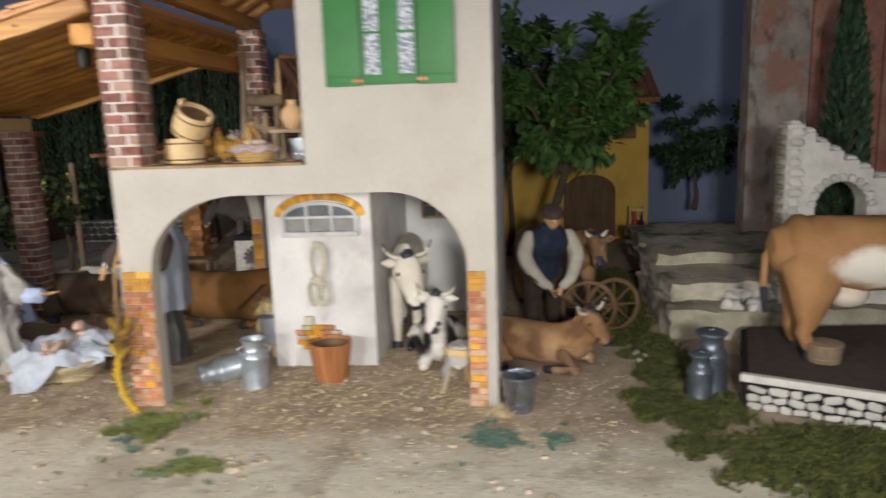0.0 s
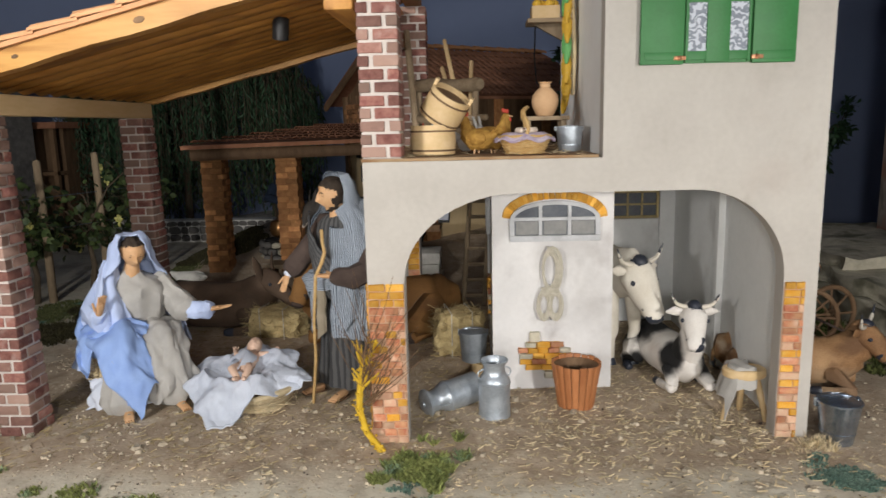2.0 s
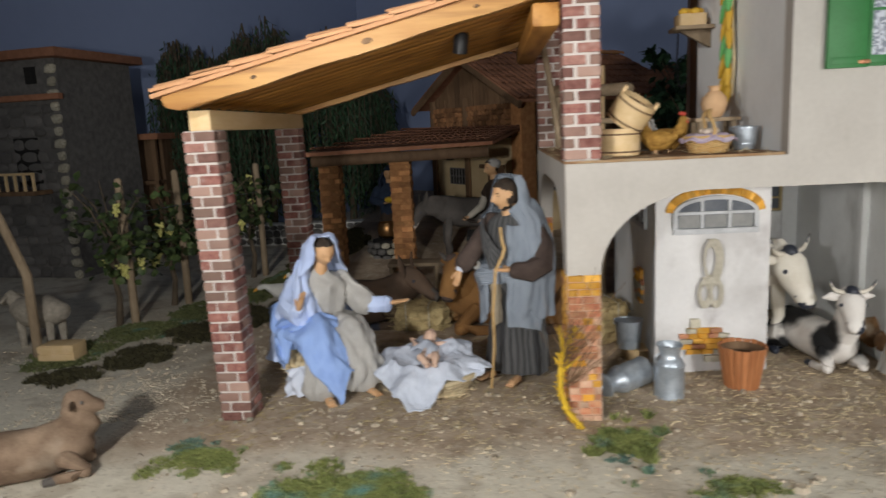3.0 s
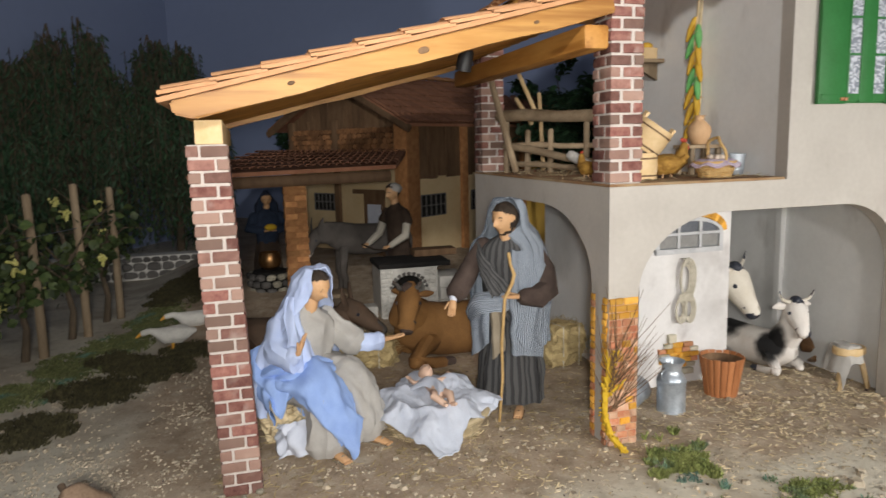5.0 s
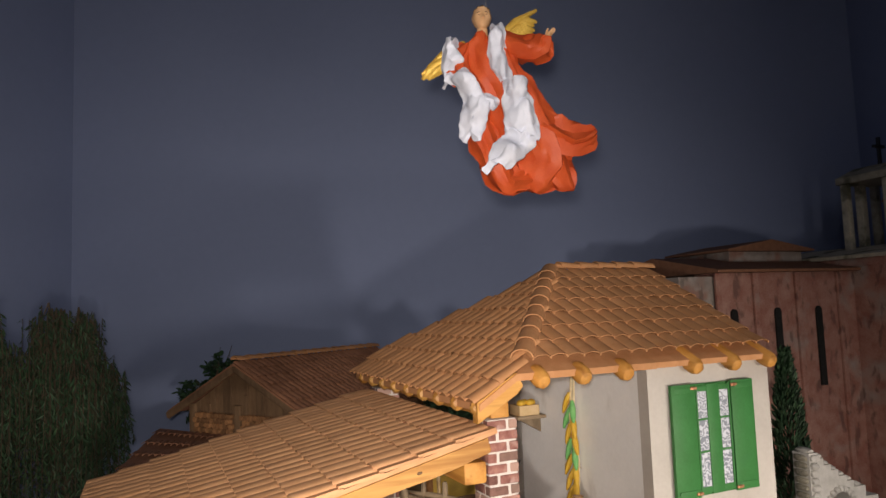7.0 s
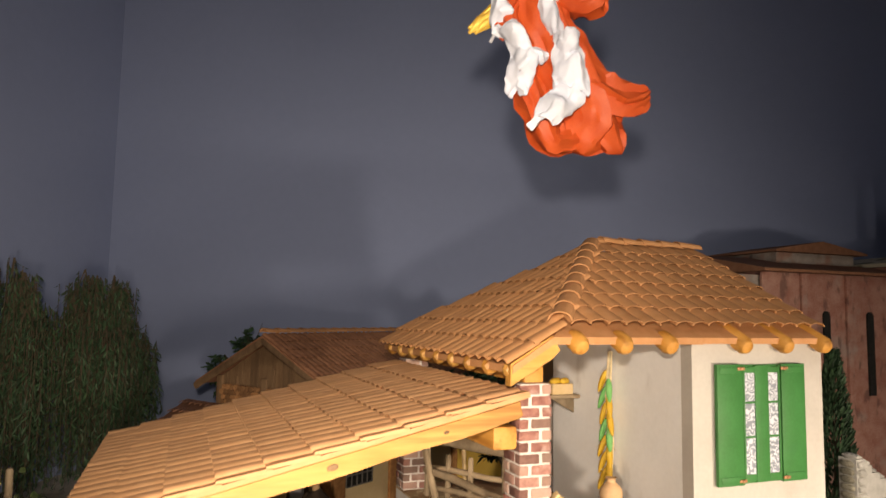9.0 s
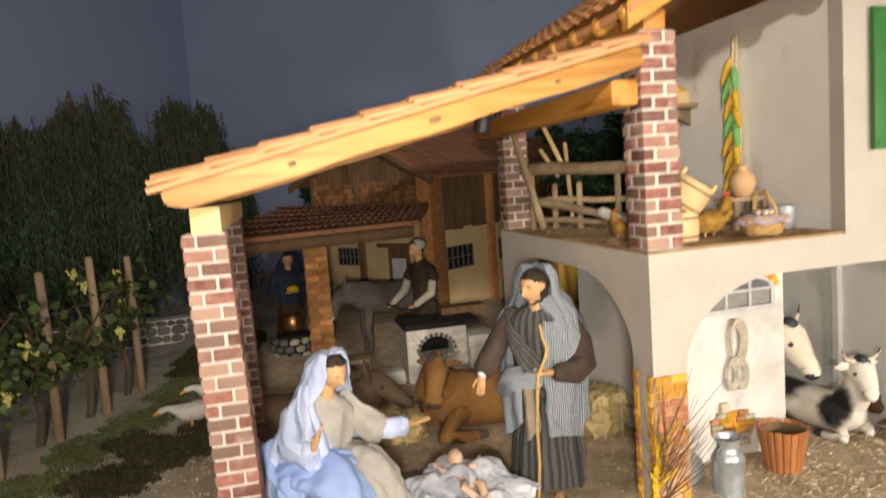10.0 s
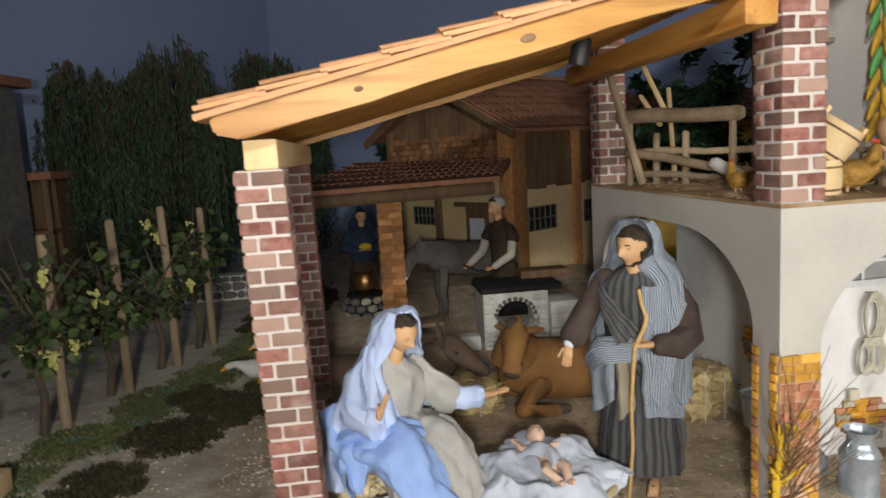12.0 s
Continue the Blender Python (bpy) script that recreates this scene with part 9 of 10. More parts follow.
# bench and ladder
bench = thing("work_bench", (-0.80, 1.62, 0), "dark old wooden bench under the porch", "bench")
bm = bmesh.new()
box(bm, -0.88, -0.76, 1.60, 1.66, 0.062, 0.070, bev=0.001)
part("top", bm, "oldwood_x", bench)
for x in (-0.872, -0.768):
    for y in (1.607, 1.653):
        bm = bmesh.new()
        tube(bm, [(x, y, 0.0), (x, y, 0.0618)], [0.005, 0.005], 8)
        part("leg", bm, "oldwood", bench)
pot = thing("copper_pot", (-0.915, 1.86, 0.085), "round copper pot over a stone hearth", "pot")
bm = bmesh.new()
lathe(bm, [(0.012, 0), (0.024, 0.008), (0.028, 0.022), (0.025, 0.036), (0.022, 0.042), (0.020, 0.042), (0.023, 0.030), (0.0005, 0.012)], 24, pose(-0.915, 1.855, 0.092))
part("body", bm, "copper", pot)
hearth = thing("stone_hearth", (-0.915, 1.85, 0), "low round hearth of dark stones", "hearth")
bm = bmesh.new()
lathe(bm, [(0.052, 0), (0.05, 0.06), (0.042, 0.088), (0.0005, 0.09)], 24, pose(-0.915, 1.86, 0))
part("core", bm, "soot", hearth)
random.seed(44)
for j in range(5):
    for k in range(12):
        a = 2 * math.pi * (k + 0.5 * (j % 2)) / 12
        piece("stone", random.choice(ROCK_D + ROCK_G), hearth, pose(-0.915 + 0.050 * math.cos(a), 1.86 + 0.050 * math.sin(a), 0.010 + j * 0.017, 0, 0, math.degrees(a)) @ Matrix.Diagonal((0.018, 0.026, 0.018, 1)))

ladder = thing("ladder", (-0.46, 1.60, 0), "plain wooden ladder leaning behind the house", "ladder")
for dx in (0, 0.042):
    bm = bmesh.new()
    tube(bm, [(-0.448 + dx, 1.50, 0.0), (-0.425 + dx, 1.56, 0.30)], [0.0055, 0.005], 8)
    part("rail", bm, "oldwood", ladder)
for k in range(9):
    f = (k + 0.7) / 9.6
    bm = bmesh.new()
    y, z, x = 1.50 + 0.06 * f, 0.30 * f, -0.448 + 0.023 * f
    tube(bm, [(x, y, z), (x + 0.042, y, z)], [(0.0045, 0.004), (0.0045, 0.004)], 6)
    part("rung", bm, "oldwood", ladder)


# ---- left side: stone house, vineyard, small stock ----
sh = thing("stone_house", (-1.95, 2.05, 0), "grey stone house with tiled eaves and balcony", "house")
shM = pose(-1.80, 1.90, 0, 0, 0, -10)


def sbox(name, x0, x1, y0, y1, z0, z1, mat, bev=0.0, label=""):
    bm = bmesh.new()
    box(bm, x0, x1, y0, y1, z0, z1, bev=bev, m=shM)
    return part(name, bm, mat, sh, label)


sbox("wall", -0.50, 0.0, 0.0, 0.30, 0.0, 0.61, "stone_dark")
sbox("roof", -0.53, 0.03, -0.03, 0.33, 0.6105, 0.635, "tile_dark", 0.004)
sbox("string_course", -0.52, 0.015, -0.02, -0.0005, 0.50, 0.516, "tile_dark", 0.002)
for k in range(18):
    z = 0.012 + k * 0.0335
    piece("quoin", random.choice(ROCK_G), sh, shM @ pose(-0.014, -0.002, z) @ Matrix.Diagonal((0.040 if k % 2 else 0.028, 0.02, 0.030, 1)))
sbox("window", -0.10, -0.065, -0.004, -0.0005, 0.545, 0.59, "soot")
sbox("window", -0.17, -0.09, -0.004, -0.0005, 0.26, 0.40, "soot")
sbox("balcony", -0.22, -0.06, -0.07, -0.0045, 0.245, 0.256, "darkwood")
for k in range(6):
    sbox("baluster", -0.215 + k * 0.03, -0.209 + k * 0.03, -0.068, -0.062, 0.2565, 0.30, "pine_pale")
sbox("handrail", -0.22, -0.06, -0.07, -0.06, 0.3005, 0.307, "pine_pale")
stone_face(sh, ROCK_D, shM @ Vector((-0.26, -0.001, 0.0)), shM.to_3x3() @ Vector((1, 0, 0)), (0, 0, 1), 0.25, 0.49, 0.030, 15, 0.012)
# timber shed beyond it
hut = thing("timber_hut", (-1.83, 2.35, 0), "dark timber hut with an upper gallery", "hut")
bm = bmesh.new()
box(bm, -1.97, -1.73, 2.32, 2.55, 0.0, 0.38)
part("wall", bm, "darkwood", hut)
bm = bmesh.new()
box(bm, -1.99, -1.71, 2.25, 2.56, 0.3805, 0.40)
part("roof", bm, "tile_dark", hut)
for x in (-1.975, -1.85, -1.735):
    bm = bmesh.new()
    box(bm, x - 0.007, x + 0.007, 2.265, 2.279, 0.0, 0.38)
    part("post", bm, "darkwood", hut)
bm = bmesh.new()
box(bm, -1.982, -1.728, 2.26, 2.32, 0.235, 0.246)
part("gallery", bm, "darkwood", hut)

# low wall of whitewashed cobbles behind the geese
lowwall = thing("cobble_wall", (-1.2, 2.38, 0), "low wall of dark cobbles in white mortar", "wall")
bm = bmesh.new()
box(bm, -1.62, -0.99, 2.36, 2.42, 0.0, 0.072)
part("mortar", bm, "stone_white", lowwall)
stone_face(lowwall, ROCK_D, (-1.62, 2.358, 0.004), (1, 0, 0), (0, 0, 1), 0.62, 0.066, 0.022, 19, 0.012)


# ---- plants ----
def leaf_mesh(l, w, material, bend=0.25):
    bm = bmesh.new()
    pts = [(0, 0), (w * 0.7, 0.3), (w, 0.55), (w * 0.55, 0.82), (0, 1.0)]
    mid = [bm.verts.new((0, l * t, -bend * l * t * t)) for t in (0.0, 0.3, 0.55, 0.82, 1.0)]
    for s in (-1, 1):
        side = [bm.verts.new((s * x * l, l * t, l * 0.08 * (x / max(w, 1e-6)) - bend * l * t * t)) for x, t in pts[1:4]]
        bm.faces.new((mid[0], side[0], mid[1]))
        bm.faces.new((mid[1], side[0], side[1], mid[2]))
        bm.faces.new((mid[2], side[1], side[2], mid[3]))
        bm.faces.new((mid[3], side[2], mid[4]))
    me = finish(bm, "leaf", material)
    return me


def leaves_joined(places, l, w, material, bend=0.25):
    """Many leaves as one mesh: (place, direction, roll, scale) each."""
    src = leaf_mesh(l, w, material, bend)
    co = np.array([v.co[:] for v in src.vertices])
    polys = [tuple(p.vertices) for p in src.polygons]
    verts, faces = [], []
    for p, d, roll, s in places:
        q = Vector(d).to_track_quat("Y", "Z").to_matrix() @ Matrix.Rotation(roll, 3, "Y")
        base = len(verts)
        R = np.array(q) * s
        verts.extend((co @ R.T + np.array(p)).tolist())
        faces.extend(tuple(base + i for i in f) for f in polys)
    me = bpy.data.meshes.new("leaves")
    me.from_pydata(verts, [], faces)
    me.materials.append(M[material])
    bpy.data.meshes.remove(src)
    return me


def add_mesh(name, me, parent, label=""):
    ob = new(name, me)
    ob.parent = parent
    ob.matrix_parent_inverse = world_of(parent).inverted()
    return tagged(ob, label) if label else ob


def broad_tree(at, h, spread, leaf, label, seed, n_limb=9, n_leaf=1500, lsize=0.022, lean=0.0, trunk_h=0.4, leaf_w=0.26, base_r=0.016):
    """A trunk with limbs and twigs, and leaves in clumps along the twigs with gaps between."""
    random.seed(seed)
    t = thing("tree", at, label, "tree")
    bm = bmesh.new()
    o = Vector(at)
    top = o + Vector((lean, 0, h * trunk_h))
    tube(bm, [o, o.lerp(top, 0.5) + Vector((0.006, 0, 0)), top, top + Vector((lean * 0.5, 0, h * 0.25))], [base_r, base_r * 0.75, base_r * 0.6, base_r * 0.25], 10, 0, fold=lambda i, a: 1 + 0.15 * math.sin(3 * a + i))
    tips = []
    for k in range(n_limb):
        a = 2 * math.pi * k / n_limb + random.uniform(-0.3, 0.3)
        z0 = top.lerp(top + Vector((lean * 0.5, 0, h * 0.2)), random.random())
        rr = spread * random.uniform(0.55, 1.0)
        el = random.uniform(0.1, 1.0)
        q = z0 + Vector((math.cos(a) * rr, math.sin(a) * rr, (h - h * trunk_h) * el * 0.85))
        mid = z0.lerp(q, 0.5) + Vector((0, 0, 0.02 * h))
        tube(bm, [z0, mid, q], [base_r * 0.4, base_r * 0.24, base_r * 0.1], 6, 0)
        for _ in range(5):
            f = random.uniform(0.4, 1.0)
            b = z0.lerp(mid, f * 2) if f < 0.5 else mid.lerp(q, f * 2 - 1)
            e = b + Vector((random.gauss(0, 1), random.gauss(0, 1), random.gauss(0.1, 0.7))).normalized() * spread * random.uniform(0.2, 0.5)
            tube(bm, [b, e], [base_r * 0.12, base_r * 0.05], 5, 0, round_ends=False)
            tips.append((b, e))
    part("trunk", bm, "bark", t)
    places = []
    for _ in range(n_leaf):
        b, e = random.choice(tips)
        p = b.lerp(e, random.uniform(0.25, 1.1)) + Vector((random.gauss(0, 1), random.gauss(0, 1), random.gauss(0, 1))) * spread * 0.06
        d = ((e - b).normalized() + Vector((random.gauss(0, 0.6), random.gauss(0, 0.6), random.gauss(0, 0.5)))).normalized()
        places.append((p, d, random.uniform(-0.8, 0.8), random.uniform(0.6, 1.25)))
    add_mesh("crown", leaves_joined(places, lsize, leaf_w, leaf), t)


broad_tree((0.0, 1.60, 0), 0.56, 0.17, "leaf", "leafy green tree beside the ochre house", 3, 14, 5200, 0.030, 0.085, 0.44, 0.24)
broad_tree((0.515, 2.20, 0.10), 0.34, 0.13, "leaf_dark", "dark bushy tree before the back wall", 6, 13, 4200, 0.020, 0.0, 0.2, 0.3, 0.010)
broad_tree((-0.72, 2.85, 0.0), 0.62, 0.12, "leaf_dark", "dark tree rising behind the barn roof", 8, 9, 1500, 0.024, 0.0, 0.4, 0.3, 0.010)
broad_tree((-0.04, 1.99, 0.0), 0.60, 0.16, "leaf_dark", "dark green tree behind the farmhouse", 14, 14, 4600, 0.026, 0.0, 0.3, 0.3, 0.012)
broad_tree((-1.70, 2.55, 0.0), 0.40, 0.15, "leaf_dark", "dark tree behind the vineyard", 15, 9, 1500, 0.026, 0.0, 0.3, 0.3, 0.010)


def willow(at, h, r, seed):
    """Arching limbs with long hanging strands of narrow leaves."""
    random.seed(seed)
    t = thing("willow_tree", at, "dark weeping willow with long hanging strands", "tree", "willow trees")
    o = Vector(at)
    bm = bmesh.new()
    tube(bm, [o, o + Vector((0.01, 0, h * 0.35)), o + Vector((0, 0, h * 0.7))], [0.016, 0.011, 0.006], 10, 0)
    places = []
    for k in range(34):
        a = random.uniform(0, 2 * math.pi)
        rr = r * random.uniform(0.25, 1.0)
        s0 = o + Vector((0, 0, h * random.uniform(0.35, 0.6)))
        top = h * (1.0 - 0.30 * (rr / r) ** 2.5 + random.gauss(0, 0.035))
        peak = o + Vector((math.cos(a) * rr * 0.7, math.sin(a) * rr * 0.7, top))
        end = o + Vector((math.cos(a) * rr, math.sin(a) * rr, top - 0.10 * h))
        tube(bm, [s0, peak, end], [0.005, 0.003, 0.0015], 6, 0)
        for _ in range(16):
            f = random.random()
            b = peak.lerp(end, f) + Vector((random.gauss(0, 0.02), random.gauss(0, 0.02), 0))
            l = random.uniform(0.35, 0.95) * b.z
            sway = Vector((random.gauss(0, 0.02), random.gauss(0, 0.02), 0))
            tube(bm, [b, b + sway - Vector((0, 0, l))], [0.0012, 0.0006], 4, 0, round_ends=False)
            for i in range(26):
                g = i / 26
                p = b + sway * g - Vector((0, 0, l * g))
                d = Vector((random.gauss(0, 0.5), random.gauss(0, 0.5), -1)).normalized()
                places.append((p, d, random.uniform(0, 3), random.uniform(0.7, 1.2)))
    part("trunk", bm, "bark", t)
    add_mesh("crown", leaves_joined(places, 0.026, 0.13, "leaf_dark"), t)


willow((-1.47, 2.62, 0), 0.76, 0.25, 5)
willow((-1.70, 2.52, 0), 0.70, 0.20, 9)
willow((-1.20, 2.80, 0), 0.74, 0.21, 6)


def cypress(at, h, r, seed):
    random.seed(seed)
    t = thing("cypress_tree", at, "tall narrow dark cypress", "tree")
    o = Vector(at)
    bm = bmesh.new()
    tube(bm, [o, o + Vector((0, 0, h * 0.95))], [0.01, 0.002], 8, 0)
    part("trunk", bm, "bark", t)
    places = []
    for _ in range(2600):
        z = random.random() ** 0.8
        rr = r * (math.sin(math.pi * min(0.98, 0.12 + 0.86 * z)) ** 0.7) * (1 - 0.35 * z) * random.uniform(0.55, 1.05)
        a = random.uniform(0, 2 * math.pi)
        p = o + Vector((math.cos(a) * rr, math.sin(a) * rr, 0.03 + z * (h - 0.03)))
        places.append((p, Vector((math.cos(a) * 0.5, math.sin(a) * 0.5, 1)).normalized(), random.uniform(0, 3), random.uniform(0.6, 1.2)))
    add_mesh("crown", leaves_joined(places, 0.022, 0.16, "leaf_dark"), t)


cypress((0.60, 1.43, 0.06), 0.50, 0.045, 7)


def vineyard():
    """Rough stakes with wires, twisting stems, leaves and pale grapes."""
    random.seed(17)
    stakes = [(-1.465, 1.20, 0.30), (-1.388, 1.405, 0.30), (-1.345, 1.568, 0.305), (-1.297, 1.71, 0.315), (-1.255, 1.85, 0.30)]
    for k, (x, y, h) in enumerate(stakes):
        bm = bmesh.new()
        tube(bm, [(x, y, -0.003), (x + 0.001, y, h * 0.5), (x - 0.001 if k else x - 0.05, y, h)], [0.0088, 0.0082, 0.0078], 9, 0)
        solid("vine_stake", bm, "oldwood", "rough wooden stake of the vineyard" if k else "leaning rough wooden stake of the vineyard", "stake", "vine stakes")
    for z in (0.16, 0.23):
        bm = bmesh.new()
        tube(bm, [(x, y - 0.009, z) for x, y, h in stakes[1:]], [0.0008] * 4, 5)
        solid("vine_wire", bm, "zinc_dark", "thin wire strung between the stakes", "wire")
    for k, (x, y, h) in enumerate(stakes[1:]):
        t = thing("grape_vine", (x - 0.03, y - 0.02, 0), "grape vine with green leaves and pale grapes", "vine", "grape vines")
        bm = bmesh.new()
        b = Vector((x - 0.028, y - 0.015, 0))
        tube(bm, [b, b + Vector((0.008, 0.0, 0.06)), b + Vector((-0.004, 0.005, 0.12)), b + Vector((0.014, 0.004, 0.18))], [0.008, 0.0065, 0.005, 0.003], 8, 0)
        cane = []
        for _ in range(12):
            s = b + Vector((0.01, 0.004, random.uniform(0.11, 0.18)))
            e = b + Vector((random.uniform(-0.11, 0.10), random.uniform(-0.06, 0.09), random.uniform(0.10, 0.31)))
            tube(bm, [s, s.lerp(e, 0.5) + Vector((0, 0, 0.02)), e], [0.0025, 0.0018, 0.001], 5, 0, round_ends=False)
            cane.append((s, e))
        part("stem", bm, "bark", t)
        places = []
        for _ in range(270):
            s, e = random.choice(cane)
            p = s.lerp(e, random.random()) + Vector((random.gauss(0, 0.020), random.gauss(0, 0.020), random.gauss(0, 0.018)))
            places.append((p, Vector((random.gauss(0, 1), random.gauss(-0.3, 0.8), random.gauss(-0.4, 0.5))).normalized(), random.uniform(-1, 1), random.uniform(0.6, 1.3)))
        add_mesh("leaves", leaves_joined(places, 0.0185, 0.48, "leaf_vine"), t)
        for _ in range(5):
            s, e = random.choice(cane)
            p = s.lerp(e, random.uniform(0.5, 1)) - Vector((0, 0.026, 0.012))
            bm = bmesh.new()
            for i in range(24):
                f = i / 24
                ball(bm, p + Vector((random.gauss(0, 0.0056 * (1 - f)), random.gauss(0, 0.0046 * (1 - f)), -0.024 * f)), 0.0033, 0, seg=8)
            part("grape_bunch", bm, "grape", t, "pale green bunch of grapes")


vineyard()


def goose(at, rz, label):
    bm = bmesh.new()
    tube(bm, [(-0.042, 0, 0.032), (-0.015, 0, 0.027), (0.014, 0, 0.028), (0.028, 0, 0.036), (0.040, 0, 0.040), (0.052, 0, 0.037)], [0.005, 0.018, 0.017, 0.009, 0.0058, 0.0062], 12, 0)
    tube(bm, [(0.055, 0, 0.036), (0.064, 0, 0.030)], [0.004, 0.002], 8, 1)
    for y in (-0.008, 0.008):
        tube(bm, [(0, y, 0.014), (0, y, 0.001)], [0.0025, 0.0025], 6, 1)
        ball(bm, (0.006, y, 0.002), (0.008, 0.005, 0.0018), 1, seg=8)
        ball(bm, (-0.012, y * 1.9, 0.031), (0.024, 0.005, 0.012), 0)
    move(bm, pose(*at, 0, 0, rz))
    solid("goose_statue", bm, ["stone_white", "brick_ochre"], label, "goose statue", "geese")


goose((-1.115, 1.55, 0.0), 188, "white goose figure with orange feet on the ground")
goose((-1.085, 1.67, 0.0), 178, "white goose figure with orange feet on the ground")


def sheep(at, rz, label, s=1.0):
    bm = bmesh.new()
    tube(bm, [(-0.045, 0, 0.065), (-0.02, 0, 0.064), (0.02, 0, 0.064), (0.042, 0, 0.068)], [0.020, 0.030, 0.030, 0.022], 16, 0)
    for v in bm.verts:
        v.co += v.normal * 0.004 * grain(v.co.x * 4, v.co.z * 4, 40)
    tube(bm, [(0.045, 0, 0.075), (0.062, 0, 0.090), (0.082, 0, 0.080)], [0.015, 0.013, 0.008], 12, 0)
    for q in (-1, 1):
        tube(bm, [(0.060, q * 0.010, 0.092), (0.056, q * 0.026, 0.086)], [0.004, 0.003], 6, 0)
        for x in (-0.032, 0.032):
            tube(bm, [(x, q * 0.014, 0.045), (x, q * 0.014, 0.001)], [0.008, 0.0055], 8, 0)
    move(bm, pose(*at, 0, 0, rz) @ Matrix.Scale(s, 4))
    solid("sheep_statue", bm, ["wool"], label, "sheep statue", "sheep")


sheep((-1.50, 1.27, 0), 168, "woolly pale sheep figure by the vineyard", 1.05)
beast("goat_statue", pose(-1.176, 0.742, 0, 0, 0, 26), ["goat", "donkey", "donkey", "goat"], "brown goat figure lying on the dusty ground", True, "none", head=(0.088, 0.0, 0.118), nose=(0.122, 0.0, 0.106), size=0.72, slim=0.72, category="goat statue")
bm = bmesh.new()
box(bm, -1.44, -1.375, 1.165, 1.205, 0.0, 0.03, bev=0.002)
for k in range(2):
    box(bm, -1.441 , -1.374, 1.163, 1.1648, 0.003 + k * 0.014, 0.014 + k * 0.014, bev=0.0006)
solid("wooden_crate", bm, "pine_pale", "low pale wooden crate on the ground", "crate")
loose_stones(9, -1.01, 0.902, 0.045, 0.018, 0.008, ROCK_G, 51, "whitish stone at the foot of the post")
loose_stones(8, -1.10, 1.80, 0.05, 0.04, 0.03, ROCK_G, 52, "grey stone in a small heap")


# ---- moss, straw, pebbles ----
def scatter(name, label, category, material, n, place, shape, seed):
    """Countless small bits as one mesh: place() gives (x, y, keep), shape(x, y, z) gives quads."""
    random.seed(seed)
    verts, faces = [], []
    for _ in range(n):
        xy = place()
        if xy is None:
            continue
        x, y = xy
        for quad in shape(x, y, ground_height(x, y)):
            b = len(verts)
            verts.extend(quad)
            faces.append(tuple(range(b, b + len(quad))))
    me = bpy.data.meshes.new(name)
    me.from_pydata(verts, [], faces)
    me.materials.append(M[material])
    return tagged(new(name, me), label, category, kind="stuff")


def blade(l, w, lay):
    def make(x, y, z):
        a = random.uniform(0, 2 * math.pi)
        ll = l * random.uniform(0.5, 1.4)
        dx, dy = math.cos(a) * ll, math.sin(a) * ll
        px, py = -math.sin(a) * w, math.cos(a) * w
        rise = ll * random.uniform(-0.02, lay)
        z0 = z + random.uniform(0.0005, 0.0025)
        return [[(x - px, y - py, z0), (x + px, y + py, z0 + 0.0004), (x + dx + px * 0.6, y + dy + py * 0.6, z0 + rise + 0.0005), (x + dx - px * 0.6, y + dy - py * 0.6, z0 + rise)]]
    return make


def tuft(h, w):
    def make(x, y, z):
        out = []
        for _ in range(3):
            a = random.uniform(0, 2 * math.pi)
            hh = h * random.uniform(0.4, 1.2)
            lx, ly = random.gauss(0, 0.5) * hh, random.gauss(0, 0.5) * hh
            px, py = math.cos(a) * w, math.sin(a) * w
            out.append([(x - px, y - py, z - 0.001), (x + px, y + py, z - 0.001), (x + lx + px * 0.5, y + ly + py * 0.5, z + hh), (x + lx - px * 0.5, y + ly - py * 0.5, z + hh * 0.95)])
        return out
    return make


def crumb(s):
    def make(x, y, z):
        r = s * random.uniform(0.3, 1.1) * (1.8 if random.random() < 0.03 else 1)
        a0 = random.uniform(0, 1)
        h = r * random.uniform(0.35, 0.7)
        low = [(x + r * math.cos(a0 + k * 1.2566) * random.uniform(0.75, 1.2), y + r * math.sin(a0 + k * 1.2566) * random.uniform(0.75, 1.2), z - 0.0008) for k in range(5)]
        top = [(x + (p[0] - x) * 0.6, y + (p[1] - y) * 0.6, z + h * random.uniform(0.8, 1.1)) for p in low]
        return [top] + [[low[k], low[(k + 1) % 5], top[(k + 1) % 5], top[k]] for k in range(5)]
    return make


def in_rect(x0, x1, y0, y1, dens=None):
    def place():
        x, y = random.uniform(x0, x1), random.uniform(y0, y1)
        if dens and random.random() > dens(x, y):
            return None
        return x, y
    return place


def in_blobs(blobs, rough=0.45):
    """Uneven patches: (x, y, rx, ry) each."""
    def place():
        bx, by, rx, ry = random.choices(blobs, [b[2] * b[3] for b in blobs])[0]
        a, r = random.uniform(0, 2 * math.pi), math.sqrt(random.random())
        x, y = bx + math.cos(a) * r * rx, by + math.sin(a) * r * ry
        if random.random() < r ** 1.3 * 1.15 - rough * (0.25 + 0.9 * grain(x, y, 28)):
            return None
        return x, y
    return place


def stable_density(x, y):
    d = 1.0 if y > 0.86 and x > -0.36 else 0.35
    return d * max(0.05, 0.65 + 0.6 * grain(x, y, 14))


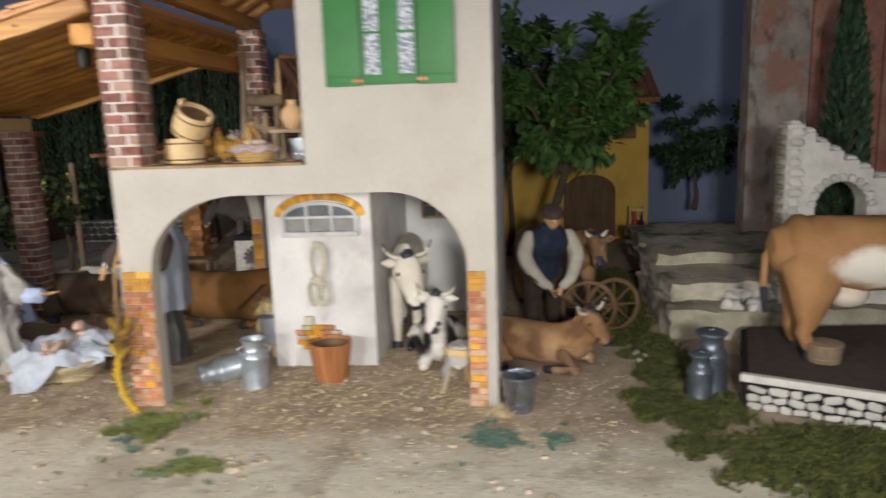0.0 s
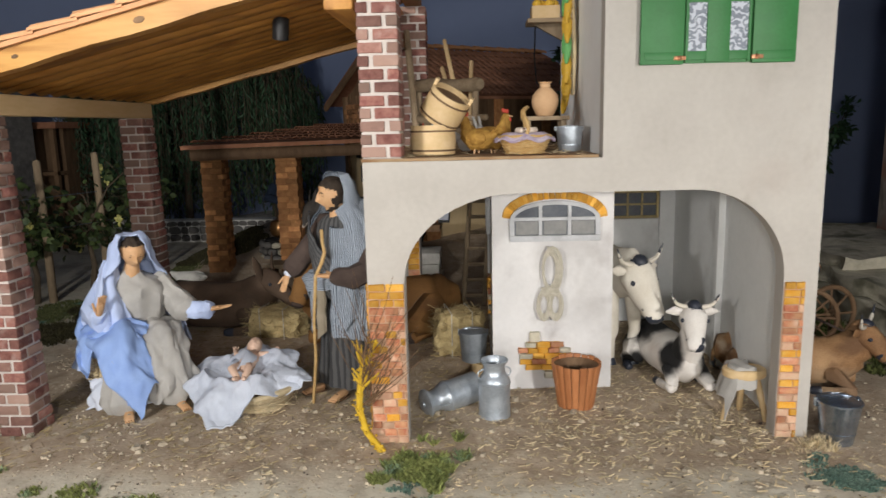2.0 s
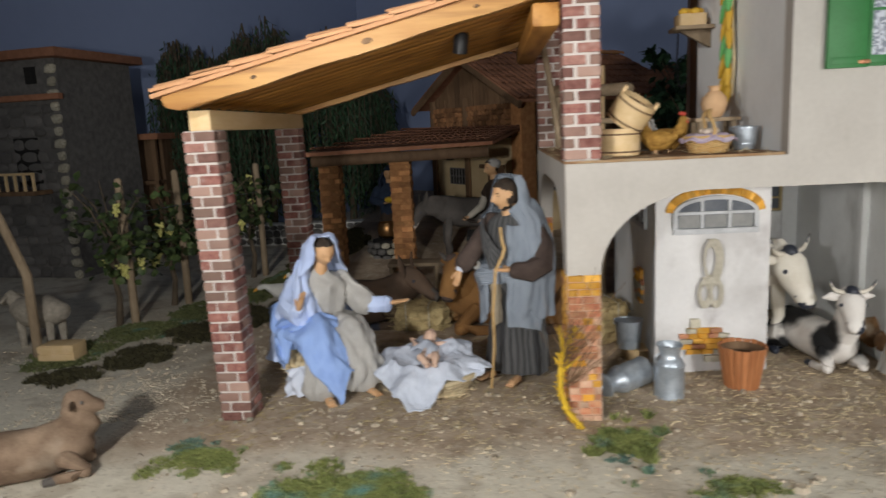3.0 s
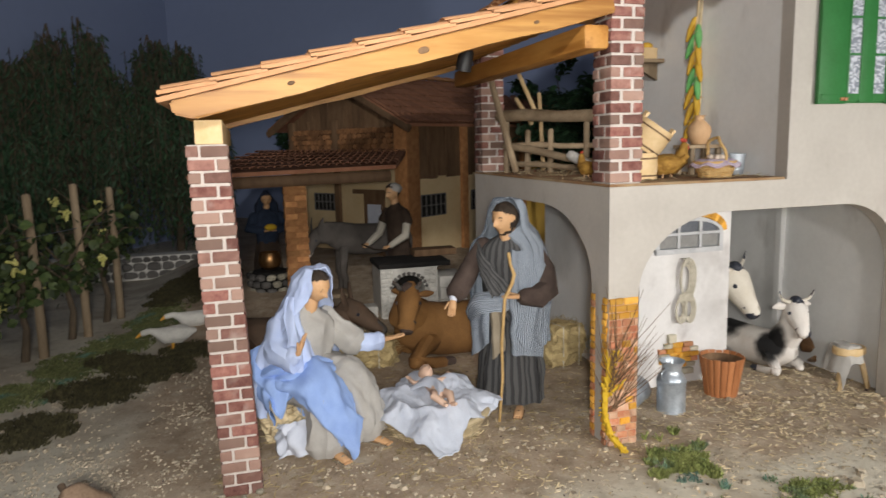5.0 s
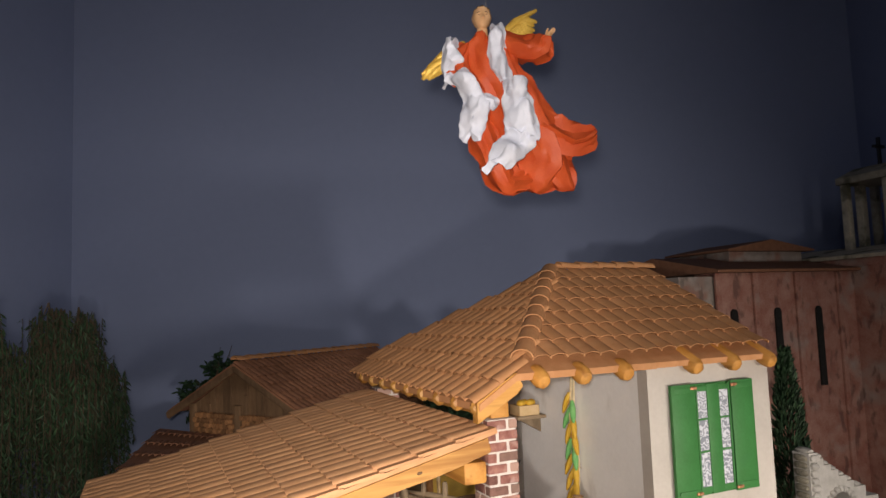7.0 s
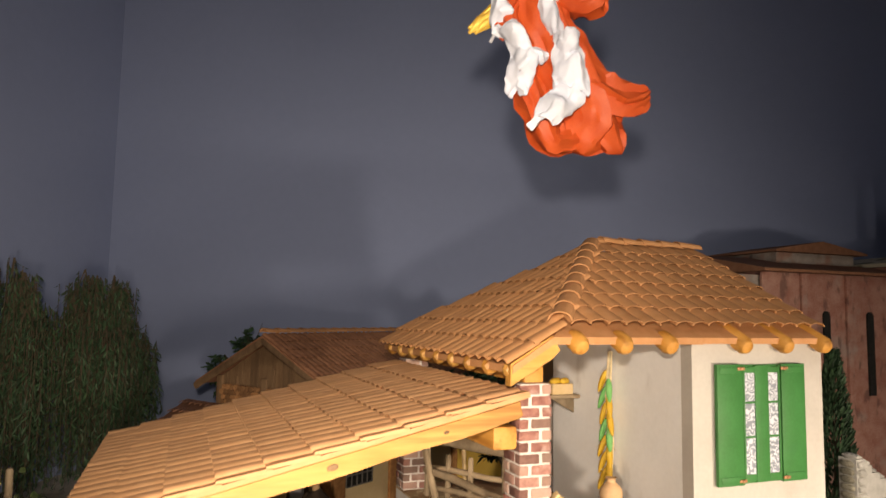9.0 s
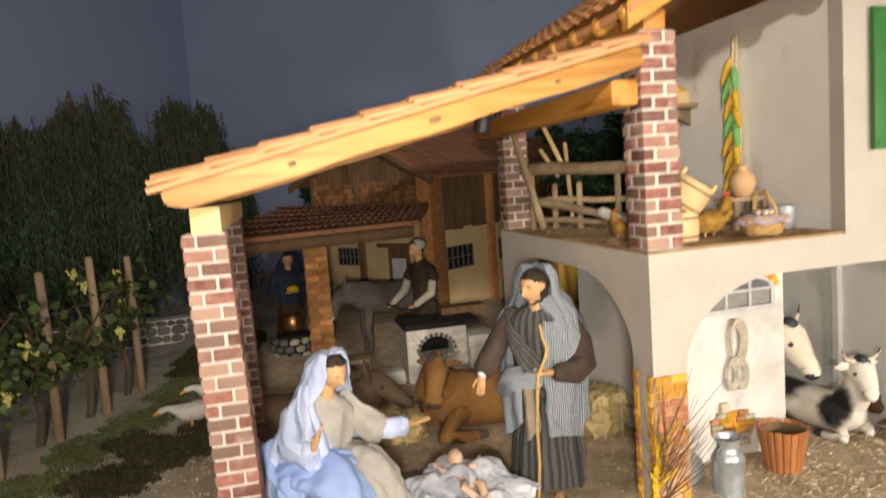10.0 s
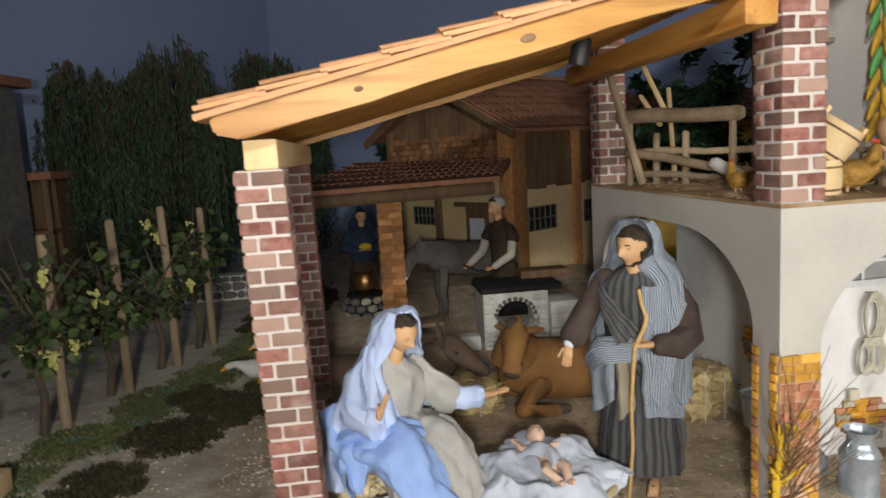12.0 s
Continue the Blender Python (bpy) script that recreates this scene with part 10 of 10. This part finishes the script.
scatter("straw_litter", "scattered pale straw bits on the stable floor", "straw", "straw", 8000, in_rect(-0.50, -0.055, 0.78, 1.36, stable_density), blade(0.0090, 0.00070, 0.2), 61)
scatter("straw_litter", "thin scattered straw on the trodden earth", "straw", "straw_dull", 8000, in_rect(-1.02, -0.45, 0.82, 1.5, lambda x, y: 0.45 + 0.6 * grain(x, y, 9)), blade(0.010, 0.0005, 0.2), 62)
scatter("pebbles", "small pale pebbles and grit on the ground", "pebbles", "pebble", 9000, in_rect(-1.35, 0.25, 0.45, 1.12, lambda x, y: 0.35 + 0.8 * grain(x, y, 11)), crumb(0.0021), 63)
scatter("pebbles", "brown crumbs of earth on the ground", "pebbles", "browncloth", 3000, in_rect(-1.35, 0.2, 0.62, 1.5, lambda x, y: 0.3 + 0.8 * grain(x + 5, y, 9)), crumb(0.0016), 64)
scatter("pebbles", "pale grit along the vineyard path", "pebbles", "pebble", 5000, in_rect(-1.6, -1.0, 0.7, 1.5, lambda x, y: 0.4 + 0.8 * grain(x, y, 11)), crumb(0.0024), 65)
scatter("pebbles", "coarse pale chips on the earth before the house", "pebbles", "pebble", 1500, in_rect(-0.95, 0.12, 0.74, 0.98, lambda x, y: 0.4 + 0.9 * grain(x, y, 13)), crumb(0.0030), 73)
scatter("straw_litter", "pale straw ends trodden into the earth", "straw", "straw", 3600, in_rect(-0.75, 0.10, 0.70, 0.98, lambda x, y: 0.45 + 0.9 * grain(x, y, 10)), blade(0.006, 0.0004, 0.12), 74)
scatter("dust_stains", "dark crumbs and leaf bits on the earth", "debris", "bark", 800, in_rect(-1.2, 0.15, 0.6, 1.1, lambda x, y: 0.35 + 0.9 * grain(x, y, 12)), crumb(0.0013), 75)
def ragged(x, y, rx, ry, n, seed):
    """Small blobs strewn over a patch, dense in its middle and straying at its rim."""
    pick = random.Random(seed)
    out = []
    for _ in range(n):
        a, r = pick.uniform(0, 2 * math.pi), abs(pick.gauss(0, 0.55))
        k = pick.uniform(0.12, 0.36) * (1.25 - 0.5 * min(r, 1.2))
        out.append((x + math.cos(a) * r * rx, y + math.sin(a) * r * ry, k * rx, k * rx * pick.uniform(0.6, 1.0)))
    return out


front_moss = ragged(-0.79, 0.715, 0.11, 0.05, 26, 2) + ragged(-0.39, 0.715, 0.06, 0.035, 16, 3) + ragged(-0.985, 0.79, 0.08, 0.045, 22, 4)
teal_moss = ragged(-0.055, 0.80, 0.062, 0.050, 20, 5) + ragged(0.03, 0.80, 0.035, 0.05, 10, 6) + ragged(-0.475, 0.795, 0.04, 0.045, 12, 7) + ragged(-1.02, 0.82, 0.05, 0.03, 10, 9)
scatter("moss_patch", "green moss patches on the pale path", "moss", "moss_bright", 15000, in_blobs(front_moss, 0.8), tuft(0.0042, 0.0010), 66)
scatter("moss_patch", "tall green moss at the foot of the pier", "moss", "moss_bright", 5200, in_blobs(ragged(-0.480, 0.812, 0.050, 0.058, 26, 1), 0.8), tuft(0.0085, 0.0012), 79)
scatter("moss_patch", "teal green moss by the house corner", "moss", "moss_teal", 8000, in_blobs(teal_moss, 0.8), tuft(0.0030, 0.0011), 67)
scatter("pebbles", "small pale stones strewn over the path", "pebbles", "pebble", 420, in_rect(-1.02, 0.14, 0.66, 1.02, lambda x, y: 0.4 + 0.9 * grain(x, y, 9)), crumb(0.0062), 77)
scatter("straw_litter", "pale wood shavings lying on the earth", "straw", "straw", 900, in_rect(-0.80, 0.10, 0.74, 1.02, lambda x, y: 0.4 + 0.9 * grain(x + 3, y, 8)), blade(0.007, 0.0013, 0.2), 78)
right_moss = [(0.40, 0.72, 0.22, 0.09), (0.62, 0.60, 0.20, 0.10), (0.32, 0.78, 0.17, 0.07), (0.50, 0.66, 0.2, 0.10), (0.20, 0.90, 0.09, 0.08), (0.20, 1.08, 0.06, 0.16), (0.17, 1.28, 0.06, 0.15), (0.21, 1.55, 0.07, 0.25), (0.33, 1.66, 0.10, 0.10)]
scatter("moss_bank", "deep green moss bank beside the platform", "moss", "moss_deep", 62000, in_blobs(right_moss, 0.85), tuft(0.0075, 0.0014), 68)
left_moss = [(-1.20, 1.33, 0.085, 0.08), (-1.14, 1.42, 0.085, 0.09), (-1.265, 1.18, 0.06, 0.07), (-1.08, 1.52, 0.06, 0.08), (-1.34, 1.08, 0.06, 0.05), (-1.10, 1.95, 0.12, 0.16), (-1.22, 1.50, 0.05, 0.06)]
scatter("dark_moss", "dark brown-green moss clumps on the path", "moss", "moss_dark", 34000, in_blobs(left_moss, 0.8), tuft(0.007, 0.0014), 69)
row_moss = [(-1.34, 1.34, 0.08, 0.10), (-1.28, 1.48, 0.075, 0.11), (-1.22, 1.62, 0.075, 0.11), (-1.17, 1.76, 0.075, 0.11), (-1.41, 1.20, 0.08, 0.09)]
scatter("moss_strip", "dull green mossy strip along the vines", "moss", "moss", 26000, in_blobs(row_moss, 0.7), tuft(0.004, 0.0013), 70)
scatter("pebbles", "pale crumbs and grit beside the dark moss", "pebbles", "pebble", 5000, in_rect(-1.30, -1.03, 0.90, 1.50, lambda x, y: 0.35 + 0.9 * grain(x, y, 12)), crumb(0.0028), 76)
random.seed(71)
verts, faces = [], []
for _ in range(900):
    x, y = random.uniform(LEFT, -0.30), random.uniform(FRONT + 0.004, BACK)
    if random.random() > 0.55 + 0.7 * grain(x, y, 16):
        continue
    for quad in blade(0.012, 0.0007, 0.3)(x, y, FLOOR + 0.0012):
        b = len(verts)
        verts.extend(quad)
        faces.append(tuple(range(b, b + 4)))
me = bpy.data.meshes.new("loft_straw")
me.from_pydata(verts, [], faces)
me.materials.append(M["straw"])
tagged(new("loft_straw", me), "pale straw strewn over the loft boards", "straw", kind="stuff")
dry = in_blobs([(-0.052, 0.872, 0.012, 0.01), (-0.035, 0.868, 0.012, 0.01)], 0.8)
scatter("dry_grass", "tuft of dry yellow grass at the house corner", "grass", "straw", 90, dry, tuft(0.013, 0.0005), 72)
